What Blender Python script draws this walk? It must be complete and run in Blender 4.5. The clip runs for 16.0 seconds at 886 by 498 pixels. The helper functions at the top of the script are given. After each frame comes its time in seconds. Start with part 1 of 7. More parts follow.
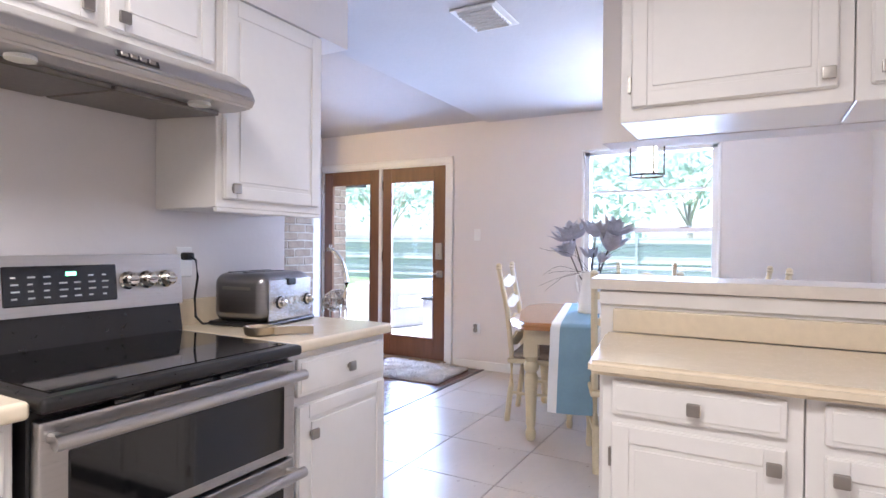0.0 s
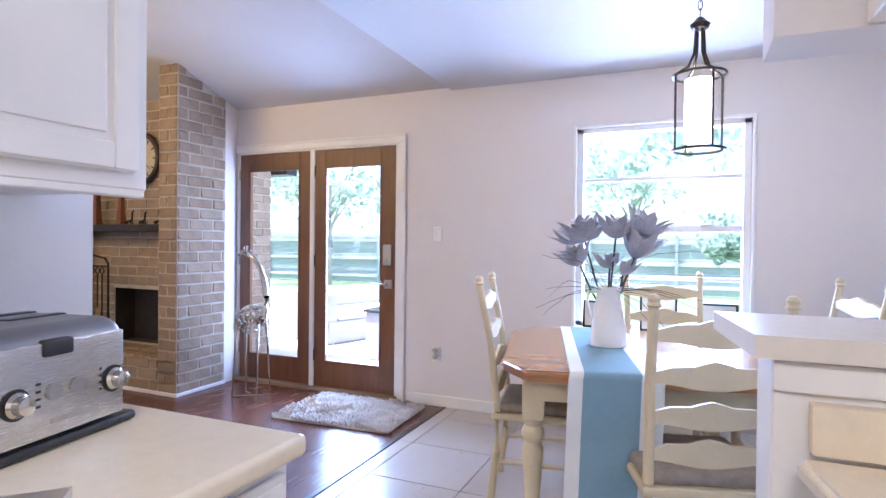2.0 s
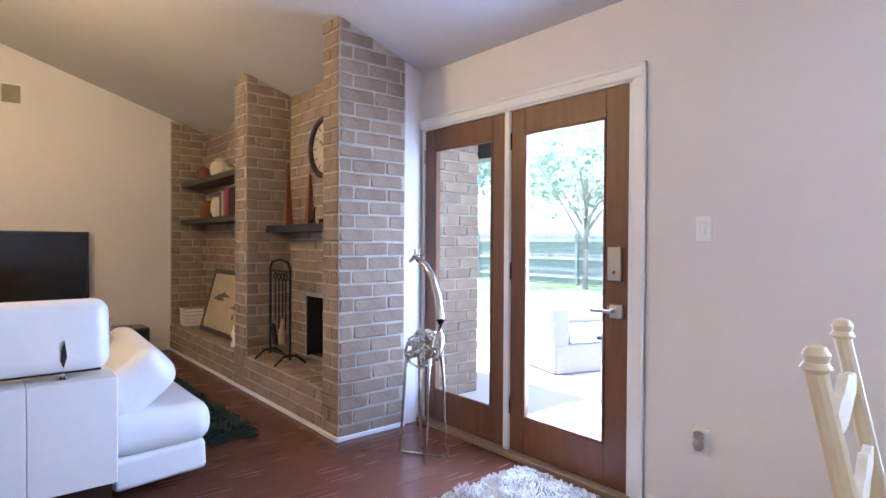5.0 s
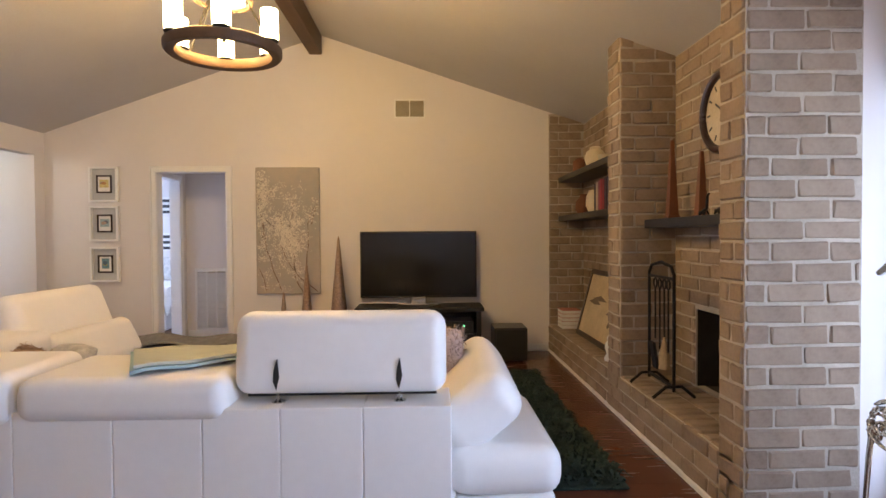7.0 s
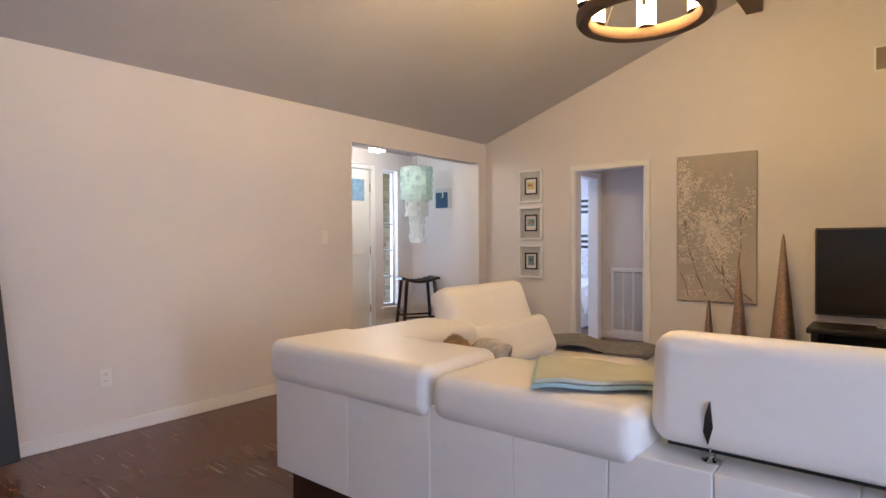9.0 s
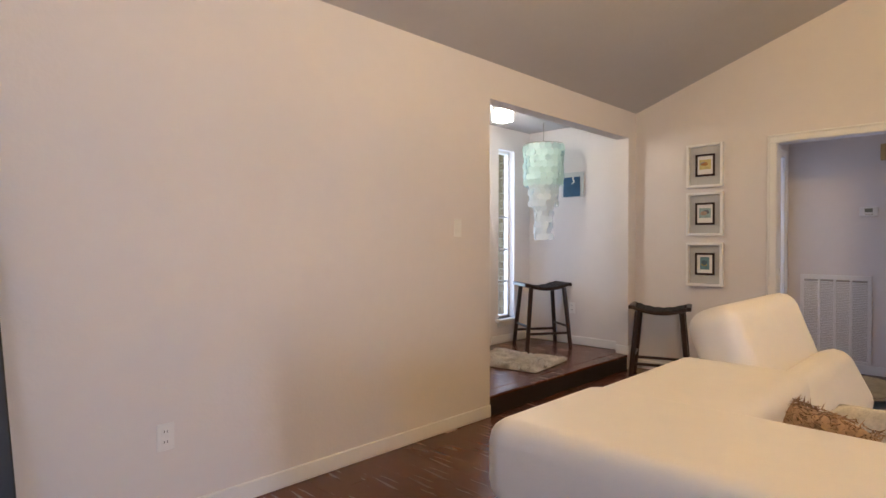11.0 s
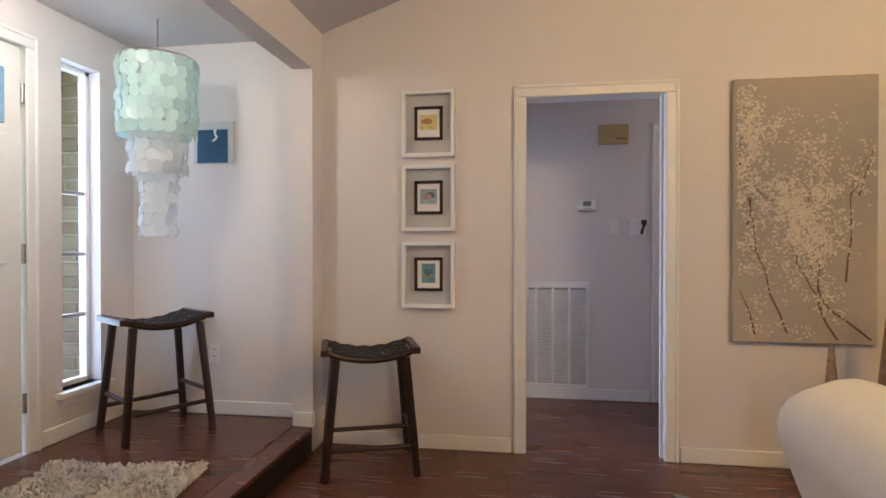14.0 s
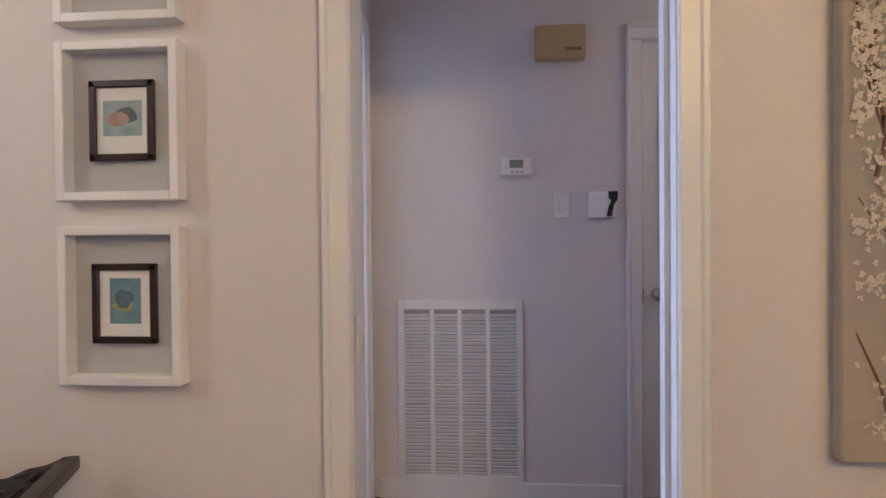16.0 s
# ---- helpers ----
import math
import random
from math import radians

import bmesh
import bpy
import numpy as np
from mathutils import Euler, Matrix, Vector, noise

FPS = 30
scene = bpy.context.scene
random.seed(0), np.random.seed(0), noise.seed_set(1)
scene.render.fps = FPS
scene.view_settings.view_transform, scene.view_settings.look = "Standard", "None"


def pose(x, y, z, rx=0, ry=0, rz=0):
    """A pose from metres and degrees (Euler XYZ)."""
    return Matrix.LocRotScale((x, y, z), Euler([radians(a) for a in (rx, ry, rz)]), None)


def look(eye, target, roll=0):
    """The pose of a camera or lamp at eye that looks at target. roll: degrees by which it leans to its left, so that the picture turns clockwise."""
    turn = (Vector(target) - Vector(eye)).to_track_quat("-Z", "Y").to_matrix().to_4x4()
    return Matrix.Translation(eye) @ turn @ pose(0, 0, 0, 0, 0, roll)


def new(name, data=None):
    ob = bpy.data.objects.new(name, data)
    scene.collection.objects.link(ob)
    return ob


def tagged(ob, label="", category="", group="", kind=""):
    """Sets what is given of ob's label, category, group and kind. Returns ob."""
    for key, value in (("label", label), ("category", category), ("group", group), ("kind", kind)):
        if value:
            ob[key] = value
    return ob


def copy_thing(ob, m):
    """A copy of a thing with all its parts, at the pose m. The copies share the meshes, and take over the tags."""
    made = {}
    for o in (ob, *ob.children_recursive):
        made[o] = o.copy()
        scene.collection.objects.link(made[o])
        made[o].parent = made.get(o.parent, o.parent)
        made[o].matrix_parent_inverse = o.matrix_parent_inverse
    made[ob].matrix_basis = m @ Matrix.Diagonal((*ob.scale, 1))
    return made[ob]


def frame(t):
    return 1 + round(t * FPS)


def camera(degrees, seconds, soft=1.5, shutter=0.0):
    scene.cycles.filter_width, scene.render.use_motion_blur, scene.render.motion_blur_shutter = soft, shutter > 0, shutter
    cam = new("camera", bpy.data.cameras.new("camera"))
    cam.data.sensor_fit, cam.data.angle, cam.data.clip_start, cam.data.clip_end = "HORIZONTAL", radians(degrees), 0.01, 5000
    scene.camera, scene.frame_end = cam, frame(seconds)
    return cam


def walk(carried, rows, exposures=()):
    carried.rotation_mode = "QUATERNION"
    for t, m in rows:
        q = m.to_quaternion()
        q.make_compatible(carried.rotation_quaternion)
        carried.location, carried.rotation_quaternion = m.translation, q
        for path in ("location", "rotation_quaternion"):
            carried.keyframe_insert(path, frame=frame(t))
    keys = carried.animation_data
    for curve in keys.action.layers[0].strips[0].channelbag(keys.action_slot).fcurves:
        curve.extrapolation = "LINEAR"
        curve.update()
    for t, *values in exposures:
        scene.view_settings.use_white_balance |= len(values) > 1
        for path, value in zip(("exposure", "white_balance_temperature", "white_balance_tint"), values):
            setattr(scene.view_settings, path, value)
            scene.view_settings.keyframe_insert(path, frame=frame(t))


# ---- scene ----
cam = camera(76.5, 16.0)
PATH = [
    (0, (0.893, 0.619, 1.232), (-0.08, 2.366, 1.217), 0.5),
    (0.5, (0.707, 0.883, 1.242), (-0.277, 2.624, 1.221), 0.7),
    (1, (0.517, 1.128, 1.245), (-0.45, 2.878, 1.225), 0.6),
    (1.5, (0.344, 1.419, 1.251), (-0.561, 3.202, 1.235), 0.5),
    (2, (0.232, 1.67, 1.258), (-0.555, 3.508, 1.241), 0.6),
    (2.5, (0.141, 1.969, 1.252), (-0.53, 3.853, 1.238), 0.5),
    (3, (0.056, 2.246, 1.263), (-0.613, 4.131, 1.246), 0.5),
    (5.5, (-0.534, 3.393, 1.27), (-2.271, 4.384, 1.241), 0.2),
    (6, (-0.723, 3.529, 1.285), (-2.591, 4.242, 1.248), -0.0),
    (6.5, (-0.936, 3.593, 1.289), (-2.891, 4.013, 1.25), -0.2),
    (7, (-1.144, 3.632, 1.292), (-3.143, 3.684, 1.25), -0.4),
    (7.5, (-1.346, 3.612, 1.272), (-3.324, 3.317, 1.24), -0.3),
    (8, (-1.483, 3.583, 1.279), (-3.37, 2.919, 1.247), -0.3),
    (8.5, (-1.582, 3.546, 1.29), (-3.294, 2.512, 1.255), -0.4),
    (9, (-1.659, 3.454, 1.275), (-3.207, 2.188, 1.243), -0.3),
    (9.5, (-1.818, 3.174, 1.265), (-3.258, 1.786, 1.238), -0.3),
    (10, (-1.965, 2.767, 1.225), (-3.364, 1.337, 1.205), -0.0),
    (12.5, (-2.858, 0.939, 1.2), (-4.605, -0.036, 1.176), 0.4),
    (13, (-3.214, 0.741, 1.207), (-5.116, 0.122, 1.183), 0.2),
    (13.5, (-3.691, 0.63, 1.207), (-5.65, 0.224, 1.188), -0.0),
    (14, (-4.203, 0.655, 1.197), (-6.18, 0.351, 1.18), 0.0),
    (14.5, (-4.734, 0.699, 1.205), (-6.719, 0.461, 1.18), -0.1),
    (15, (-5.219, 0.796, 1.19), (-7.206, 0.569, 1.165), -0.1),
    (15.5, (-5.693, 0.897, 1.17), (-7.683, 0.69, 1.15), -0.4),
    (16, (-6.117, 0.962, 1.167), (-8.111, 0.803, 1.141), -0.5),
]
EXPOSURES = [(0, 1.83, 5500, 14), (1.5, 1.83, 5350, 15), (3, 1.83, 5150, 15), (5.5, 1.68, 5450, 13), (7, 1.47, 6400, 13), (9, 1.34, 6120, 14), (12.5, 1.34, 6350, 12), (16, 1.42, 5800, 14)]
walk(cam, [(t, look(eye, target, roll)) for t, eye, target, roll in PATH], EXPOSURES)

# ---- light ----
sky_world = bpy.data.worlds.new("sky")
scene.world = sky_world
sky_world.use_nodes = True
nt = sky_world.node_tree
sky = nt.nodes.new("ShaderNodeTexSky")
sky.sky_type, sky.sun_disc = "NISHITA", False
sky.sun_elevation, sky.sun_rotation = radians(72), radians(121)
sky.air_density, sky.dust_density = 1.0, 2.0
nt.links.new(sky.outputs[0], nt.nodes["Background"].inputs[0])
nt.nodes["Background"].inputs[1].default_value = 0.15


def lamp(name, kind, m, energy, color, size=0.1, size_y=None):
    d = bpy.data.lights.new(name, kind)
    d.energy, d.color = energy, color
    if kind == "AREA":
        d.shape, d.size, d.size_y = "RECTANGLE", size, size_y or size
    elif kind == "POINT":
        d.shadow_soft_size = size
    elif kind == "SUN":
        d.angle = size
    ob = new(name, d)
    ob.matrix_world = m
    return ob


SUN_DIR = Vector((0.26, 0.155, -0.95))
lamp("sun", "SUN", look((0, 0, 30), Vector((0, 0, 30)) + SUN_DIR), 5.0, (1.0, 0.96, 0.9), radians(1.0))
DAY = (0.55, 0.69, 1.0)
lamp("door_daylight", "AREA", look((-2.28, 5.9, 1.15), (-2.28, 0, 0.95)), 39, DAY, 0.85, 1.75)
lamp("window_daylight", "AREA", look((0.08, 6.3, 1.5), (0.08, 0, 0.9)), 57, DAY, 1.5, 1.6)
lamp("foyer_daylight", "AREA", look((-7.03, -2.0, 1.3), (-7.0, 2, 1.1)), 2.8, DAY, 0.26, 1.7)
lamp("bedroom_daylight", "AREA", look((-9.6, -2.4, 1.5), (-8.6, 0.0, 1.2)), 44, DAY, 1.0, 1.2)
WARM = (1.0, 0.57, 0.14)
CHAND = (-4.42, 2.47)
for k in range(6):
    lamp("chandelier_bulb", "POINT", pose(CHAND[0] + 0.27 * math.cos(k * math.pi / 3 + 0.3), CHAND[1] + 0.27 * math.sin(k * math.pi / 3 + 0.3), 2.50), 4.8, WARM, 0.035)
lamp("pendant_bulb", "POINT", pose(0.28, 4.36, 1.86), 2.6, (1.0, 0.86, 0.66), 0.05)
lamp("foyer_bulb", "POINT", pose(-6.2, -1.25, 2.2), 4.2, (1.0, 0.88, 0.72), 0.06)
lamp("kitchen_fixture", "AREA", look((0.35, 0.6, 2.40), (0.35, 0.6, 0)), 14.5, (1.0, 0.87, 0.72), 1.2, 0.5)
# unseen fill lamp added to warm and brighten the back hall
lamp("hall_fill", "POINT", pose(-8.05, 2.6, 2.25), 2.6, (1.0, 0.76, 0.55), 0.1)


# ---- materials ----
def mat(name, color, rough=0.5, metal=0.0, var=0.08, scale=6.0, bump=0.0, bscale=60.0, fine=0.0, stretch=(1, 1, 1), rand=0.0, coat=0.0, dirt=None, rvar=0.07):
    """Principled surface with variation at two scales, per-object tone and fine relief."""
    m = bpy.data.materials.new(name)
    m.use_nodes = True
    t = m.node_tree
    b = t.nodes["Principled BSDF"]
    b.inputs["Roughness"].default_value, b.inputs["Metallic"].default_value = rough, metal
    b.inputs["Coat Weight"].default_value = coat
    co = t.nodes.new("ShaderNodeTexCoord")
    mp = t.nodes.new("ShaderNodeMapping")
    mp.inputs["Scale"].default_value = stretch
    t.links.new(co.outputs["Object"], mp.inputs[0])

    def noise_node(s, detail=4.0):
        n = t.nodes.new("ShaderNodeTexNoise")
        n.inputs["Scale"].default_value, n.inputs["Detail"].default_value = s, detail
        t.links.new(mp.outputs[0], n.inputs["Vector"])
        return n

    big, small = noise_node(scale), noise_node(scale * 9)
    add = t.nodes.new("ShaderNodeMath")
    add.operation = "MULTIPLY_ADD"
    t.links.new(small.outputs[0], add.inputs[0])
    add.inputs[1].default_value = 0.5
    t.links.new(big.outputs[0], add.inputs[2])
    last = add.outputs[0]
    mid = 0.75
    if rand:
        info = t.nodes.new("ShaderNodeObjectInfo")
        r = t.nodes.new("ShaderNodeMath")
        r.operation = "MULTIPLY_ADD"
        t.links.new(info.outputs["Random"], r.inputs[0])
        r.inputs[1].default_value = rand
        t.links.new(last, r.inputs[2])
        last = r.outputs[0]
        mid += rand / 2
    ramp = t.nodes.new("ShaderNodeMapRange")
    ramp.inputs["From Min"].default_value, ramp.inputs["From Max"].default_value = mid - 0.35 - rand / 2, mid + 0.35 + rand / 2
    ramp.inputs["To Min"].default_value, ramp.inputs["To Max"].default_value = 0, 1
    t.links.new(last, ramp.inputs[0])
    mix = t.nodes.new("ShaderNodeMix")
    mix.data_type = "RGBA"
    c = Vector(color)
    lo = [max(0, v * (1 - var)) for v in c] if dirt is None else list(dirt)
    hi = [min(1, v * (1 + var)) for v in c]
    mix.inputs["A"].default_value, mix.inputs["B"].default_value = (*lo, 1), (*hi, 1)
    t.links.new(ramp.outputs[0], mix.inputs["Factor"])
    t.links.new(mix.outputs["Result"], b.inputs["Base Color"])
    rr = t.nodes.new("ShaderNodeMapRange")
    rr.inputs["To Min"].default_value, rr.inputs["To Max"].default_value = max(0.02, rough - rvar), min(1, rough + rvar)
    t.links.new(small.outputs[0], rr.inputs[0])
    t.links.new(rr.outputs[0], b.inputs["Roughness"])
    if bump:
        n = noise_node(bscale, 3.0)
        bp = t.nodes.new("ShaderNodeBump")
        bp.inputs["Strength"].default_value, bp.inputs["Distance"].default_value = bump, fine or 0.004
        t.links.new(n.outputs[0], bp.inputs["Height"])
        t.links.new(bp.outputs[0], b.inputs["Normal"])
    return m


def glass(name, color=(1, 1, 1), rough=0.0, mixin=0.035):
    """Thin clear pane: mostly see-through with a glossy skin."""
    m = bpy.data.materials.new(name)
    m.use_nodes = True
    t = m.node_tree
    t.nodes.remove(t.nodes["Principled BSDF"])
    tr, gl, mx = t.nodes.new("ShaderNodeBsdfTransparent"), t.nodes.new("ShaderNodeBsdfGlossy"), t.nodes.new("ShaderNodeMixShader")
    tr.inputs[0].default_value = (*color, 1)
    gl.inputs["Roughness"].default_value = rough
    mx.inputs[0].default_value = mixin
    t.links.new(tr.outputs[0], mx.inputs[1])
    t.links.new(gl.outputs[0], mx.inputs[2])
    t.links.new(mx.outputs[0], t.nodes["Material Output"].inputs[0])
    return m


def glow(name, color, strength):
    m = bpy.data.materials.new(name)
    m.use_nodes = True
    b = m.node_tree.nodes["Principled BSDF"]
    b.inputs["Base Color"].default_value = (*color, 1)
    b.inputs["Emission Color"].default_value = (*color, 1)
    b.inputs["Emission Strength"].default_value = strength
    return m


M_WALL = mat("wall_paint", (0.74, 0.70, 0.68), 0.65, var=0.03, scale=1.5, bump=0.25, bscale=55, fine=0.003)
# white-ish ceilings: the weaker light on them is put into this darker colour
M_CEIL = mat("dimmed_ceiling_paint", (0.56, 0.545, 0.55), 0.8, var=0.04, scale=2, bump=0.35, bscale=40, fine=0.004)
M_TRIM = mat("white_trim", (0.82, 0.81, 0.79), 0.35, var=0.03, scale=5)
M_CAB = mat("cabinet_paint", (0.84, 0.81, 0.77), 0.38, var=0.03, scale=4, bump=0.05, bscale=90)
M_LAM = mat("laminate", (0.80, 0.69, 0.51), 0.25, var=0.05, scale=40)
M_BRICK = mat("whitewashed_brick", (0.30, 0.235, 0.175), 0.9, var=0.3, scale=5, bump=0.6, bscale=30, fine=0.006, rand=0.35, dirt=(0.175, 0.122, 0.085))
M_MORTAR = mat("mortar", (0.44, 0.385, 0.315), 0.9, var=0.25, scale=6, bump=0.6, bscale=90, fine=0.005)
M_PLANK = mat("dark_wood_floor", (0.118, 0.043, 0.025), 0.27, var=0.13, scale=1.0, stretch=(3.0, 0.4, 1), bump=0.01, bscale=4, fine=0.004, rand=0.4, rvar=0.015)
M_UNDER = mat("floor_joint", (0.02, 0.012, 0.009), 0.6)
M_TILE = mat("floor_tile", (0.50, 0.45, 0.40), 0.3, var=0.13, scale=2.2, bump=0.05, bscale=30, stretch=(1.5, 0.8, 1), rand=0.3)
M_GROUT = mat("grout", (0.33, 0.30, 0.27), 0.85, var=0.15, scale=20)
M_DOORWOOD = mat("stained_door_wood", (0.16, 0.068, 0.03), 0.42, var=0.3, scale=4, stretch=(6, 6, 0.6), bump=0.12, bscale=40)
M_BEAM = mat("beam_wood", (0.105, 0.058, 0.03), 0.6, var=0.35, scale=3, stretch=(0.6, 6, 6), bump=0.2, bscale=30)
M_GLASS = glass("window_glass")
M_STEEL = mat("stainless", (0.55, 0.53, 0.51), 0.3, 1.0, var=0.06, scale=3, stretch=(1, 1, 40))
M_CHROME = mat("chrome", (0.62, 0.59, 0.53), 0.12, 1.0, var=0.04)
M_NICKEL = mat("brushed_nickel", (0.42, 0.39, 0.35), 0.36, 1.0, var=0.06)
M_BLACKGLASS = mat("black_glass", (0.008, 0.008, 0.009), 0.06, var=0.1, coat=0.5)
M_BLACK = mat("black_enamel", (0.015, 0.014, 0.014), 0.3, var=0.2)
M_IRON = mat("black_iron", (0.02, 0.018, 0.016), 0.55, 0.6, var=0.3, scale=15, bump=0.2)
M_LEATHER = mat("white_leather", (0.80, 0.78, 0.75), 0.42, var=0.04, scale=3, bump=0.18, bscale=160, fine=0.002)
M_ESPRESSO = mat("espresso_wood", (0.028, 0.012, 0.008), 0.32, var=0.35, scale=6, stretch=(1, 1, 5))
M_DARKW = mat("black_brown_wood", (0.012, 0.0095, 0.008), 0.45, var=0.3, scale=6)
M_CREAM = mat("cream_chair_paint", (0.66, 0.56, 0.36), 0.42, var=0.08, scale=8, bump=0.08, bscale=60)
M_TABLETOP = mat("honey_wood", (0.42, 0.20, 0.075), 0.18, var=0.25, scale=3, stretch=(0.7, 6, 1), coat=0.4)
M_PLAID = mat("plaid_seat", (0.30, 0.25, 0.20), 0.9, var=0.25, scale=30)
M_RUNW = mat("white_linen", (0.78, 0.77, 0.74), 0.9, var=0.05, bump=0.3, bscale=400)
M_RUNB = mat("blue_linen", (0.22, 0.34, 0.41), 0.9, var=0.1, bump=0.3, bscale=400)
M_FUR = mat("shag_fur", (0.66, 0.62, 0.57), 0.95, var=0.2, scale=8, dirt=(0.40, 0.36, 0.32))
M_GREEN = mat("green_shag", (0.022, 0.045, 0.036), 0.95, var=0.5, scale=10)
M_CERAM = mat("white_ceramic", (0.82, 0.80, 0.77), 0.22, var=0.03)
M_PETAL = mat("grey_petal", (0.44, 0.44, 0.49), 0.7, var=0.35, scale=14, bump=0.2)
M_STEM = mat("dark_stem", (0.06, 0.05, 0.04), 0.8, var=0.3)
M_PAPER = mat("paper", (0.8, 0.78, 0.74), 0.8, var=0.04)
M_WHITEF = mat("white_frame", (0.84, 0.83, 0.81), 0.35, var=0.03)
M_SCREEN = mat("tv_screen", (0.006, 0.006, 0.008), 0.12, var=0.1)


# ---- building helpers ----
def bx(bm, x0, x1, y0, y1, z0, z1, bev=0.0, seg=2, rot=None):
    """Box from corner to corner, edges rounded by bev, turned by rot about its middle."""
    c = Vector(((x0 + x1) / 2, (y0 + y1) / 2, (z0 + z1) / 2))
    m = Matrix.Translation(c)
    if rot:
        m = m @ Euler([radians(a) for a in rot]).to_matrix().to_4x4()
    g = bmesh.ops.create_cube(bm, size=1.0, matrix=m @ Matrix.Diagonal((abs(x1 - x0), abs(y1 - y0), abs(z1 - z0), 1)))
    if bev:
        es = list({e for v in g["verts"] for e in v.link_edges})
        bmesh.ops.bevel(bm, geom=es, offset=min(bev, 0.49 * min(abs(x1 - x0), abs(y1 - y0), abs(z1 - z0))), segments=seg, affect="EDGES", profile=0.5)
    return bm


def box(x0, x1, y0, y1, z0, z1, bev=0.0, seg=2, rot=None):
    return bx(bmesh.new(), x0, x1, y0, y1, z0, z1, bev, seg, rot)


def rod(bm, p, q, r0, r1=None, seg=10):
    p, q = Vector(p), Vector(q)
    d = q - p
    m = Matrix.Translation((p + q) / 2) @ d.to_track_quat("Z", "Y").to_matrix().to_4x4()
    bmesh.ops.create_cone(bm, cap_ends=True, segments=seg, radius1=r0, radius2=r0 if r1 is None else r1, depth=d.length, matrix=m)
    return bm


def lathe(bm, prof, x=0.0, y=0.0, z=0.0, seg=20):
    rings = []
    for r, h in prof:
        rings.append([bm.verts.new((x + r * math.cos(2 * math.pi * i / seg), y + r * math.sin(2 * math.pi * i / seg), z + h)) for i in range(seg)])
    for a, b in zip(rings, rings[1:]):
        for i in range(seg):
            bm.faces.new((a[i], a[(i + 1) % seg], b[(i + 1) % seg], b[i]))
    for r, flip in ((rings[0], True), (rings[-1], False)):
        bm.faces.new(list(reversed(r)) if flip else r)
    return bm


def tube(bm, pts, r, seg=8, r_end=None):
    pts = [Vector(p) for p in pts]
    rings = []
    n = len(pts)
    for i, p in enumerate(pts):
        d = (pts[min(i + 1, n - 1)] - pts[max(i - 1, 0)]).normalized()
        q = d.to_track_quat("Z", "Y")
        rad = r if r_end is None else r + (r_end - r) * i / (n - 1)
        rings.append([bm.verts.new(p + q @ Vector((rad * math.cos(2 * math.pi * k / seg), rad * math.sin(2 * math.pi * k / seg), 0))) for k in range(seg)])
    for a, b in zip(rings, rings[1:]):
        for k in range(seg):
            bm.faces.new((a[k], a[(k + 1) % seg], b[(k + 1) % seg], b[k]))
    bm.faces.new(list(reversed(rings[0])))
    bm.faces.new(rings[-1])
    return bm


def prism(bm, poly, axis, a, b):
    """Polygon in the plane across axis, pulled from a to b."""
    def put(u, v, w):
        return {"x": (w, u, v), "y": (u, w, v), "z": (u, v, w)}[axis]
    lo = [bm.verts.new(put(u, v, a)) for u, v in poly]
    hi = [bm.verts.new(put(u, v, b)) for u, v in poly]
    n = len(poly)
    bm.faces.new(lo)
    bm.faces.new(list(reversed(hi)))
    for i in range(n):
        bm.faces.new((lo[i], hi[i], hi[(i + 1) % n], lo[(i + 1) % n]))
    bmesh.ops.recalc_face_normals(bm, faces=bm.faces[:])
    return bm


def weigh_normals(me, limit):
    """Large faces keep their own normal, so that bevels round off and flats stay flat."""
    near = [[] for _ in me.vertices]
    for p in me.polygons:
        w = p.normal * p.area
        for v in p.vertices:
            near[v].append((p.normal.copy(), w))
    out = []
    for p in me.polygons:
        for v in p.vertices:
            s = Vector()
            for nn, w in near[v]:
                if nn.dot(p.normal) >= limit:
                    s += w
            out.append(s.normalized() if s.length else p.normal.copy())
    me.normals_split_custom_set(out)


def mesh_of(name, bm, material, smooth=None):
    me = bpy.data.meshes.new(name)
    bmesh.ops.recalc_face_normals(bm, faces=bm.faces[:])
    bm.to_mesh(me)
    bm.free()
    me.materials.append(material)
    if smooth is not None:
        me.polygons.foreach_set("use_smooth", [True] * len(me.polygons))
        me.set_sharp_from_angle(angle=radians(smooth))
        if len(me.polygons) < 700:
            weigh_normals(me, math.cos(radians(smooth)))
    return me


def thing(name, label, category, x=0.0, y=0.0, z=0.0, rz=0.0, group="", kind=""):
    ob = new(name)
    ob.matrix_basis = pose(x, y, z, 0, 0, rz)
    ob.empty_display_size = 0.1
    return tagged(ob, label, category, group, kind)


def part(name, bm, material, parent, label="", local=True, smooth=35):
    """One mesh under a thing or a part. local=False: the mesh was drawn in world metres."""
    root = parent
    while root.parent:
        root = root.parent
    if not local:
        bm.transform(root.matrix_basis.inverted())
    ob = new(name, mesh_of(name, bm, material, smooth))
    ob.parent = parent
    return tagged(ob, label)


def solo(name, bm, material, label="", category="", kind="", group="", smooth=35):
    """A thing that is one mesh, drawn in world metres, with its origin at its base."""
    vs = [v.co for v in bm.verts]
    base = Vector(((min(v.x for v in vs) + max(v.x for v in vs)) / 2, (min(v.y for v in vs) + max(v.y for v in vs)) / 2, min(v.z for v in vs)))
    if kind != "structure":
        bm.transform(Matrix.Translation(-base))
    ob = new(name, mesh_of(name, bm, material, smooth))
    if kind != "structure":
        ob.location = base
    return tagged(ob, label, category, group, kind)


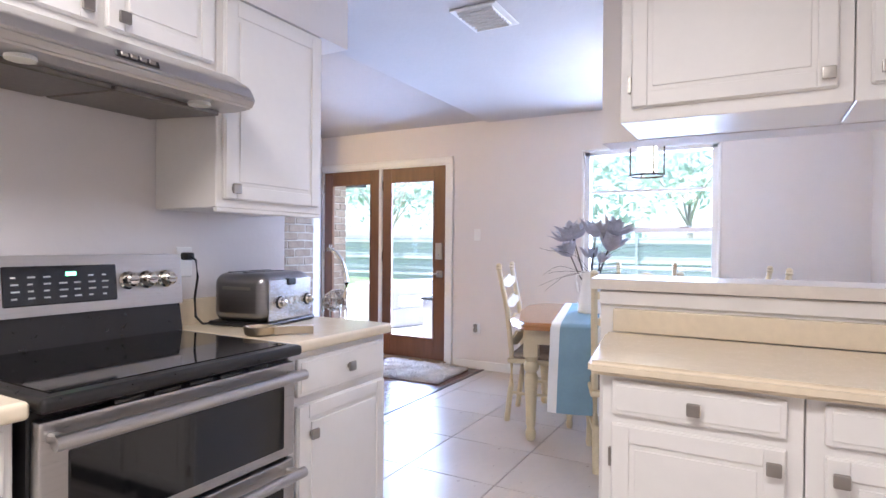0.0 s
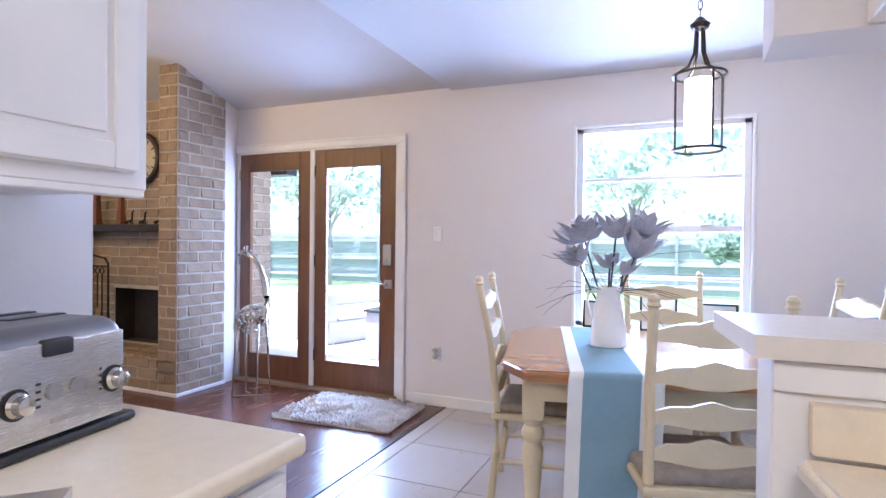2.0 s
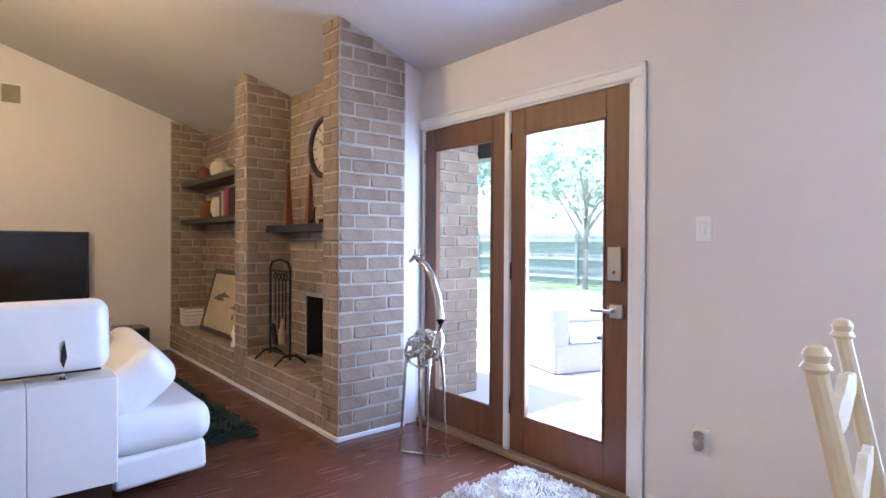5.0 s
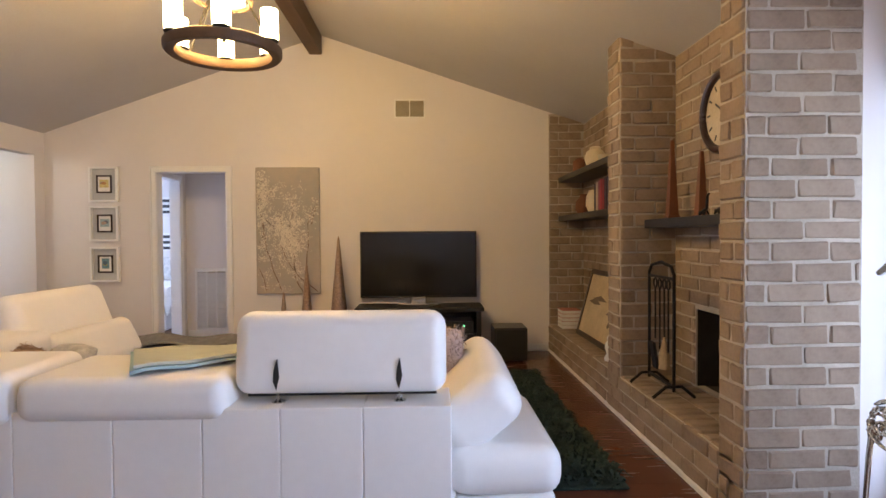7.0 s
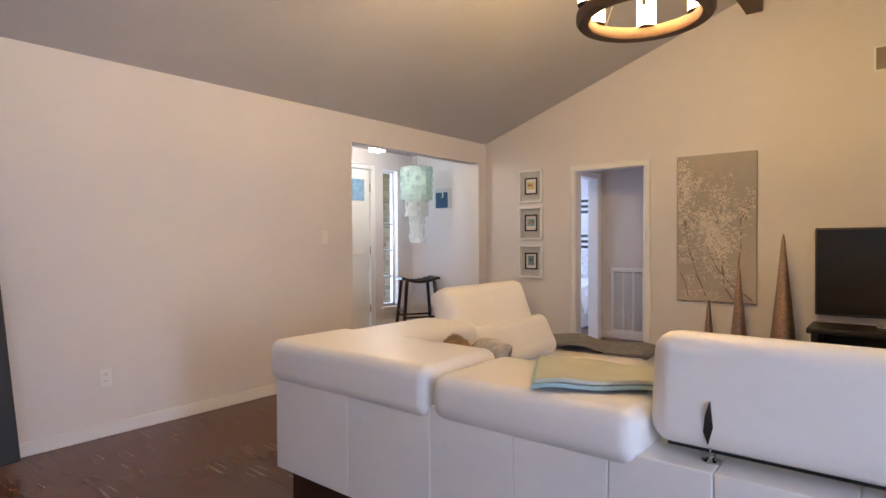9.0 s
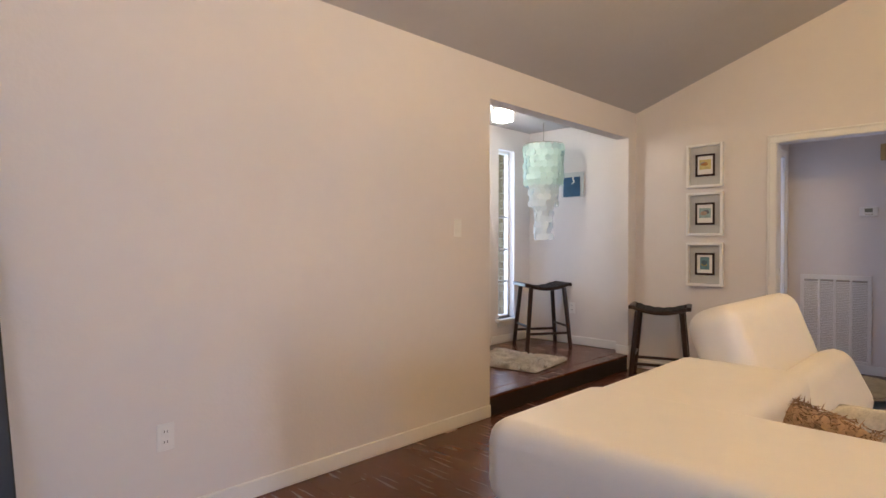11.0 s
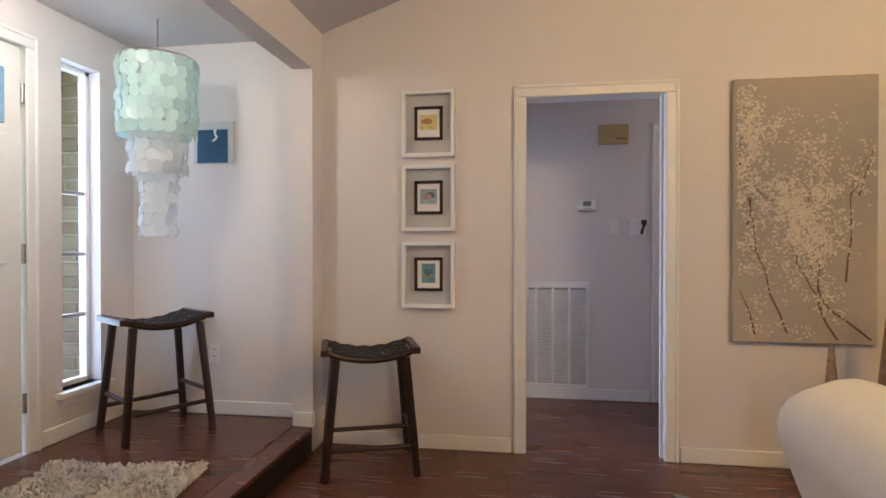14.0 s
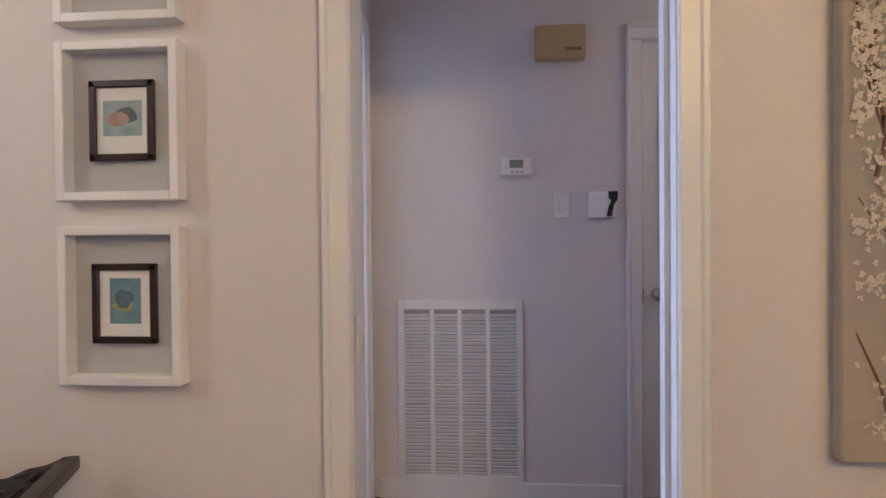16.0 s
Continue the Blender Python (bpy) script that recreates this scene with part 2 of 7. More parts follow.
def wall(name, axis, a, b, u0, u1, z0, z1, holes=(), material=None):
    """Upright wall of thickness a..b across axis, from u0 to u1, with holes (ua, ub, za, zb)."""
    us = sorted({u0, u1, *[h[0] for h in holes], *[h[1] for h in holes]})
    zs = sorted({z0, z1, *[h[2] for h in holes], *[h[3] for h in holes]})
    bm = bmesh.new()
    for ua, ub in zip(us, us[1:]):
        for za, zb in zip(zs, zs[1:]):
            if any(h[0] <= ua and ub <= h[1] and h[2] <= za and zb <= h[3] for h in holes):
                continue
            if axis == "y":
                bx(bm, ua, ub, a, b, za, zb)
            else:
                bx(bm, a, b, ua, ub, za, zb)
    return solo(name, bm, material or M_WALL, kind="structure", smooth=None)


# ---- plan ----
YN, XW, YS = 5.665, -7.445, -0.58      # inner faces of the living room
XE, XK, YK = 1.62, -1.03, 2.55         # east wall, kitchen wall and its end
RIDGE_Y, RIDGE_Z, EAVE = 2.47, 3.53, 2.46
XV = -1.42                             # where the vault meets the flat dining ceiling
FLAT = 2.44
YF, YB = 4.99, 5.39                    # hearth front and brick back wall

wall("wall_north", "y", YN, YN + 0.16, -8.0, XE + 0.14, -0.15, 2.75, [(-3.555, -1.85, 0.0, 2.075), (-0.465, 0.62, 0.70, 2.075)])
wall("wall_south", "y", YS - 0.12, YS, XW, XK - 0.12, -0.15, 2.62, [(-7.29, -5.236, -0.15, 2.208)])
wall("wall_west", "x", XW - 0.12, XW, YS - 0.12, YN, -0.15, EAVE, [(0.62, 1.41, -0.15, 2.04)])
solo("wall_gable_west", prism(bmesh.new(), [(YS - 0.12, EAVE), (YN, EAVE), (YN, EAVE + 0.02), (RIDGE_Y, RIDGE_Z + 0.05), (YS - 0.12, EAVE + 0.02)], "x", XW - 0.12, XW), M_WALL, kind="structure")
wall("wall_kitchen_west", "x", XK - 0.12, XK, -2.2, YK, -0.15, 3.6)
solo("wall_gable_east", prism(bmesh.new(), [(2.5, FLAT + 0.11), (YN, FLAT + 0.11), (YN, FLAT + 0.2), (2.5, RIDGE_Z + 0.1)], "x", XV, XV + 0.1), M_WALL, kind="structure")
solo("wall_gable_return", box(XV, XK - 0.12, 2.44, 2.5, FLAT, 3.6), M_WALL, kind="structure")
wall("wall_east", "x", XE, XE + 0.14, -2.34, YN, -0.15, 2.6)
wall("wall_kitchen_south", "y", -2.34, -2.2, XK - 0.12, XE, -0.15, 2.6)
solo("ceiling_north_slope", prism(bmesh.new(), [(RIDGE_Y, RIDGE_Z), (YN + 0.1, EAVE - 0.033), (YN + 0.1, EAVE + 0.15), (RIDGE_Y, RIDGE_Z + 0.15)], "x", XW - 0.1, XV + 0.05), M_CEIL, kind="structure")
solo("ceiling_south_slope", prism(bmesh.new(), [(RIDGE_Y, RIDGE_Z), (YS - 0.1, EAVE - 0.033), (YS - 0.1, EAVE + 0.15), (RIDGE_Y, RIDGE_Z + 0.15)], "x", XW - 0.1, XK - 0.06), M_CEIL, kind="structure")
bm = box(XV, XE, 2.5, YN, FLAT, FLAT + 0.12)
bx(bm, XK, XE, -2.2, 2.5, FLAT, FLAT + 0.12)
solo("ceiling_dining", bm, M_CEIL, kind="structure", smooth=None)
solo("ridge_beam", box(XW, XK - 0.12, RIDGE_Y - 0.14, RIDGE_Y + 0.0, 3.32, 3.55, 0.012), M_BEAM, kind="structure")

# entry hall
wall("wall_foyer_south", "y", -1.98, -1.84, XW - 0.12, -4.4, -0.15, 2.6, [(-7.165, -6.89, 0.40, 2.205), (-6.68, -5.76, 0.14, 2.19)])
wall("wall_foyer_west", "x", XW - 0.12, XW, -1.84, YS - 0.12, -0.15, 2.6)
wall("wall_foyer_east", "x", -4.5, -4.4, -1.84, YS - 0.12, -0.15, 2.6)
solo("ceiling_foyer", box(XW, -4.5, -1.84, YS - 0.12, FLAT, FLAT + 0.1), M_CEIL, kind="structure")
# back hall and bedroom
XH = -8.645
wall("wall_hall_west", "x", XH - 0.12, XH, 0.40, 4.6, -0.15, 2.6, [(1.62, 2.38, -0.15, 2.05)])
wall("wall_hall_south", "y", 0.32, 0.44, XH - 0.12, XW - 0.12, -0.15, 2.6, [(-8.46, -7.70, -0.15, 2.05)])
wall("wall_hall_north", "y", 4.6, 4.7, XH - 0.12, XW - 0.12, -0.15, 2.6)
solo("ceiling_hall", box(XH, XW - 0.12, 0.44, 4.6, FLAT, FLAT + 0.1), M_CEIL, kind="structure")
wall("wall_bedroom_west", "x", -11.4, -11.3, -2.8, 0.32, -0.15, 2.6)
wall("wall_bedroom_south", "y", -2.9, -2.8, -11.4, XW - 0.12, -0.15, 2.6)
wall("wall_bedroom_north", "y", 0.32, 0.44, -11.4, XH - 0.12, -0.15, 2.6)
wall("wall_bedroom_east", "x", XW - 0.22, XW - 0.124, -2.8, 0.32, -0.15, 2.6)
solo("ceiling_bedroom", box(-11.4, XW - 0.12, -2.9, 0.32, FLAT, FLAT + 0.1), M_CEIL, kind="structure")
wall("wall_closet", "x", XH - 0.6, XH - 0.5, 1.4, 2.6, -0.15, 2.6)

# ---- trim, doors, windows ----
def run_trim(name, segs, h=0.085, d=0.014, z=0.0, material=None):
    """Baseboard: pieces (axis, face, u0, u1, sign) standing proud of a wall face."""
    bm = bmesh.new()
    for axis, f, u0, u1, s in segs:
        a, b = sorted((f, f + s * d))
        if axis == "y":
            bx(bm, u0, u1, a, b, z, z + h, 0.004, 1)
        else:
            bx(bm, a, b, u0, u1, z, z + h, 0.004, 1)
    return solo(name, bm, material or M_TRIM, kind="structure")


run_trim("baseboard", [("y", YN, -1.78, XE, -1), ("x", XE, 3.2, YN - 0.02, -1)])
run_trim("baseboard", [("y", YS, -5.236, XK - 0.13, 1)])
run_trim("baseboard", [("x", XW, YS, 0.555, 1), ("x", XW, 1.475, YF, 1)])
run_trim("baseboard", [("x", XW, -1.84, YS - 0.13, 1), ("y", -1.84, XW + 0.02, -6.76, 1), ("y", YS - 0.12, -5.236, -4.5, -1), ("y", YS - 0.0, XW, -7.28, 1), ("x", -7.29, YS - 0.12, YS, 1)], z=0.142)
run_trim("baseboard", [("x", XH, 0.46, 1.55, 1), ("x", XW - 0.12, 1.49, 4.5, -1)])
run_trim("baseboard", [("x", XK - 0.12, YS + 0.02, YK, -1)])
run_trim("hearth_trim", [("y", YF, XW + 0.02, -3.72, -1), ("y", YF - 0.006, -3.73, -3.51, -1), ("x", -3.52, YF - 0.02, 5.50, 1)], h=0.03, d=0.02)


def casing(name, axis, f, u0, u1, ztop, z0=0.0, w=0.068, d=0.016, s=1):
    """Moulded casing round an opening: two uprights and a head, each with a raised outer band."""
    bm = bmesh.new()
    for ua, ub, za, zb in ((u0 - w, u0, z0, ztop), (u1, u1 + w, z0, ztop), (u0 - w, u1 + w, ztop, ztop + w)):
        a, b = sorted((f, f + s * d))
        if axis == "y":
            bx(bm, ua, ub, a, b, za, zb, 0.005, 1)
        else:
            bx(bm, a, b, ua, ub, za, zb, 0.005, 1)
    for ua, ub, za, zb in ((u0 - w, u0 - w + 0.02, z0, ztop + w), (u1 + w - 0.02, u1 + w, z0, ztop + w), (u0 - w, u1 + w, ztop + w - 0.02, ztop + w)):
        a, b = sorted((f, f + s * (d + 0.007)))
        if axis == "y":
            bx(bm, ua, ub, a, b, za, zb, 0.005, 1)
        else:
            bx(bm, a, b, ua, ub, za, zb, 0.005, 1)
    return solo(name, bm, M_TRIM, kind="structure")


casing("trim", "y", YN, -3.535, -1.868, 2.065, s=-1)
casing("trim", "x", XW, 0.635, 1.395, 2.03)
casing("trim", "x", XW - 0.12, 0.635, 1.395, 2.03, s=-1)
casing("trim", "x", XH, 1.635, 2.365, 2.04, s=1)
casing("trim", "y", -1.84, -6.665, -5.775, 2.18, z0=0.14, s=1)
casing("trim", "y", 0.44, -8.445, -7.715, 2.04, s=1)
# jamb linings
bm = box(XW - 0.12, XW, 0.62, 0.637, 0, 2.03)
bx(bm, XW - 0.12, XW, 1.393, 1.41, 0, 2.03)
bx(bm, XW - 0.12, XW, 0.62, 1.41, 2.028, 2.04)
bx(bm, XW - 0.075, XW - 0.045, 1.38, 1.393, 0, 2.03)
solo("trim", bm, M_TRIM, kind="structure")
bm = box(-8.46, -8.443, 0.32, 0.44, 0, 2.04)
bx(bm, -7.717, -7.70, 0.32, 0.44, 0, 2.04)
bx(bm, -8.46, -7.70, 0.32, 0.44, 2.038, 2.05)
solo("trim", bm, M_TRIM, kind="structure")


def handle_lever(door, x, y, z):
    p = part("door_handle", bx(box(x - 0.045, x + 0.03, y - 0.02, y, z - 0.035, z + 0.035, 0.006), x - 0.03, x - 0.01, y - 0.05, y - 0.02, z - 0.01, z + 0.01, 0.004), M_NICKEL, door, "satin nickel lever handle")
    part("lever", box(x - 0.13, x - 0.005, y - 0.062, y - 0.048, z - 0.009, z + 0.009, 0.005), M_NICKEL, p)


def glazed_leaf(name, x0, x1, gx0, gx1, lock):
    d = new(name)
    tagged(d, "brown stained wooden patio door with full glass pane", "door", kind="structure")
    y0, y1, z0, z1, ga, gb = YN + 0.008, YN + 0.052, 0.035, 2.05, 0.245, 1.905
    part("stile", box(x0, gx0, y0, y1, z0, z1, 0.003, 1), M_DOORWOOD, d)
    part("stile", box(gx1, x1, y0, y1, z0, z1, 0.003, 1), M_DOORWOOD, d)
    part("rail", box(gx0, gx1, y0 + 0.001, y1, z0, ga, 0.003, 1), M_DOORWOOD, d)
    part("rail", box(gx0, gx1, y0 + 0.001, y1, gb, z1, 0.003, 1), M_DOORWOOD, d)
    b = bmesh.new()
    for u0, u1, za, zb in ((gx0, gx0 + 0.014, ga, gb), (gx1 - 0.014, gx1, ga, gb), (gx0, gx1, ga, ga + 0.014), (gx0, gx1, gb - 0.014, gb)):
        bx(b, u0, u1, y0 - 0.006, y0 + 0.012, za, zb, 0.004, 1)
    part("glazing_bead", b, M_DOORWOOD, d)
    g = part("pane", box(gx0, gx1, YN + 0.028, YN + 0.034, ga, gb), M_GLASS, d, "clear glass pane", smooth=None)
    g.visible_shadow = False
    for zz in (0.25, 1.05, 1.82):
        part("hinge", box(x0 - 0.012, x0 + 0.006, y0 - 0.008, y0 + 0.004, zz, zz + 0.1, 0.003, 1), M_NICKEL if not lock else M_IRON, d)
    if lock:
        part("deadbolt", bx(box(x1 - 0.105, x1 - 0.028, y0 - 0.026, y0, 1.08, 1.25, 0.008), x1 - 0.075, x1 - 0.058, y0 - 0.04, y0 - 0.02, 1.115, 1.135, 0.004), M_NICKEL, d, "satin nickel deadbolt cover")
        handle_lever(d, x1 - 0.05, y0, 0.93)
    return d


glazed_leaf("door_1", -3.505, -2.722, -3.395, -2.84, False)
glazed_leaf("door_2", -2.682, -1.898, -2.575, -2.03, True)
bm = box(-2.722, -2.682, YN - 0.012, YN + 0.06, 0.03, 2.05, 0.004, 1)
bx(bm, -3.535, -3.508, YN - 0.0, YN + 0.12, 0, 2.065)
bx(bm, -1.895, -1.868, YN - 0.0, YN + 0.12, 0, 2.065)
bx(bm, -3.535, -1.868, YN - 0.0, YN + 0.12, 2.053, 2.075)
solo("trim", bm, M_TRIM, kind="structure")
solo("door_sill", box(-3.535, -1.868, YN - 0.045, YN + 0.16, 0.0, 0.032, 0.006), mat("wooden_sill", (0.27, 0.19, 0.12), 0.5, var=0.2), kind="structure")


def sash_window():
    w = new("window_1")
    tagged(w, "white aluminium single-hung window in four wide panes", "window", kind="structure")
    x0, x1, z0, z1 = -0.465, 0.62, 0.70, 2.075
    fr = bmesh.new()
    for a, b, c, d in ((x0, x0 + 0.045, z0, z1), (x1 - 0.045, x1, z0, z1), (x0, x1, z1 - 0.035, z1), (x0, x1, z0, z0 + 0.03)):
        bx(fr, a, b, YN + 0.02, YN + 0.12, c, d, 0.004, 1)
    part("window_frame", fr, M_TRIM, w)
    for zz, hh in ((1.715, 0.013), (1.375, 0.022), (1.045, 0.013)):
        part("sash_bar", box(x0 + 0.04, x1 - 0.04, YN + 0.045, YN + 0.085, zz - hh, zz + hh, 0.004, 1), M_TRIM, w)
    part("sash_lock", box(0.33, 0.41, YN + 0.028, YN + 0.05, 1.39, 1.405, 0.003, 1), M_NICKEL, w)
    zs = [0.73, 1.045, 1.375, 1.715, 2.045]
    for za, zb in zip(zs, zs[1:]):
        p = part("pane", box(x0 + 0.04, x1 - 0.04, YN + 0.062, YN + 0.067, za, zb), M_GLASS, w, smooth=None)
        p.visible_shadow = False
    part("window_sill", box(x0 - 0.0, x1 + 0.0, YN - 0.09, YN + 0.02, z0 - 0.03, z0 + 0.0, 0.006), M_TRIM, w)
    b = bmesh.new()
    for a, c, za, zb in ((x0 - 0.022, x0, z0 - 0.03, z1 + 0.022), (x1, x1 + 0.022, z0 - 0.03, z1 + 0.022), (x0, x1, z1, z1 + 0.022)):
        bx(b, a, c, YN - 0.012, YN + 0.004, za, zb, 0.004, 1)
    part("casing", b, M_TRIM, w)


sash_window()


def foyer_window():
    w = new("window_2")
    tagged(w, "tall narrow white sidelight window beside the entry", "window", kind="structure")
    x0, x1, z0, z1, y = -7.165, -6.89, 0.40, 2.205, -1.93
    fr = bmesh.new()
    for a, b, c, d in ((x0, x0 + 0.028, z0, z1), (x1 - 0.028, x1, z0, z1), (x0, x1, z1 - 0.028, z1), (x0, x1, z0, z0 + 0.028)):
        bx(fr, a, b, y - 0.03, y + 0.02, c, d, 0.003, 1)
    part("window_frame", fr, M_TRIM, w)
    for zz in (1.49, 1.14, 0.79):
        part("sash_bar", box(x0 + 0.02, x1 - 0.02, y - 0.02, y + 0.012, zz - 0.011, zz + 0.011, 0.003, 1), M_NICKEL, w)
    zs = [0.42, 0.79, 1.14, 1.49, 2.18]
    for za, zb in zip(zs, zs[1:]):
        p = part("pane", box(x0 + 0.02, x1 - 0.02, y - 0.008, y - 0.003, za, zb), M_GLASS, w, smooth=None)
        p.visible_shadow = False
    part("window_sill", box(x0 - 0.06, x1 + 0.05, -1.93, -1.79, z0 - 0.035, z0, 0.006), M_TRIM, w)
    part("apron", box(x0 - 0.04, x1 + 0.03, -1.84, -1.825, z0 - 0.085, z0 - 0.035, 0.004, 1), M_TRIM, w)


foyer_window()


def panel_door(name, label, axis, f, u0, u1, z0, z1, s, lite=False):
    """White door with raised panels facing s along axis."""
    d = new(name)
    tagged(d, label, "door", kind="structure")

    def b2(bm, ua, ub, d0, d1, za, zb, bev=0.004):
        a, b = sorted((f + s * d0, f + s * d1))
        return bx(bm, ua, ub, a, b, za, zb, bev, 1) if axis == "y" else bx(bm, a, b, ua, ub, za, zb, bev, 1)
    part("leaf", b2(bmesh.new(), u0, u1, -0.045, 0.0, z0, z1), M_TRIM, d)
    w = u1 - u0
    rows = ((0.12, 0.42), (0.47, 0.78)) if lite else ((0.1, 0.45), (0.5, 0.92))
    for ra, rb in rows:
        for k in (0, 1):
            ua = u0 + 0.1 * w + k * 0.43 * w
            part("panel", b2(bmesh.new(), ua, ua + 0.37 * w, 0.001, 0.009, z0 + ra * (z1 - z0), z0 + rb * (z1 - z0), 0.008), M_TRIM, d)
    return d


dd = panel_door("door_3", "white panelled entry door with small leaded lites", "y", -1.85, -6.655, -5.785, 0.155, 2.175, 1, True)
M_LITE = mat("leaded_glass", (0.25, 0.42, 0.62), 0.1, var=0.3, scale=20)
for k in range(3):
    u = -6.56 + k * 0.25
    part("lite", box(u, u + 0.2, -1.855, -1.838, 1.78, 2.05, 0.004, 1), M_LITE, dd, "blue leaded glass lite")
for zz in (0.35, 1.1, 1.9):
    part("hinge", box(-6.672, -6.652, -1.852, -1.838, zz, zz + 0.1, 0.003, 1), M_NICKEL, dd)
dd = panel_door("door_4", "white flat closet door closed in the hall", "x", XH - 0.03, 1.645, 2.355, 0.015, 2.035, 1)
kn = bmesh.new()
lathe(kn, [(0.027, 0), (0.027, 0.006), (0.012, 0.012), (0.012, 0.03), (0.028, 0.04), (0.031, 0.055), (0.02, 0.068), (0.004, 0.07)], seg=16)
kn.transform(pose(XH - 0.03, 1.71, 0.93, 0, 90, 0))
part("door_knob", kn, M_NICKEL, dd, "satin nickel round knob")
for zz in (0.92,):
    part("latch", box(XH - 0.031, XH - 0.0, 1.636, 1.646, zz - 0.03, zz + 0.03), M_NICKEL, dd)


# ---- living room: sectional sofa ----
SOFA = thing("sectional_sofa", "white leather corner sofa with adjustable headrests and chrome hinges", "sofa", -4.4, 2.4, 0.0)


def pad(x0, x1, y0, y1, z0, z1, r=0.05, rot=None, seg=4):
    return box(x0, x1, y0, y1, z0, z1, r, seg, rot)


def sp(name, bm, material=None, parent=None, label="", smooth=60):
    return part(name, bm, material or M_LEATHER, parent or SOFA, label, local=False, smooth=smooth)


XB = -3.25
SY = 1.10
# plinth and back body along the east side, with upright panel seams
sp("plinth", box(-4.15, XB - 0.05, SY + 0.06, 3.70, 0.0, 0.18), M_ESPRESSO)
ys = [SY, 1.62, 2.085, 2.45, 2.78, 3.07, 3.38, 3.715]
for a, b in zip(ys, ys[1:]):
    sp("back_panel", pad(-3.52, XB, a, b, 0.175, 0.655, 0.006, seg=2))
# low back rolls
sp("back_cushion", pad(-3.72, XB + 0.03, SY - 0.03, 2.09, 0.60, 0.80, 0.055))
sp("back_cushion", pad(-3.72, XB + 0.03, 2.10, 2.875, 0.61, 0.78, 0.06))
hr = sp("headrest", pad(-3.50, -3.31, 2.875, 3.70, 0.675, 1.0, 0.065, rot=(0, -7, 0)))
sp("piping", box(-3.335, -3.325, 2.93, 3.66, 0.682, 0.69), M_IRON, hr, "dark seam piping")
for yy in (3.045, 3.515):
    h = bmesh.new()
    prism(h, [(yy, 0.71), (yy + 0.013, 0.76), (yy + 0.004, 0.83), (yy - 0.008, 0.79), (yy - 0.012, 0.745)], "x", -3.335, -3.298)
    sp("hinge_slot", h, M_BLACK, hr, "black hinge slot")
    h = rod(bmesh.new(), (-3.335, yy, 0.655), (-3.325, yy, 0.72), 0.006)
    lathe(h, [(0.026, 0), (0.026, 0.006), (0.012, 0.012), (0.01, 0.02)], -3.335, yy, 0.653, 14)
    sp("hinge", h, M_CHROME, hr, "chrome headrest hinge")
# seats on the east wing
sp("seat", pad(-4.28, -3.5, 2.88, 3.74, 0.24, 0.47, 0.07))
sp("seat", pad(-4.28, -3.5, 2.10, 2.87, 0.24, 0.47, 0.07))
sp("seat_frame", pad(-4.22, -3.45, SY + 0.04, 3.74, 0.09, 0.26, 0.02))
# fold-out arm at the north end
sp("arm_base", pad(-4.25, -3.42, 3.72, 4.155, 0.065, 0.225, 0.03, rot=(3, 0, 0)))
sp("arm_seat", pad(-4.28, -3.40, 3.70, 4.185, 0.215, 0.43, 0.085))
sp("arm_pad", pad(-4.25, -3.44, 3.715, 3.965, 0.37, 0.75, 0.095, rot=(-50, 3, 0), seg=6))
# south wing and chaise
sp("plinth", box(-5.55, -3.35, SY + 0.02, 1.95, 0.0, 0.18), M_ESPRESSO)
sp("back_panel", pad(-5.19, XB - 0.26, SY - 0.135, SY + 0.16, 0.175, 0.62, 0.03, seg=3))
sp("corner_cushion", pad(-4.40, -3.60, SY - 0.035, 1.50, 0.56, 0.785, 0.055))
hr = sp("headrest", pad(-5.31, -4.39, SY + 0.015, SY + 0.215, 0.60, 0.97, 0.075, rot=(21, 0, 0)))
for xx in (-5.1, -4.7):
    h = rod(bmesh.new(), (xx, SY + 0.05, 0.62), (xx, SY + 0.06, 0.68), 0.007)
    lathe(h, [(0.026, 0), (0.026, 0.006), (0.012, 0.012), (0.01, 0.02)], xx, SY + 0.05, 0.618, 14)
    sp("hinge", h, M_CHROME, hr, "chrome headrest hinge")
sp("lumbar_cushion", pad(-5.30, -4.36, SY + 0.17, SY + 0.43, 0.42, 0.72, 0.075, rot=(26, 0, 0)))
sp("seat", pad(-4.30, -3.70, 1.45, 2.11, 0.22, 0.465, 0.07))
sp("seat", pad(-5.82, -4.30, SY - 0.10, 2.15, 0.22, 0.46, 0.08))
sp("seat_frame", pad(-5.76, -4.3, SY - 0.06, 2.08, 0.08, 0.24, 0.03))

# ---- dining table and chairs ----
TAB = thing("dining_table", "honey wood dining table with clipped corners and cream turned legs", "table", -0.441, 3.803, 0.0, 13.0)
TL, TD, ca, cb = 1.50, 1.22, 0.11, 0.19
poly = [(ca, 0), (TL - ca, 0), (TL, cb), (TL, TD - cb), (TL - ca, TD), (ca, TD), (0, TD - cb), (0, cb)]
tb = prism(bmesh.new(), poly, "z", 0.733, 0.765)
bmesh.ops.bevel(tb, geom=[e for e in tb.edges if abs(e.verts[0].co.z - e.verts[1].co.z) < 1e-5], offset=0.010, segments=3, affect="EDGES")
part("tabletop", tb, M_TABLETOP, TAB, "glossy honey wood top")
part("edge_moulding", prism(bmesh.new(), [(u * 0.985 + 0.011, v * 0.985 + 0.009) for u, v in poly], "z", 0.718, 0.733), M_TABLETOP, TAB)
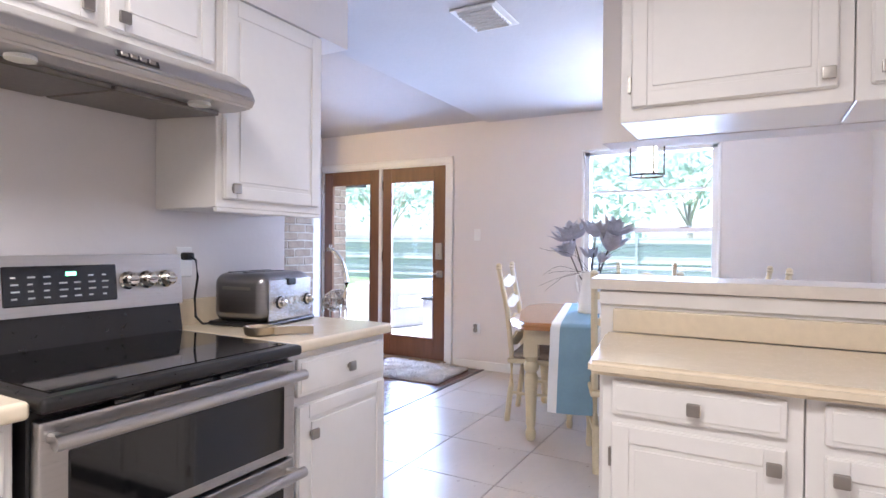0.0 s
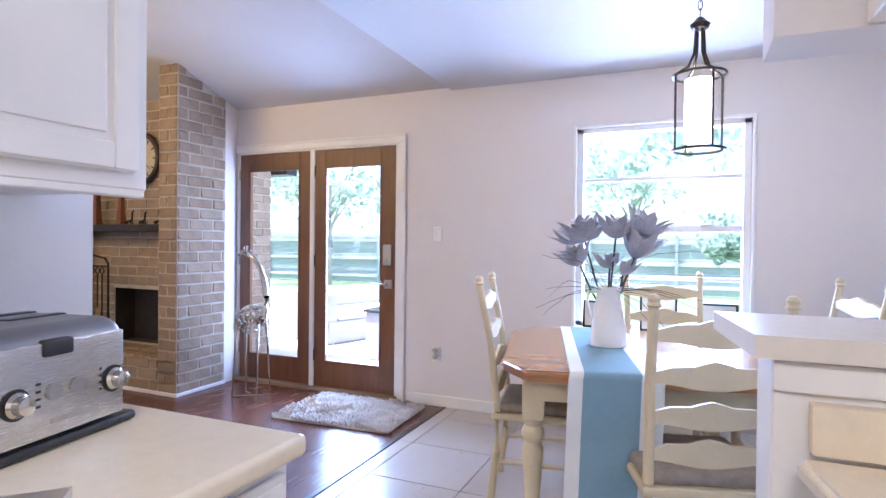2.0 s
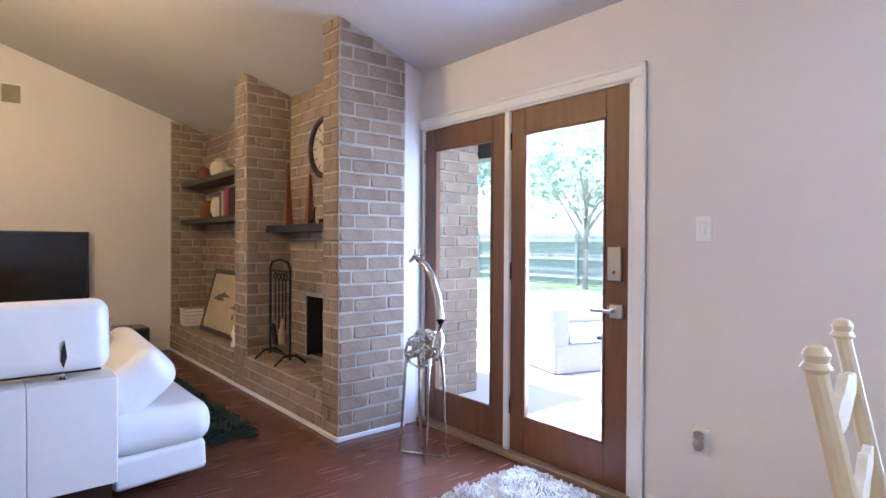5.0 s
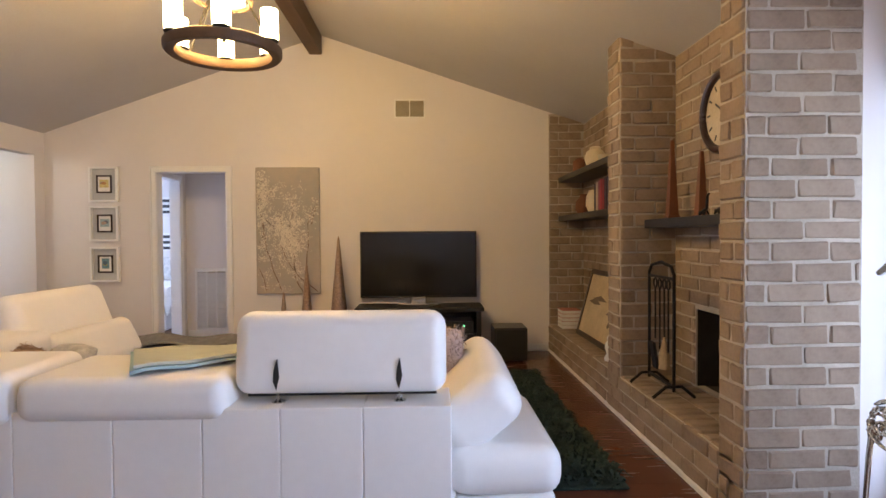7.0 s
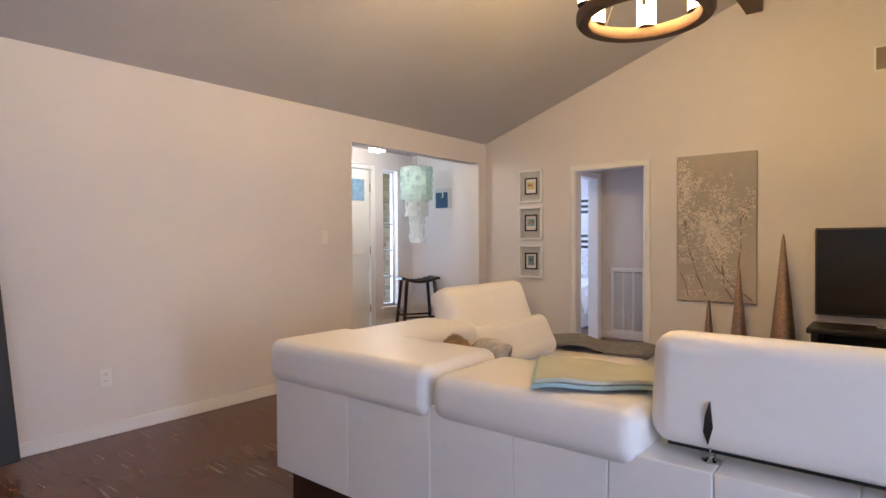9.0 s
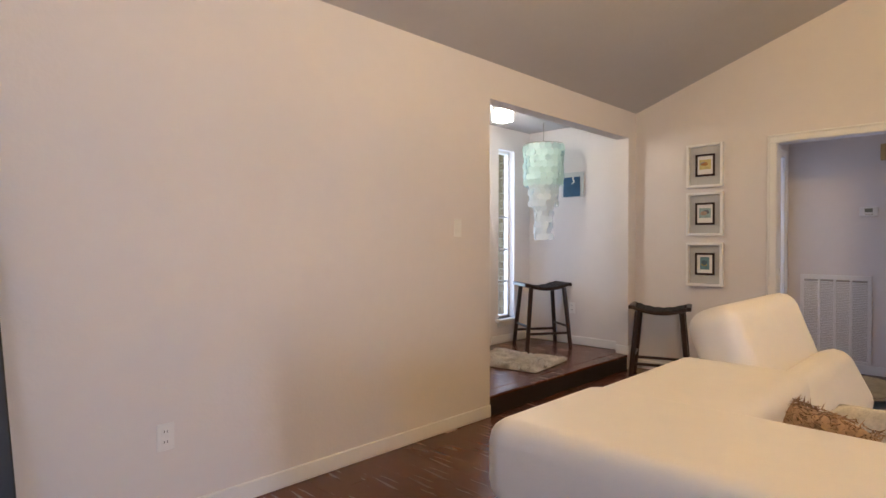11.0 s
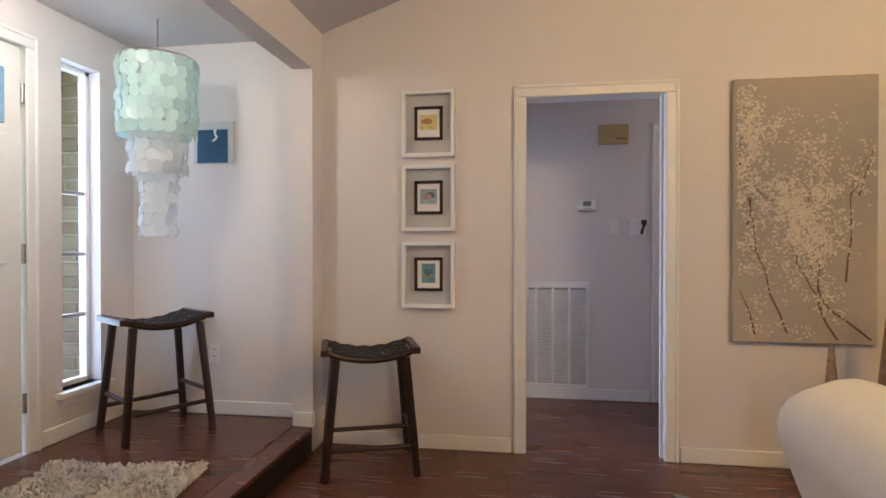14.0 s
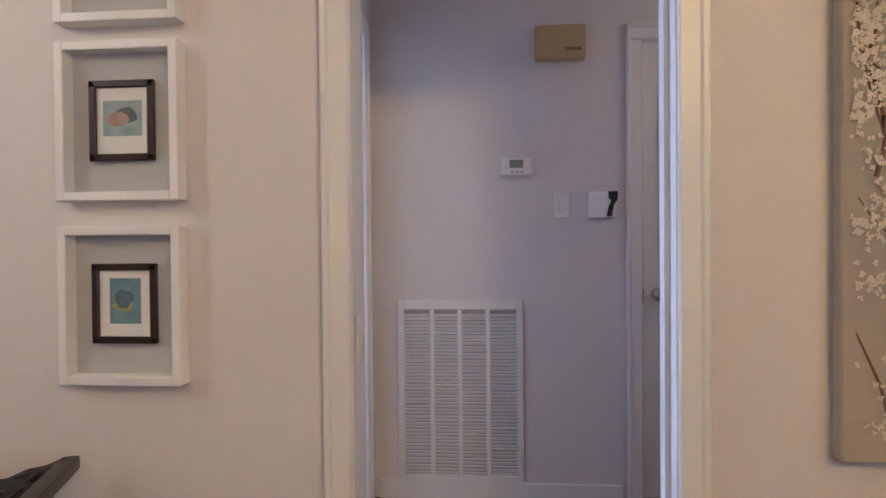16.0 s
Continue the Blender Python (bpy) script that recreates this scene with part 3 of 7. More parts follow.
for ap in ((0.14, TL - 0.14, 0.10, 0.125), (0.14, TL - 0.14, TD - 0.125, TD - 0.10), (0.11, 0.135, 0.14, TD - 0.14), (TL - 0.135, TL - 0.11, 0.14, TD - 0.14)):
    part("apron", box(*ap, 0.62, 0.718), M_CREAM, TAB)
LEG = [(0.020, 0), (0.030, 0.015), (0.034, 0.05), (0.024, 0.08), (0.030, 0.10), (0.032, 0.2), (0.040, 0.32), (0.045, 0.40), (0.032, 0.43), (0.048, 0.455), (0.048, 0.48), (0.034, 0.50), (0.044, 0.53)]
for lx in (0.14, TL - 0.14):
    for ly in (0.17, TD - 0.17):
        lg = lathe(bmesh.new(), LEG, lx, ly, 0.0, 18)
        bx(lg, lx - 0.046, lx + 0.046, ly - 0.046, ly + 0.046, 0.53, 0.718, 0.004, 1)
        part("leg", lg, M_CREAM, TAB)


def ladder_chair(blue=False):
    """Facing +y, back at y=0, centred on x."""
    ch = thing("dining_chair", "cream painted ladder-back dining chair with plaid cushion", "chair", group="chairs round the dining table")
    for s in (-1, 1):
        post = bmesh.new()
        pts = [(s * 0.19, -0.005, 0.0), (s * 0.195, 0.025, 0.25), (s * 0.2, 0.03, 0.45), (s * 0.208, -0.005, 0.78), (s * 0.215, -0.065, 1.065)]
        tube(post, pts, 0.020, 10, 0.017)
        lathe(post, [(0.017, 0), (0.024, 0.008), (0.018, 0.018), (0.021, 0.03), (0.014, 0.042), (0.004, 0.046)], s * 0.215, -0.065, 1.06, 12)
        part("back_post", post, M_CREAM, ch)
        leg = bmesh.new()
        lathe(leg, [(0.016, 0), (0.022, 0.03), (0.018, 0.06), (0.022, 0.2), (0.026, 0.34), (0.02, 0.36), (0.027, 0.38), (0.026, 0.44)], s * 0.20, 0.43, 0, 12)
        part("leg", leg, M_CREAM, ch)
        part("stretcher", rod(bmesh.new(), (s * 0.195, 0.02, 0.2), (s * 0.2, 0.43, 0.2), 0.011), M_CREAM, ch)
    for z, y in ((0.96, -0.045), (0.815, -0.014), (0.675, 0.01), (0.545, 0.024)):
        sl = bmesh.new()
        top, bot = [], []
        n = 12
        for i in range(n + 1):
            u = -1 + 2 * i / n
            top.append((u * 0.208, z + 0.03 + 0.028 * math.cos(u * math.pi / 2) ** 2 + 0.006 * math.cos(3 * math.pi * u)))
            bot.append((u * 0.208, z - 0.022 - 0.012 * math.cos(u * math.pi) + 0.0))
        prism(sl, bot + top[::-1], "y", y - 0.008, y + 0.008)
        part("back_slat", sl, M_CREAM, ch)
    part("front_rail", rod(bmesh.new(), (-0.2, 0.43, 0.24), (0.2, 0.43, 0.24), 0.012), M_CREAM, ch)
    part("seat_frame", box(-0.225, 0.225, 0.0, 0.46, 0.41, 0.445, 0.012), M_CREAM, ch)
    part("seat_cushion", pad(-0.215, 0.215, 0.025, 0.45, 0.44, 0.49, 0.03), M_PLAID, ch, "woven brown plaid seat cushion", smooth=60)
    return ch


chair = ladder_chair()
chair.matrix_basis = pose(-0.655, 4.48, 0, 0, 0, -80)
copy_thing(chair, pose(0.33, 3.74, 0, 0, 0, 18))
copy_thing(chair, pose(0.125, 5.36, 0, 0, 0, 190))
copy_thing(chair, pose(0.965, 4.93, 0, 0, 0, 103))

# ---- television side ----
TVC = thing("television", "large black flat television on a glass-footed stand", "television", -7.3, 3.52, 0.57)
part("bezel", box(-7.38, -7.34, 2.88, 4.165, 0.627, 1.36, 0.008), M_BLACK, TVC, local=False)
part("screen", box(-7.342, -7.337, 2.898, 4.147, 0.65, 1.342), M_SCREEN, TVC, "dark glossy screen", local=False, smooth=None)
part("stand", bx(box(-7.38, -7.34, 3.44, 3.60, 0.575, 0.65, 0.006), -7.42, -7.18, 3.30, 3.74, 0.562, 0.578, 0.006), M_CHROME, TVC, "polished stand foot", local=False)
TS = thing("media_cabinet", "black-brown wooden media cabinet with open shelf", "cabinet", -7.2, 3.53)
part("top", box(-7.42, -6.96, 2.86, 4.21, 0.515, 0.56, 0.01), M_DARKW, TS, local=False)
part("side", box(-7.41, -6.98, 2.89, 2.94, 0.0, 0.515, 0.004), M_DARKW, TS, local=False)
part("side", box(-7.41, -6.98, 4.13, 4.18, 0.0, 0.515, 0.004), M_DARKW, TS, local=False)
part("back", box(-7.42, -7.40, 2.9, 4.17, 0.03, 0.51), M_DARKW, TS, local=False)
part("shelf", box(-7.40, -6.99, 2.94, 4.13, 0.25, 0.275), M_DARKW, TS, local=False)
part("base", box(-7.41, -6.99, 2.94, 4.13, 0.03, 0.07), M_DARKW, TS, local=False)
part("door", box(-6.995, -6.975, 2.95, 3.5, 0.07, 0.24, 0.004), M_DARKW, TS, local=False)
rc = thing("receiver", "black media receiver with a green standby light", "electronics", -7.15, 3.9, 0.275)
part("case", box(-7.34, -7.01, 3.68, 4.1, 0.277, 0.41, 0.006), M_BLACK, rc, local=False)
part("indicator", rod(bmesh.new(), (-7.012, 4.0, 0.36), (-7.006, 4.0, 0.36), 0.006), glow("green_led", (0.1, 1.0, 0.35), 4.0), rc, "small green light", local=False)
sw = thing("subwoofer", "black box subwoofer standing on the floor", "speaker", -7.0, 4.47)
part("case", box(-7.2, -6.84, 4.3, 4.64, 0.02, 0.36, 0.012), M_BLACK, sw, local=False)
part("grille", box(-6.842, -6.832, 4.32, 4.62, 0.04, 0.34, 0.004), mat("speaker_cloth", (0.012, 0.012, 0.012), 0.9, var=0.3), sw, local=False)
for a in (-7.17, -6.87):
    for b in (4.33, 4.61):
        part("foot", rod(bmesh.new(), (a, b, 0.0), (a, b, 0.025), 0.014), M_BLACK, sw, local=False)

# ---- kitchen ----
def knob(parent, x, y, z, axis, s):
    b = bmesh.new()
    bx(b, -0.017, 0.017, -0.017, 0.017, 0.014, 0.026, 0.004, 2)
    bx(b, -0.008, 0.008, -0.008, 0.008, 0.0, 0.016, 0.002, 1)
    m = pose(x, y, z, 0, 90 * s, 0) if axis == "x" else pose(x, y, z, -90 * s, 0, 0)
    b.transform(m)
    part("knob", b, M_NICKEL, parent, "square pewter knob", local=False)


def front(unit, name, axis, f, s, u0, u1, z0, z1, knob_at=None, raised=True):
    """Door or drawer front with a routed frame and raised field on the face f looking s."""
    def b2(bm, ua, ub, d0, d1, za, zb, bev=0.004):
        a, b = sorted((f + s * d0, f + s * d1))
        return bx(bm, ua, ub, a, b, za, zb, bev, 2) if axis == "y" else bx(bm, a, b, ua, ub, za, zb, bev, 2)
    p = part(name, b2(bmesh.new(), u0, u1, 0.001, 0.016, z0, z1, 0.007), M_CAB, unit, local=False)
    if raised:
        w = 0.05
        for nm, ua, ub, za, zb in (("stile", u0 + 0.004, u0 + w, z0 + 0.004, z1 - 0.004), ("stile", u1 - w, u1 - 0.004, z0 + 0.004, z1 - 0.004), ("rail", u0 + w, u1 - w, z0 + 0.004, z0 + w), ("rail", u0 + w, u1 - w, z1 - w, z1 - 0.004)):
            part(nm, b2(bmesh.new(), ua, ub, 0.014, 0.022, za, zb, 0.004), M_CAB, p, local=False)
        part("panel", b2(bmesh.new(), u0 + w + 0.014, u1 - w - 0.014, 0.014, 0.021, z0 + w + 0.014, z1 - w - 0.014, 0.006), M_CAB, p, local=False)
    else:
        part("panel", b2(bmesh.new(), u0 + 0.014, u1 - 0.014, 0.014, 0.02, z0 + 0.014, z1 - 0.014, 0.005), M_CAB, p, local=False)
    if knob_at:
        u, z = knob_at
        knob(p, f + s * 0.02 if axis == "x" else u, u if axis == "x" else f + s * 0.02, z, axis, s)
    return p


def base_unit(label, x0, x1, y0, y1, ztop=0.875):
    u = thing("base_cabinet", label, "cabinet", (x0 + x1) / 2, (y0 + y1) / 2)
    part("body", box(x0, x1, y0, y1, 0.09, ztop, 0.003, 1), M_CAB, u, local=False)
    part("toe_kick", box(x0 + 0.03, x1 - 0.05, y0 + 0.01, y1 - 0.01, 0.0, 0.09), M_BLACK, u, local=False)
    return u


G = 0.003
XC = -0.42
u = base_unit("white painted base cabinet with drawer beside the range", XK + G, XC, 1.955, 2.49)
front(u, "drawer", "x", XC, 1, 1.985, 2.47, 0.725, 0.855, (2.24, 0.79), False)
front(u, "door", "x", XC, 1, 1.985, 2.47, 0.12, 0.70, (2.045, 0.60))
u = base_unit("white painted base cabinet south of the range", XK + G, XC, 0.3, 1.19)
front(u, "drawer", "x", XC, 1, 0.72, 1.17, 0.725, 0.855, (0.94, 0.79), False)
front(u, "door", "x", XC, 1, 0.72, 1.17, 0.12, 0.70, (1.11, 0.60))


def worktop(label, x0, x1, y0, y1, splash=None):
    w = thing("worktop", label, "worktop", (x0 + x1) / 2, (y0 + y1) / 2, 0.876)
    part("slab", box(x0, x1, y0, y1, 0.876, 0.915, 0.012, 3), M_LAM, w, local=False)
    if splash:
        part("backsplash", box(*splash, 0.913, 1.015, 0.006, 2), M_LAM, w, local=False)
    return w


worktop("cream laminate worktop with rounded front edge", XK + G, -0.385, 1.945, 2.505, (XK + G, XK + 0.02, 1.97, 2.5))
worktop("cream laminate worktop with rounded front edge", XK + G, -0.36, 0.3, 1.196, (XK + G, XK + 0.02, 0.3, 1.18))


def wall_unit(label, x0, x1, y0, y1, z0, z1):
    u = thing("wall_cabinet", label, "cabinet", (x0 + x1) / 2, (y0 + y1) / 2, z0)
    part("body", box(x0, x1, y0, y1, z0, z1, 0.003, 1), M_CAB, u, local=False)
    return u


u = wall_unit("white painted wall cabinet with raised panel door", XK + G, -0.70, 1.902, 2.425, 1.352, 2.085)
front(u, "door", "x", -0.70, 1, 1.922, 2.395, 1.380, 2.065, (1.957, 1.418))
part("light_rail", box(-0.72, -0.702, 1.905, 2.423, 1.338, 1.354, 0.003, 1), M_CAB, u, local=False)
u = wall_unit("short white wall cabinet over the range hood", XK + G, -0.70, 1.13, 1.899, 1.802, 2.085)
front(u, "door", "x", -0.70, 1, 1.15, 1.505, 1.825, 2.065, (1.465, 1.862))
front(u, "door", "x", -0.70, 1, 1.525, 1.878, 1.825, 2.065, (1.565, 1.862))
u = wall_unit("white painted wall cabinet south of the range", XK + G, -0.70, 0.3, 1.125, 1.352, 2.085)
front(u, "door", "x", -0.70, 1, 0.70, 1.10, 1.380, 2.065, (1.06, 1.43))
solo("soffit", box(XK + 0.002, -0.69, -0.5, 2.58, 2.087, FLAT), M_WALL, kind="structure")

# range
RG = thing("range", "stainless steel double-oven range with black glass cooktop", "range", -0.68, 1.55)
ry0, ry1 = 1.205, 1.932


def rp(name, bm, material, label="", parent=None, smooth=35):
    return part(name, bm, material, parent or RG, label, local=False, smooth=smooth)


rp("body", box(-0.99, -0.40, ry0, ry1, 0.05, 0.885, 0.004, 1), M_BLACK)
rp("cooktop", box(-0.93, -0.335, ry0 - 0.004, ry1 + 0.004, 0.885, 0.918, 0.012, 3), M_BLACK, "black enamel cooktop rim")
rp("glass_top", box(-0.90, -0.375, ry0 + 0.03, ry1 - 0.03, 0.916, 0.921), M_BLACKGLASS, "black glass hob")
bg = prism(bmesh.new(), [(-1.0, 0.89), (-0.905, 0.89), (-0.93, 1.02), (-0.945, 1.185), (-1.0, 1.185)], "y", ry0, ry1)
rp("backguard", bg, M_BLACK, "black lower backguard")
sgm = prism(bmesh.new(), [(-1.005, 1.015), (-0.915, 1.015), (-0.935, 1.19), (-1.005, 1.19)], "y", ry0 - 0.004, ry1 + 0.004)
cp = rp("control_panel", sgm, M_STEEL, "brushed steel control panel")
sl = math.degrees(math.atan2(0.02, 0.175))


def on_panel(y0, y1, z0, z1, d, material, name, label="", parent=None, bev=0.003):
    zc = (z0 + z1) / 2
    xc = -0.915 - 0.02 * (zc - 1.015) / 0.175
    b = box(-d, d, y0 - (y0 + y1) / 2, y1 - (y0 + y1) / 2, -(z1 - z0) / 2, (z1 - z0) / 2, bev, 1)
    b.transform(pose(xc, (y0 + y1) / 2, zc, 0, -sl, 0))
    return part(name, b, material, parent or cp, label, local=False)


dsp = on_panel(1.38, 1.70, 1.045, 1.16, 0.004, M_BLACKGLASS, "display", "black touch display")
M_MARK = mat("grey_marking", (0.45, 0.45, 0.45), 0.6)
on_panel(1.545, 1.575, 1.128, 1.14, 0.0052, glow("green_digits", (0.2, 1.0, 0.3), 2.0), "clock_digits", "green clock digits", dsp, 0)
rngk = random.Random(3)
for r, zz in enumerate((1.065, 1.085, 1.105, 1.125)):
    for k in range(7):
        yy = 1.40 + k * 0.042
        if 1.52 < yy < 1.60 and r == 3:
            continue
        on_panel(yy, yy + rngk.uniform(0.012, 0.024), zz, zz + 0.005, 0.005, M_MARK, "marking", "", dsp, 0)
for yy in (1.735, 1.80, 1.87):
    kb = lathe(bmesh.new(), [(0.030, 0), (0.030, 0.006), (0.024, 0.012), (0.022, 0.037), (0.016, 0.042), (0.004, 0.043)], seg=24)
    bx(kb, -0.004, 0.004, -0.018, 0.018, 0.036, 0.047, 0.003, 1)
    kb.transform(pose(-0.922, yy, 1.105, 0, 90 - sl, 0))
    part("control_knob", kb, M_CHROME, cp, "steel control knob", local=False)


def oven_door(z0, z1):
    dd = rp("oven_door", box(-0.40, -0.362, ry0 + 0.004, ry1 - 0.004, z0, z1, 0.008, 2), M_STEEL, "stainless oven door")
    part("window", box(-0.366, -0.3585, ry0 + 0.06, ry1 - 0.05, z0 + 0.03, z1 - 0.07, 0.004, 2), M_BLACKGLASS, dd, "black glass oven window", local=False)
    h = tube(bmesh.new(), [(-0.315, ry0 + 0.01, z1 - 0.035), (-0.312, (ry0 + ry1) / 2, z1 - 0.035), (-0.315, ry1 - 0.01, z1 - 0.035)], 0.016, 14)
    part("handle", h, M_STEEL, dd, "brushed steel bar handle", local=False)
    for yy in (ry0 + 0.03, ry1 - 0.03):
        part("bracket", box(-0.365, -0.315, yy - 0.012, yy + 0.012, z1 - 0.046, z1 - 0.024, 0.004, 1), M_STEEL, dd, local=False)


oven_door(0.575, 0.865)
oven_door(0.10, 0.565)
for k in range(5):
    rp("vent_slot", box(-0.361, -0.355, 1.36 + k * 0.095, 1.43 + k * 0.095, 0.868, 0.878, 0.002, 1), M_BLACK)

# range hood
HD = thing("range_hood", "stainless steel under-cabinet range hood with two lights", "range hood", -0.76, 1.55, 1.64)
hp = prism(bmesh.new(), [(XK + G, 1.682), (-0.57, 1.652), (-0.505, 1.656), (-0.49, 1.682), (-0.515, 1.722), (-0.60, 1.772), (-0.70, 1.80), (XK + G, 1.80)], "y", 1.135, 1.884)
bmesh.ops.bevel(hp, geom=hp.edges[:], offset=0.006, segments=2, affect="EDGES")
part("shell", hp, M_STEEL, HD, local=False)
M_FILT = mat("grease_filter", (0.22, 0.20, 0.18), 0.4, 1.0, var=0.2, scale=60)
for ya, yb in ((1.165, 1.505), (1.515, 1.85)):
    part("filter", box(-0.98, -0.62, ya, yb, 1.652, 1.670, 0.004, 1, rot=(0, 3.8, 0)), M_FILT, HD, "aluminium mesh filter", local=False)
M_HLAMP = mat("hood_lens", (0.7, 0.68, 0.62), 0.3)
for yy in (1.27, 1.74):
    part("lamp_lens", rod(bmesh.new(), (-0.575, yy, 1.644), (-0.575, yy, 1.66), 0.032, seg=20), M_HLAMP, HD, "round light lens", local=False)
pb = bmesh.new()
bx(pb, -0.06, 0.06, -0.004, 0.004, -0.011, 0.011, 0.004, 1)
pb.transform(pose(-0.500, 1.50, 1.702, 0, 0, 90) @ pose(0, 0, 0, -25, 0, 0))
sp_ = part("switch_panel", pb, M_BLACK, HD, "black rocker switches", local=False)
for k in range(4):
    b = box(-0.009, 0.009, -0.007, 0.0, -0.006, 0.006, 0.002, 1)
    b.transform(pose(-0.498, 1.462 + k * 0.025, 1.702, 0, 0, 90) @ pose(0, 0, 0, -25, 0, 0))
    part("rocker", b, M_NICKEL, sp_, local=False)

# toaster
TO = thing("toaster", "stainless steel long-slot toaster with two dials", "toaster", -0.85, 2.262, 0.915, 0)
tbm = box(-0.955, -0.708, 2.10, 2.425, 0.928, 1.118, 0.045, 5)
part("shell", tbm, mat("toaster_steel", (0.30, 0.29, 0.29), 0.32, 1.0, var=0.08, scale=3, stretch=(1, 1, 40)), TO, local=False, smooth=60)
part("base", box(-0.965, -0.70, 2.095, 2.43, 0.916, 0.934, 0.008, 2), M_BLACK, TO, local=False)
for xx in (-0.90, -0.83):
    for ya, yb in ((2.14, 2.255), (2.27, 2.385)):
        part("slot", box(xx - 0.012, xx + 0.012, ya, yb, 1.111, 1.1205, 0.003, 1), M_BLACK, TO, "dark bread slot", local=False)
for yy in (2.19, 2.375):
    k = lathe(bmesh.new(), [(0.02, 0), (0.02, 0.005), (0.015, 0.01), (0.014, 0.024), (0.004, 0.026)], seg=18)
    k.transform(pose(-0.704, yy, 1.005, 0, 90, 0))
    part("dial", k, M_CHROME, TO, "chrome dial", local=False)
for yy in (2.255, 2.30):
    k = rod(bmesh.new(), (-0.706, yy, 1.01), (-0.699, yy, 1.01), 0.013, seg=16)
    part("button", k, M_NICKEL, TO, local=False)
for k in range(4):
    part("marking", box(-0.7046, -0.7038, 2.224, 2.232, 0.99 + k * 0.012, 0.994 + k * 0.012), M_BLACK, TO, local=False)
    part("marking", box(-0.7046, -0.7038, 2.345, 2.350, 0.99 + k * 0.012, 0.994 + k * 0.012), M_BLACK, TO, local=False)
part("lever", box(-0.722, -0.699, 2.235, 2.29, 1.068, 1.096, 0.005, 2), M_BLACK, TO, "black lift lever", local=False)
part("front_panel", box(-0.712, -0.7045, 2.125, 2.40, 0.938, 1.092, 0.003, 2), mat("bright_steel", (0.60, 0.59, 0.58), 0.26, 1.0, var=0.05, scale=3, stretch=(1, 1, 40)), TO, "bright brushed steel control face", local=False)
for ya in (2.0985,):
    part("side_grip", box(-0.90, -0.77, ya, ya + 0.004, 1.055, 1.067, 0.0018, 2), M_NICKEL, TO, "pressed grip groove", local=False)
for yy in (2.19, 2.375):
    part("dial_ring", rod(bmesh.new(), (-0.7046, yy, 1.005), (-0.7025, yy, 1.005), 0.0245, seg=24), M_BLACK, TO, "black dial surround", local=False)
part("nameplate", box(-0.7045, -0.7035, 2.25, 2.31, 0.958, 0.966, 0.0004, 1), M_NICKEL, TO, local=False)
TO.matrix_basis = pose(-0.858, 2.247, 0.915, 0, 0, 9.5)

# power cord and outlet
plate = thing("wall_outlet", "white wall outlet with a black plug in it", "outlet", XK + 0.004, 2.0, 1.12)
part("plate", box(XK + 0.001, XK + 0.007, 1.985, 2.055, 1.10, 1.215, 0.003, 1), M_TRIM, plate, local=False)
part("plug", box(XK + 0.007, XK + 0.05, 2.0, 2.035, 1.165, 1.195, 0.008, 2), M_BLACK, plate, "black plug", local=False)
cd = bmesh.new()
tube(cd, [(XK + 0.05, 2.017, 1.18), (XK + 0.075, 2.02, 1.165), (XK + 0.072, 2.03, 1.10), (XK + 0.055, 2.03, 1.02), (XK + 0.055, 2.035, 0.95), (XK + 0.075, 2.05, 0.922), (XK + 0.085, 2.10, 0.921)], 0.0045, 8)
part("cord", cd, M_BLACK, TO, "black power cord", local=False)

# spoon rest
sr = bmesh.new()
lathe(sr, [(0.036, 0.0), (0.046, 0.006), (0.050, 0.030), (0.044, 0.031), (0.040, 0.012), (0.02, 0.006), (0.002, 0.005)], 0, 0, 0, 24)
for v in sr.verts:
    if v.co.x > 0.02:
        v.co.x += (v.co.x - 0.02) * 0.6
prism(sr, [(0.055, -0.030), (0.10, -0.017), (0.16, -0.018), (0.185, -0.026), (0.185, 0.026), (0.16, 0.018), (0.10, 0.017), (0.055, 0.030)], "z", 0.004, 0.030)
sr.transform(pose(-0.600, 1.998, 0.916, 0, 0, 42))
solo("spoon_rest", sr, mat("champagne_metal", (0.58, 0.50, 0.38), 0.35, 1.0, var=0.05), "champagne metal spoon rest on the worktop", "spoon rest")

# peninsula with raised bar
u = base_unit("white painted peninsula cabinet with drawer and door", 0.515, 1.0, 2.23, 2.745)
front(u, "drawer", "y", 2.23, -1, 0.545, 0.965, 0.765, 0.862, (0.757, 0.812), False)
front(u, "door", "y", 2.23, -1, 0.545, 0.965, 0.12, 0.742, (0.937, 0.695))
for zz in (0.2, 0.62):
    part("hinge", box(0.538, 0.546, 2.215, 2.229, zz, zz + 0.05), M_NICKEL, u, local=False)
u = base_unit("white painted peninsula cabinet with drawer and door", 1.0 + G, XE - G, 2.23, 2.745)
front(u, "drawer", "y", 2.23, -1, 1.04, 1.50, 0.765, 0.862, (1.27, 0.812), False)
front(u, "door", "y", 2.23, -1, 1.04, 1.50, 0.12, 0.742, (1.072, 0.695))
PT = thing("worktop", "cream laminate peninsula worktop with angled end", "worktop", 1.0, 2.45, 0.876)
b = prism(bmesh.new(), [(0.487, 2.18), (XE - G, 2.18), (XE - G, 2.751), (0.405, 2.751)], "z", 0.876, 0.915)
bmesh.ops.bevel(b, geom=b.edges[:], offset=0.011, segments=3, affect="EDGES")
part("slab", b, M_LAM, PT, local=False)
PW = thing("bar_wall", "white panelled half wall carrying the breakfast bar", "half wall", 1.0, 2.82)
part("core", box(0.375, XE - G, 2.79, 2.99, 0.0, 1.068, 0.004, 1), M_CAB, PW, local=False)
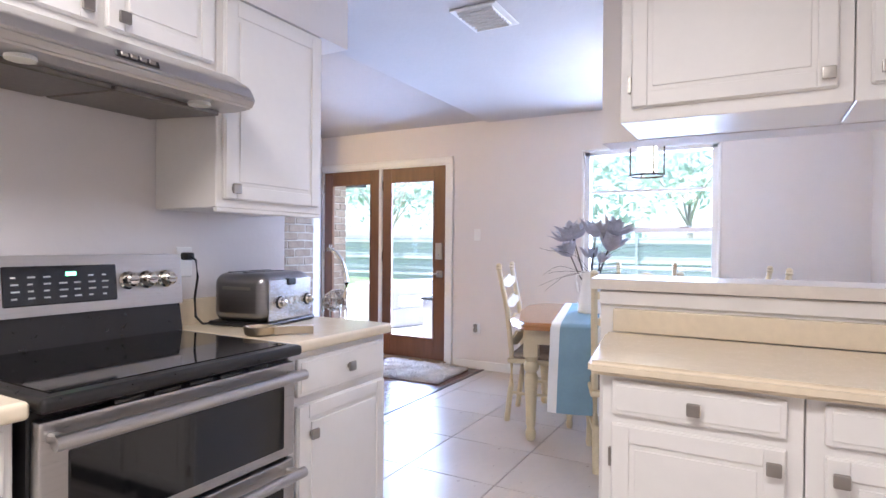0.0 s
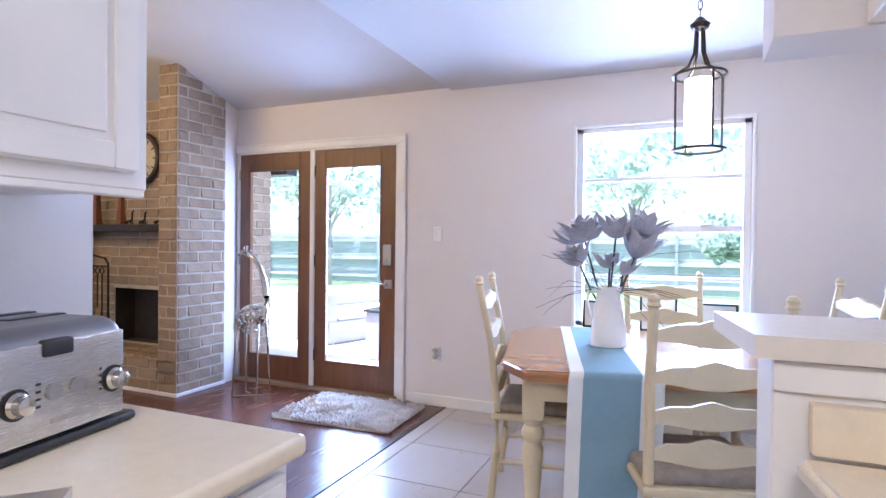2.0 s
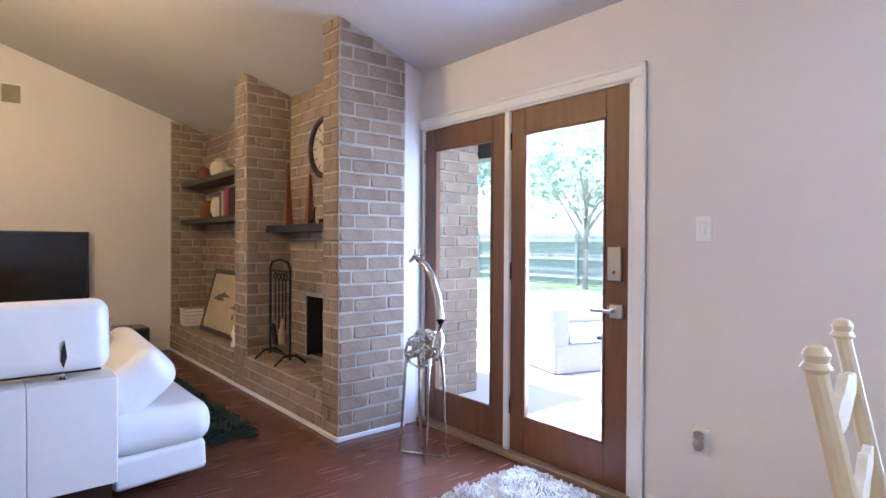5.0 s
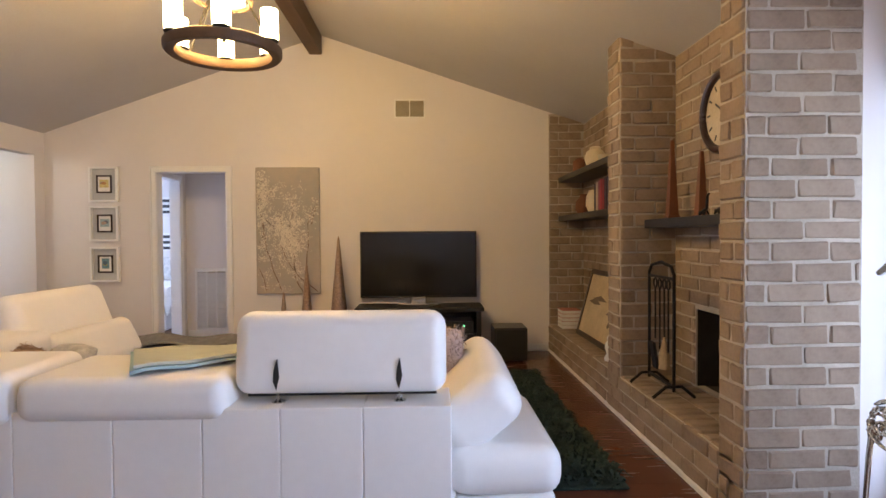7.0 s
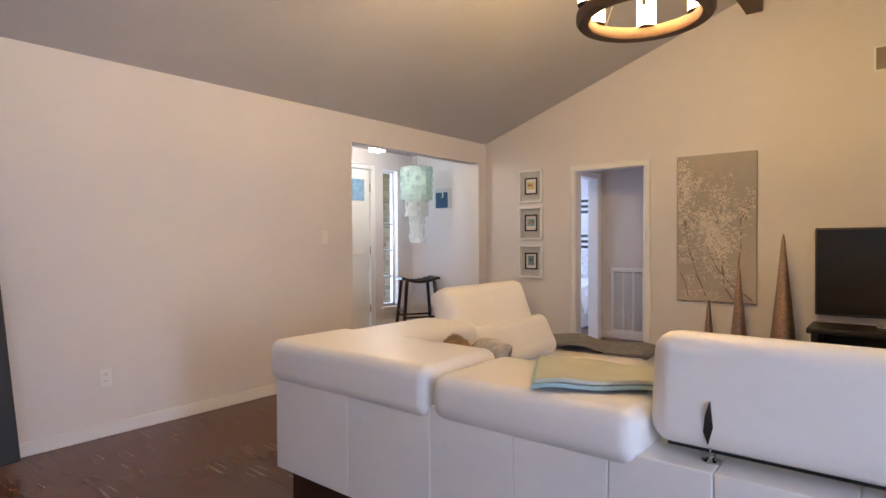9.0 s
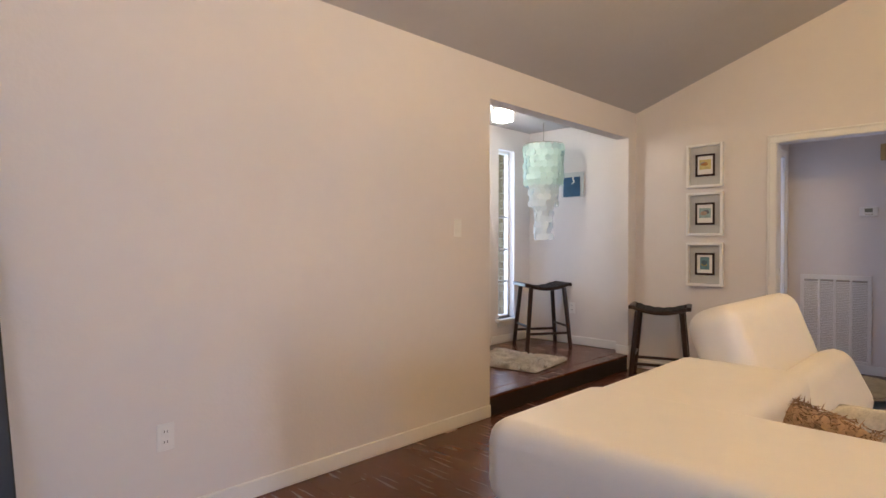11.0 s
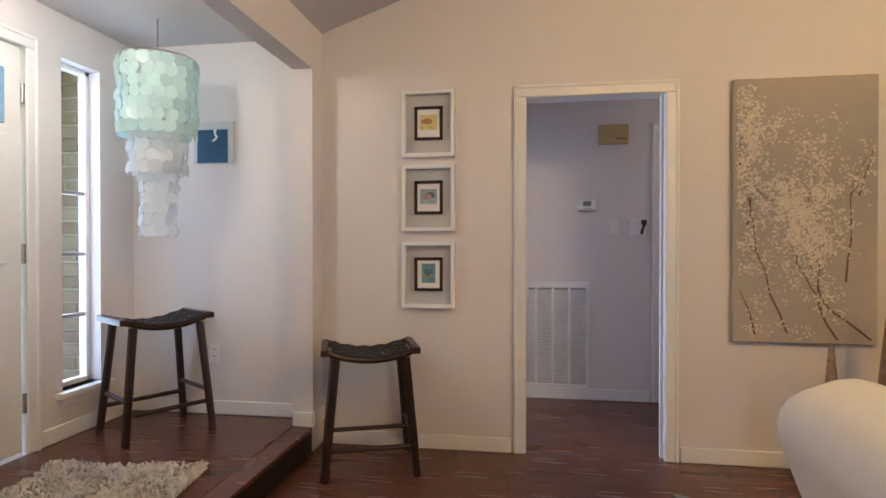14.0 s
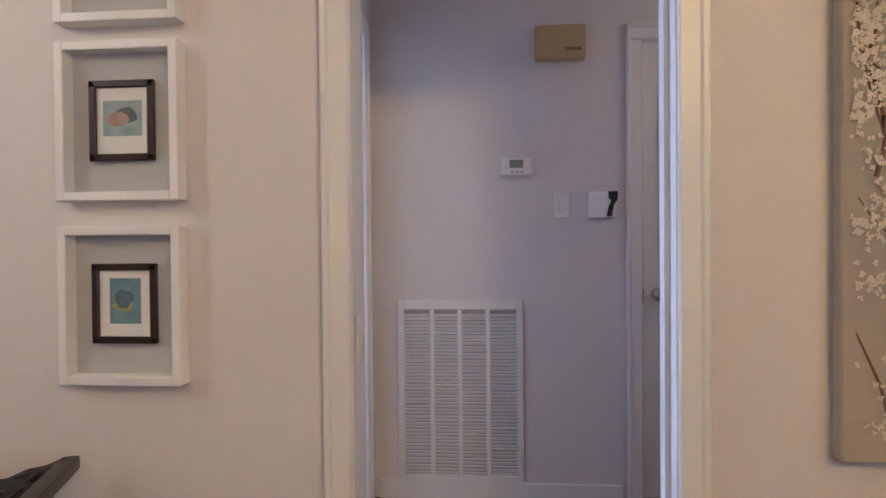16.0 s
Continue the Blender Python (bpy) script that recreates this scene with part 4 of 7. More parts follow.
part("backsplash", box(0.43, XE - G, 2.752, 2.79, 0.916, 1.0, 0.005, 2), M_LAM, PW, "cream laminate upstand", local=False)
part("moulding", box(0.375, XE - G, 2.775, 2.792, 1.012, 1.066, 0.006, 2), M_CAB, PW, local=False)
BT = thing("bar_top", "pale laminate raised breakfast bar top", "bar top", 1.0, 2.9, 1.07)
part("slab", prism(bmesh.new(), [(0.345, 2.755), (XE - G, 2.755), (XE - G, 3.11), (0.298, 3.11)], "z", 1.07, 1.110), mat("bar_laminate", (0.74, 0.68, 0.60), 0.3, var=0.05, scale=40), BT, local=False)
# hanging cabinets over the bar
solo("bulkhead", box(0.372, XE, 2.80, 2.95, 1.625, FLAT), M_WALL, kind="structure")
u = wall_unit("white painted hanging cabinet over the bar", 0.505, 1.12, 2.485, 2.798, 1.628, 2.3)
front(u, "door", "y", 2.485, -1, 0.54, 1.085, 1.668, 2.28, (1.06, 1.705))
for zz in (1.70, 2.1):
    part("hinge", box(0.531, 0.540, 2.467, 2.484, zz + 0.02, zz + 0.07), M_NICKEL, u, local=False)
u = wall_unit("white painted hanging cabinet over the bar", 1.12 + G, XE - G, 2.485, 2.798, 1.628, 2.3)
front(u, "door", "y", 2.485, -1, 1.155, 1.59, 1.668, 2.28, (1.19, 1.705))
solo("soffit", box(0.505, XE, 2.487, 2.798, 2.302, FLAT), M_WALL, kind="structure")

# ceiling vent over the dining area
VE = thing("ceiling_vent", "white louvred ceiling air vent", "air vent", -0.36, 3.33, 2.42)
part("frame", bx(box(-0.50, -0.24, 3.16, 3.48, 2.428, 2.438, 0.003, 1), -0.47, -0.27, 3.19, 3.45, 2.420, 2.43, 0.003, 1), M_TRIM, VE, local=False)
for k in range(7):
    part("slat", box(-0.465, -0.275, 3.205 + k * 0.036, 3.22 + k * 0.036, 2.412, 2.421, rot=(35, 0, 0)), M_TRIM, VE, local=False)

# ---- dining things ----
def pendant(x, y):
    p = thing("pendant_lamp", "bronze lantern pendant with clear glass drum and lit inner shade", "pendant lamp", x, y, 1.67)
    M_BRONZE = mat("dark_bronze", (0.045, 0.035, 0.03), 0.4, 0.8, var=0.2)
    for z in (1.68, 2.005):
        b = bmesh.new()
        tube(b, [(x + 0.107 * math.cos(a * math.pi / 16), y + 0.107 * math.sin(a * math.pi / 16), z) for a in range(33)], 0.006, 8)
        part("ring", b, M_BRONZE, p, local=False)
    for k in range(4):
        a = k * math.pi / 2 + 0.5
        part("bar", rod(bmesh.new(), (x + 0.107 * math.cos(a), y + 0.107 * math.sin(a), 1.68), (x + 0.107 * math.cos(a), y + 0.107 * math.sin(a), 2.005), 0.005), M_BRONZE, p, local=False)
        b = tube(bmesh.new(), [(x + 0.107 * math.cos(a), y + 0.107 * math.sin(a), 2.005), (x + 0.05 * math.cos(a), y + 0.05 * math.sin(a), 2.04), (x + 0.024 * math.cos(a), y + 0.024 * math.sin(a), 2.10), (x + 0.018 * math.cos(a), y + 0.018 * math.sin(a), 2.20)], 0.006, 8)
        part("arm", b, M_BRONZE, p, local=False)
    part("cap", lathe(bmesh.new(), [(0.012, 0), (0.035, 0.012), (0.042, 0.03), (0.03, 0.04), (0.012, 0.06)], x, y, 2.195), M_BRONZE, p, local=False)
    g = bmesh.new()
    bmesh.ops.create_cone(g, cap_ends=False, segments=32, radius1=0.10, radius2=0.10, depth=0.31, matrix=pose(x, y, 1.845))
    ob = part("glass_drum", g, glass("clear_drum_glass", (0.96, 0.96, 0.96), 0.02, 0.08), p, "clear glass drum", local=False)
    ob.visible_shadow = False
    g = bmesh.new()
    bmesh.ops.create_cone(g, cap_ends=False, segments=32, radius1=0.058, radius2=0.058, depth=0.27, matrix=pose(x, y, 1.85))
    ob = part("shade", g, glow("lit_linen_shade", (1.0, 0.92, 0.75), 2.6), p, "lit cream inner shade", local=False)
    ob.visible_shadow = False
    b = bmesh.new()
    for k in range(5):
        z = 2.255 + k * 0.034
        tube(b, [(x + (0.009 if k % 2 else 0) * math.cos(t), y + (0 if k % 2 else 0.009) * math.cos(t), z + 0.02 + 0.022 * math.sin(t)) for t in [i * math.pi / 6 for i in range(13)]], 0.0022, 5)
    part("chain", b, M_BRONZE, p, local=False)
    part("canopy", lathe(bmesh.new(), [(0.06, 0), (0.055, 0.012), (0.02, 0.025)], x, y, FLAT - 0.025), M_BRONZE, p, local=False)


pendant(0.285, 4.36)

RUN = thing("table_runner", "white and blue striped linen table runner hanging over the edge", "table runner", -0.441, 3.803, 0.0, 13.0)


def runner_strip(u0, u1, material, name, lift=0.0):
    """Cloth across the table from far side to near side, with a hanging end that sways slightly."""
    b = bmesh.new()
    prof = [(1.215, 0.7695), (0.8, 0.7695), (0.4, 0.7695), (0.02, 0.7695), (-0.008, 0.764), (-0.016, 0.745), (-0.018, 0.6), (-0.022, 0.45), (-0.026, 0.245)]
    rows = []
    for k, (yy, zz) in enumerate(prof):
        row = []
        for i in range(7):
            f = i / 6
            xx = u0 + (u1 - u0) * f
            sway = 0.012 * math.sin(9 * xx + 1) * max(0, k - 4) / 4
            row.append(b.verts.new((xx - 0.02 * max(0, k - 4) / 4, yy + sway - lift * (k > 4), zz + lift * (k <= 4))))
        rows.append(row)
    for r, q in zip(rows, rows[1:]):
        for i in range(6):
            b.faces.new((r[i], r[i + 1], q[i + 1], q[i]))
    b.normal_update()
    bmesh.ops.solidify(b, geom=b.faces[:], thickness=0.002)
    part(name, b, material, RUN, smooth=60)


runner_strip(0.28, 0.335, M_RUNW, "white_band")
runner_strip(0.335, 0.55, M_RUNB, "blue_band", 0.0005)
runner_strip(0.55, 0.635, M_RUNW, "white_band")

VX, VY, VZ = -0.10, 4.50, 0.7715
JUG = thing("vase", "white ceramic pitcher vase holding grey artificial flowers", "vase", VX, VY, VZ)
part("body", lathe(bmesh.new(), [(0.08, 0), (0.088, 0.007), (0.084, 0.065), (0.072, 0.155), (0.058, 0.232), (0.056, 0.26), (0.064, 0.29), (0.061, 0.29), (0.051, 0.26), (0.045, 0.165)], VX, VY, VZ, 28), M_CERAM, JUG, local=False, smooth=60)
part("handle", tube(bmesh.new(), [(VX - 0.054, VY - 0.01, VZ + 0.265), (VX - 0.094, VY - 0.012, VZ + 0.26), (VX - 0.102, VY - 0.012, VZ + 0.21), (VX - 0.086, VY - 0.01, VZ + 0.145), (VX - 0.070, VY - 0.008, VZ + 0.122)], 0.009, 8), M_CERAM, JUG, local=False)


def bloom(parent, base, top, size, n, seed, open_=1.0):
    rng = random.Random(seed)
    base, top = Vector(base), Vector(top)
    st = part("stem", tube(bmesh.new(), [base, base.lerp(top, 0.5) + Vector((rng.uniform(-0.012, 0.012), 0, 0)), top], 0.005, 6), M_STEM, parent, local=False)
    axis = (top - base).normalized()
    q = axis.to_track_quat("Z", "Y")
    b = bmesh.new()
    for k in range(n):
        ring = k % 3
        a = k * 2.399 + rng.uniform(-0.25, 0.25)
        w, ln = size * rng.uniform(0.17, 0.24), size * rng.uniform(1.0, 1.35) * (0.75 + 0.15 * ring)
        d, e = Vector((math.cos(a), math.sin(a), 0)), Vector((-math.sin(a), math.cos(a), 0))
        th0, th1 = (0.45 + 0.5 * ring) * open_, rng.uniform(-0.1, 0.3) * open_
        tip = rng.uniform(0.5, 1.4)
        r, h, rows, steps = size * 0.06, 0.0, [], 8
        for i in range(steps):
            f = i / (steps - 1)
            th = th0 * (1 - f) + th1 * f + tip * max(0.0, f - 0.7) * 3
            if i:
                r += ln / steps * math.sin(th)
                h += ln / steps * math.cos(th)
            wid = max(0.0012, w * math.sin(math.pi * (0.14 + 0.86 * f)) ** 0.9)
            c = d * r + Vector((0, 0, h))
            rows.append([b.verts.new(top + q @ (c - e * wid - d * wid * 0.35)), b.verts.new(top + q @ (c + d * wid * 0.15)), b.verts.new(top + q @ (c + e * wid - d * wid * 0.35))])
        for r0, r1 in zip(rows, rows[1:]):
            for i in range(2):
                b.faces.new((r0[i], r0[i + 1], r1[i + 1], r1[i]))
    b.normal_update()
    bmesh.ops.solidify(b, geom=b.faces[:], thickness=0.0015)
    part("bloom", b, M_PETAL, st, "dusty grey petals", local=False, smooth=70)


FLW = thing("artificial_flowers", "dusty grey magnolia stems with curled twigs", "flowers", VX, VY, VZ + 0.1)
B0 = (VX, VY, VZ + 0.12)
for i, (dx, dz, sz, n, op) in enumerate(((-0.10, 0.53, 0.13, 16, 1.45), (0.025, 0.54, 0.115, 13, 1.0), (0.125, 0.555, 0.12, 14, 1.1), (-0.115, 0.40, 0.105, 11, 0.8), (0.10, 0.445, 0.125, 13, 0.75), (0.0, 0.39, 0.09, 7, 1.2), (0.06, 0.36, 0.08, 6, 0.7))):
    bloom(FLW, (VX + dx * 0.12, VY + 0.005 * (i - 2), VZ + 0.15), (VX + dx * 1.15, VY - 0.03 + 0.03 * (i % 3), VZ + dz * 0.97), sz * 1.28, int(n * 1.9), 40 + i, op)
rngt = random.Random(9)
for k in range(16):
    a = rngt.uniform(0, 6.28)
    ln = rngt.uniform(0.24, 0.46)
    pts = [Vector((VX, VY, VZ + 0.27))]
    d = Vector((math.cos(a), 0.4 * math.sin(a), rngt.uniform(-0.1, 0.9))).normalized()
    for s in range(7):
        d = (d + Vector((rngt.uniform(-0.5, 0.5), rngt.uniform(-0.3, 0.3), rngt.uniform(-0.55, 0.3))) * 0.55).normalized()
        pts.append(pts[-1] + d * ln / 6)
    part("twig", tube(bmesh.new(), pts, 0.0018, 4, 0.001), M_STEM, FLW, local=False)


def sill_print(x0, x1, z1, seed):
    f = thing("picture_frame", "thin black framed botanical print standing on the sill", "picture frame", (x0 + x1) / 2, YN - 0.05, 0.70, group="framed prints on the window sill")
    b = bmesh.new()
    for a, c, za, zb in ((x0, x0 + 0.013, 0.70, z1), (x1 - 0.013, x1, 0.70, z1), (x0, x1, 0.70, 0.713), (x0, x1, z1 - 0.013, z1)):
        bx(b, a, c, YN - 0.062, YN - 0.045, za, zb, 0.002, 1)
    part("frame", b, M_BLACK, f, local=False)
    part("print", box(x0 + 0.01, x1 - 0.01, YN - 0.052, YN - 0.047, 0.71, z1 - 0.01), M_PAPER, f, local=False)
    rng = random.Random(seed)
    b = bmesh.new()
    cx, cz = (x0 + x1) / 2, (0.70 + z1) / 2
    for k in range(10):
        bx(b, cx - 0.04 + rng.uniform(0, 0.06), cx - 0.03 + rng.uniform(0.01, 0.07), YN - 0.0535, YN - 0.052, cz - 0.04 + k * 0.008, cz - 0.037 + k * 0.008)
    part("drawing", b, mat("grey_ink", (0.25, 0.24, 0.24), 0.8), f, local=False)


sill_print(-0.40, -0.17, 0.885, 1)
sill_print(-0.03, 0.20, 0.965, 2)
sill_print(0.33, 0.55, 0.90, 3)


def plate_on(name, label, category, axis, f, s, u, z, kind_="outlet"):
    t = thing(name, label, category, f if axis == "x" else u, u if axis == "x" else f, z - 0.058)

    def b2(u0, u1, d0, d1, z0, z1, bev=0.003):
        a, b = sorted((f + s * d0, f + s * d1))
        return box(u + u0, u + u1, a, b, z + z0, z + z1, bev, 1) if axis == "y" else box(a, b, u + u0, u + u1, z + z0, z + z1, bev, 1)
    part("plate", b2(-0.036, 0.036, 0.001, 0.007, -0.058, 0.058), M_TRIM, t, local=False)
    if kind_ == "outlet":
        for dz in (-0.022, 0.022):
            r = part("receptacle", b2(-0.017, 0.017, 0.006, 0.009, dz - 0.015, dz + 0.015, 0.004), M_TRIM, t, local=False)
            for du in (-0.006, 0.006):
                part("slot", b2(du - 0.0015, du + 0.0015, 0.0088, 0.0095, dz - 0.003, dz + 0.007, 0), M_BLACK, r, local=False)
    else:
        part("rocker", b2(-0.013, 0.013, 0.006, 0.012, -0.03, 0.03, 0.004), M_TRIM, t, local=False)
    return t


plate_on("light_switch", "white rocker light switch on the wall", "light switch", "y", YN, -1, -1.525, 1.335, "switch")
o = plate_on("wall_outlet", "white wall outlet with a plug-in air freshener", "outlet", "y", YN, -1, -1.525, 0.40)
fr = lathe(bmesh.new(), [(0.012, 0), (0.02, 0.01), (0.022, 0.03), (0.014, 0.045), (0.012, 0.05), (0.02, 0.052), (0.02, 0.075), (0.008, 0.082)], -1.525, YN - 0.035, 0.37, 16)
part("air_freshener", fr, M_NICKEL, o, "glass and grey plug-in air freshener", local=False)
plate_on("light_switch", "white rocker light switch on the wall", "light switch", "y", YS, 1, -4.905, 1.305, "switch")
plate_on("wall_outlet", "white wall outlet low on the wall", "outlet", "y", YS, 1, -3.095, 0.385)
plate_on("wall_outlet", "white wall outlet low on the wall", "outlet", "x", XW, 1, 2.06, 0.345)
plate_on("wall_outlet", "white wall outlet low on the wall", "outlet", "x", XW, 1, -1.28, 0.52)


def shag_rug(name, label, cx, cy, lx, ly, z, material, n, h, seed, rz=0.0, tuft=0.03):
    """Low backing with thousands of bent tufts; uneven edge."""
    rng = random.Random(seed)
    t = thing(name, label, "rug", cx, cy, z, rz)
    part("backing", box(-lx / 2, lx / 2, -ly / 2, ly / 2, 0.001, 0.012, 0.004, 1), material, t)
    vs, fs = [], []
    for k in range(n):
        x, y = rng.uniform(-lx / 2, lx / 2), rng.uniform(-ly / 2, ly / 2)
        a = 2.2 * noise.noise((x * 4, y * 4, seed)) * 3 + rng.uniform(-0.8, 0.8)
        l = tuft * rng.uniform(0.7, 1.5)
        hh = h * rng.uniform(0.6, 1.2) * (1 + 0.5 * noise.noise((x * 6, y * 6, seed + 3)))
        w = tuft * 0.22
        dx, dy = math.cos(a), math.sin(a)
        i = len(vs)
        vs += [(x - dy * w, y + dx * w, 0.008), (x + dy * w, y - dx * w, 0.008), (x + dx * l * 0.5 + dy * w * 0.7, y + dy * l * 0.5 - dx * w * 0.7, 0.008 + hh), (x + dx * l * 0.5 - dy * w * 0.7, y + dy * l * 0.5 + dx * w * 0.7, 0.008 + hh), (x + dx * l * 1.2, y + dy * l * 1.2, 0.008 + hh * 0.55)]
        fs += [(i, i + 1, i + 2, i + 3), (i + 3, i + 2, i + 4)]
    me = bpy.data.meshes.new("pile")
    me.from_pydata(vs, [], fs)
    me.materials.append(material)
    ob = new("pile", me)
    ob.parent = t
    tagged(ob, kind="stuff")
    return t


shag_rug("doormat", "pale grey faux-fur mat in front of the patio doors", -2.02, 5.23, 0.92, 0.66, 0.0, M_FUR, 5200, 0.03, 1, 3)
shag_rug("entry_rug", "cream faux-fur rug on the entry floor", -6.28, -1.16, 0.62, 0.74, 0.14, M_FUR, 4200, 0.028, 2, 8)
shag_rug("area_rug", "dark green shaggy area rug under the sofa", -5.20, 3.30, 2.5, 2.7, 0.0, M_GREEN, 16000, 0.03, 4, 0, 0.045)

# ---- giraffe sculpture ----
GX, GY = -2.99, 5.27
sc = bmesh.new()
gp = lambda *p: [(GX + a, GY + b, c) for a, b, c in p]
tube(sc, gp((0.10, 0, 0.62), (0.135, 0, 0.72), (0.14, 0, 0.83), (0.118, 0, 0.95), (0.07, 0, 1.06), (0.0, 0, 1.135), (-0.07, 0, 1.17)), 0.038, 12, 0.015)
tube(sc, gp((-0.06, 0, 1.165), (-0.10, 0, 1.185), (-0.155, 0, 1.15)), 0.024, 10, 0.010)
for s in (-1, 1):
    rod(sc, (GX - 0.085, GY + s * 0.014, 1.19), (GX - 0.08, GY + s * 0.02, 1.228), 0.0045)
    rod(sc, (GX - 0.07, GY + s * 0.015, 1.18), (GX - 0.05, GY + s * 0.048, 1.19), 0.009, 0.002)
rngg = random.Random(4)
for k in range(84):
    f = rngg.uniform(-1, 1)
    a = rngg.uniform(0, 6.28)
    r = 0.098 * math.sqrt(max(0.06, 1 - f * f))
    c = Vector((GX - 0.015 + f * 0.145, GY + r * math.cos(a) * 0.8, 0.635 + f * 0.035 + r * math.sin(a) * 1.1))
    d = Vector((f * 0.6, math.cos(a), math.sin(a))).normalized()
    q = d.to_track_quat("Z", "Y")
    rr = rngg.uniform(0.015, 0.029)
    tube(sc, [c + q @ Vector((rr * math.cos(t * math.pi / 5), rr * math.sin(t * math.pi / 5), 0)) for t in range(11)], 0.0055, 6)
for dx, dy in ((0.10, 0.055), (0.10, -0.055), (-0.12, 0.055), (-0.12, -0.055)):
    tube(sc, gp((dx, dy * 0.8, 0.60), (dx * 1.03, dy, 0.50), (dx * 1.1, dy * 1.2, 0.25), (dx * 1.15, dy * 1.5, 0.008)), 0.012, 8, 0.006)
for s in (-1, 1):
    tube(sc, gp((0.115, s * 0.08, 0.007), (0.04, s * 0.03, 0.008), (0.0, 0.0, 0.008), (-0.05, s * 0.03, 0.008), (-0.138, s * 0.08, 0.007)), 0.006, 6)
tube(sc, gp((-0.15, 0, 0.66), (-0.185, 0, 0.63), (-0.195, 0, 0.55), (-0.18, 0, 0.50)), 0.0055, 6)
solo("giraffe_sculpture", sc, M_CHROME, "tall polished metal giraffe sculpture of welded rings", "sculpture", smooth=60)

# ---- fireplace things ----
MA = thing("mantel_shelf", "black-brown wooden mantel shelf on the brick", "shelf", -4.43, 5.28, 1.345)
part("board", box(-5.085, -3.735, 5.16, YB - 0.012, 1.345, 1.405, 0.006, 2), M_DARKW, MA, local=False)
CL = thing("wall_clock", "round wall clock with dark rim and cream dial", "clock", -4.40, YB - 0.03, 2.02)
cz, cr = 2.02, 0.225
b = bmesh.new()
tube(b, [(-4.40 + cr * math.cos(t * math.pi / 24), YB - 0.035, cz + cr * math.sin(t * math.pi / 24)) for t in range(49)], 0.026, 10)
part("rim", b, M_ESPRESSO, CL, "dark bronze rim", local=False)
part("dial", rod(bmesh.new(), (-4.40, YB - 0.012, cz), (-4.40, YB - 0.03, cz), cr - 0.01, seg=40), mat("cream_dial", (0.50, 0.43, 0.31), 0.8, var=0.25, scale=6), CL, "aged cream dial", local=False)
for k in range(12):
    a = k * math.pi / 6
    m = pose(-4.40, YB - 0.031, cz, 0, math.degrees(a), 0)
    b = box(-0.006, 0.006, -0.001, 0.001, 0.15, 0.185)
    b.transform(m)
    part("hour_mark", b, M_BLACK, CL, local=False)
for ang, ln, w in ((-55, 0.10, 0.006), (130, 0.15, 0.004)):
    b = box(-w, w, -0.001, 0.001, -0.02, ln)
    b.transform(pose(-4.40, YB - 0.034, cz, 0, ang, 0))
    part("hand", b, M_BLACK, CL, local=False)
M_ORANGE = mat("copper_wood", (0.20, 0.075, 0.035), 0.4, var=0.25)
for i, (xx, yy, hh) in enumerate(((-4.86, 5.26, 0.50), (-4.66, 5.36, 0.40))):
    ob = thing("candlestick", "slender tapered copper-brown decorative obelisk", "ornament", xx, yy, 1.405, group="obelisks on the mantel")
    part("base", box(xx - 0.04, xx + 0.04, yy - 0.04, yy + 0.04, 1.406, 1.425, 0.004, 1), M_ORANGE, ob, local=False)
    c4 = bmesh.new()
    bmesh.ops.create_cone(c4, cap_ends=True, segments=4, radius1=0.045, radius2=0.012, depth=hh, matrix=pose(xx, yy, 1.425 + hh / 2, 0, 0, 45))
    part("shaft", c4, M_ORANGE, ob, local=False)
for xx, s in ((-4.42, 1.0), (-4.25, 0.8), (-4.05, 1.0)):
    b = tube(bmesh.new(), [(xx - 0.05 * s, 5.26, 1.425), (xx, 5.26, 1.44), (xx + 0.03 * s, 5.26, 1.45), (xx + 0.035 * s, 5.26, 1.45 + 0.07 * s), (xx + 0.055 * s, 5.26, 1.46 + 0.075 * s)], 0.012 * s, 8, 0.006)
    for k in (-0.04, 0.02):
        rod(b, (xx + k * s, 5.25, 1.4052), (xx + k * s, 5.255, 1.44), 0.005)
        rod(b, (xx + k * s, 5.28, 1.4052), (xx + k * s, 5.265, 1.44), 0.005)
    solo("figurine", b, M_IRON, "small dark metal animal figurine on the mantel", "figurine", group="figurines on the mantel")

TS_ = thing("fireplace_tools", "black iron fireplace tool set on an arched stand", "fireplace tools", -4.76, 5.12, 0.30)
tx, ty = -4.70, 5.12
for s in (-1, 1):
    part("upright", rod(bmesh.new(), (tx + s * 0.19, ty, 0.34), (tx + s * 0.19, ty, 1.06), 0.010), M_IRON, TS_, local=False)
    part("foot", tube(bmesh.new(), [(tx + s * 0.19, ty - 0.13, 0.305), (tx + s * 0.19, ty - 0.05, 0.37), (tx + s * 0.19, ty + 0.05, 0.37), (tx + s * 0.19, ty + 0.13, 0.305)], 0.010, 8), M_IRON, TS_, local=False)
part("arch", tube(bmesh.new(), [(tx - 0.19, ty, 1.05), (tx - 0.15, ty, 1.10), (tx, ty, 1.125), (tx + 0.15, ty, 1.10), (tx + 0.19, ty, 1.05)], 0.010, 8), M_IRON, TS_, local=False)
for zc in (0.36, 1.02):
    part("crossbar", box(tx - 0.19, tx + 0.19, ty - 0.008, ty + 0.008, zc, zc + 0.016), M_IRON, TS_, local=False)
for k, xx in enumerate((-0.09, -0.02, 0.05, 0.11)):
    b = tube(bmesh.new(), [(tx + xx + 0.025 * math.cos(t * math.pi / 6), ty, 0.985 + 0.03 * math.sin(t * math.pi / 6)) for t in range(13)], 0.006, 6)
    rod(b, (tx + xx, ty, 0.56 if k % 2 else 0.62), (tx + xx, ty, 0.96), 0.006)
    part("tool", b, M_IRON, TS_, local=False)
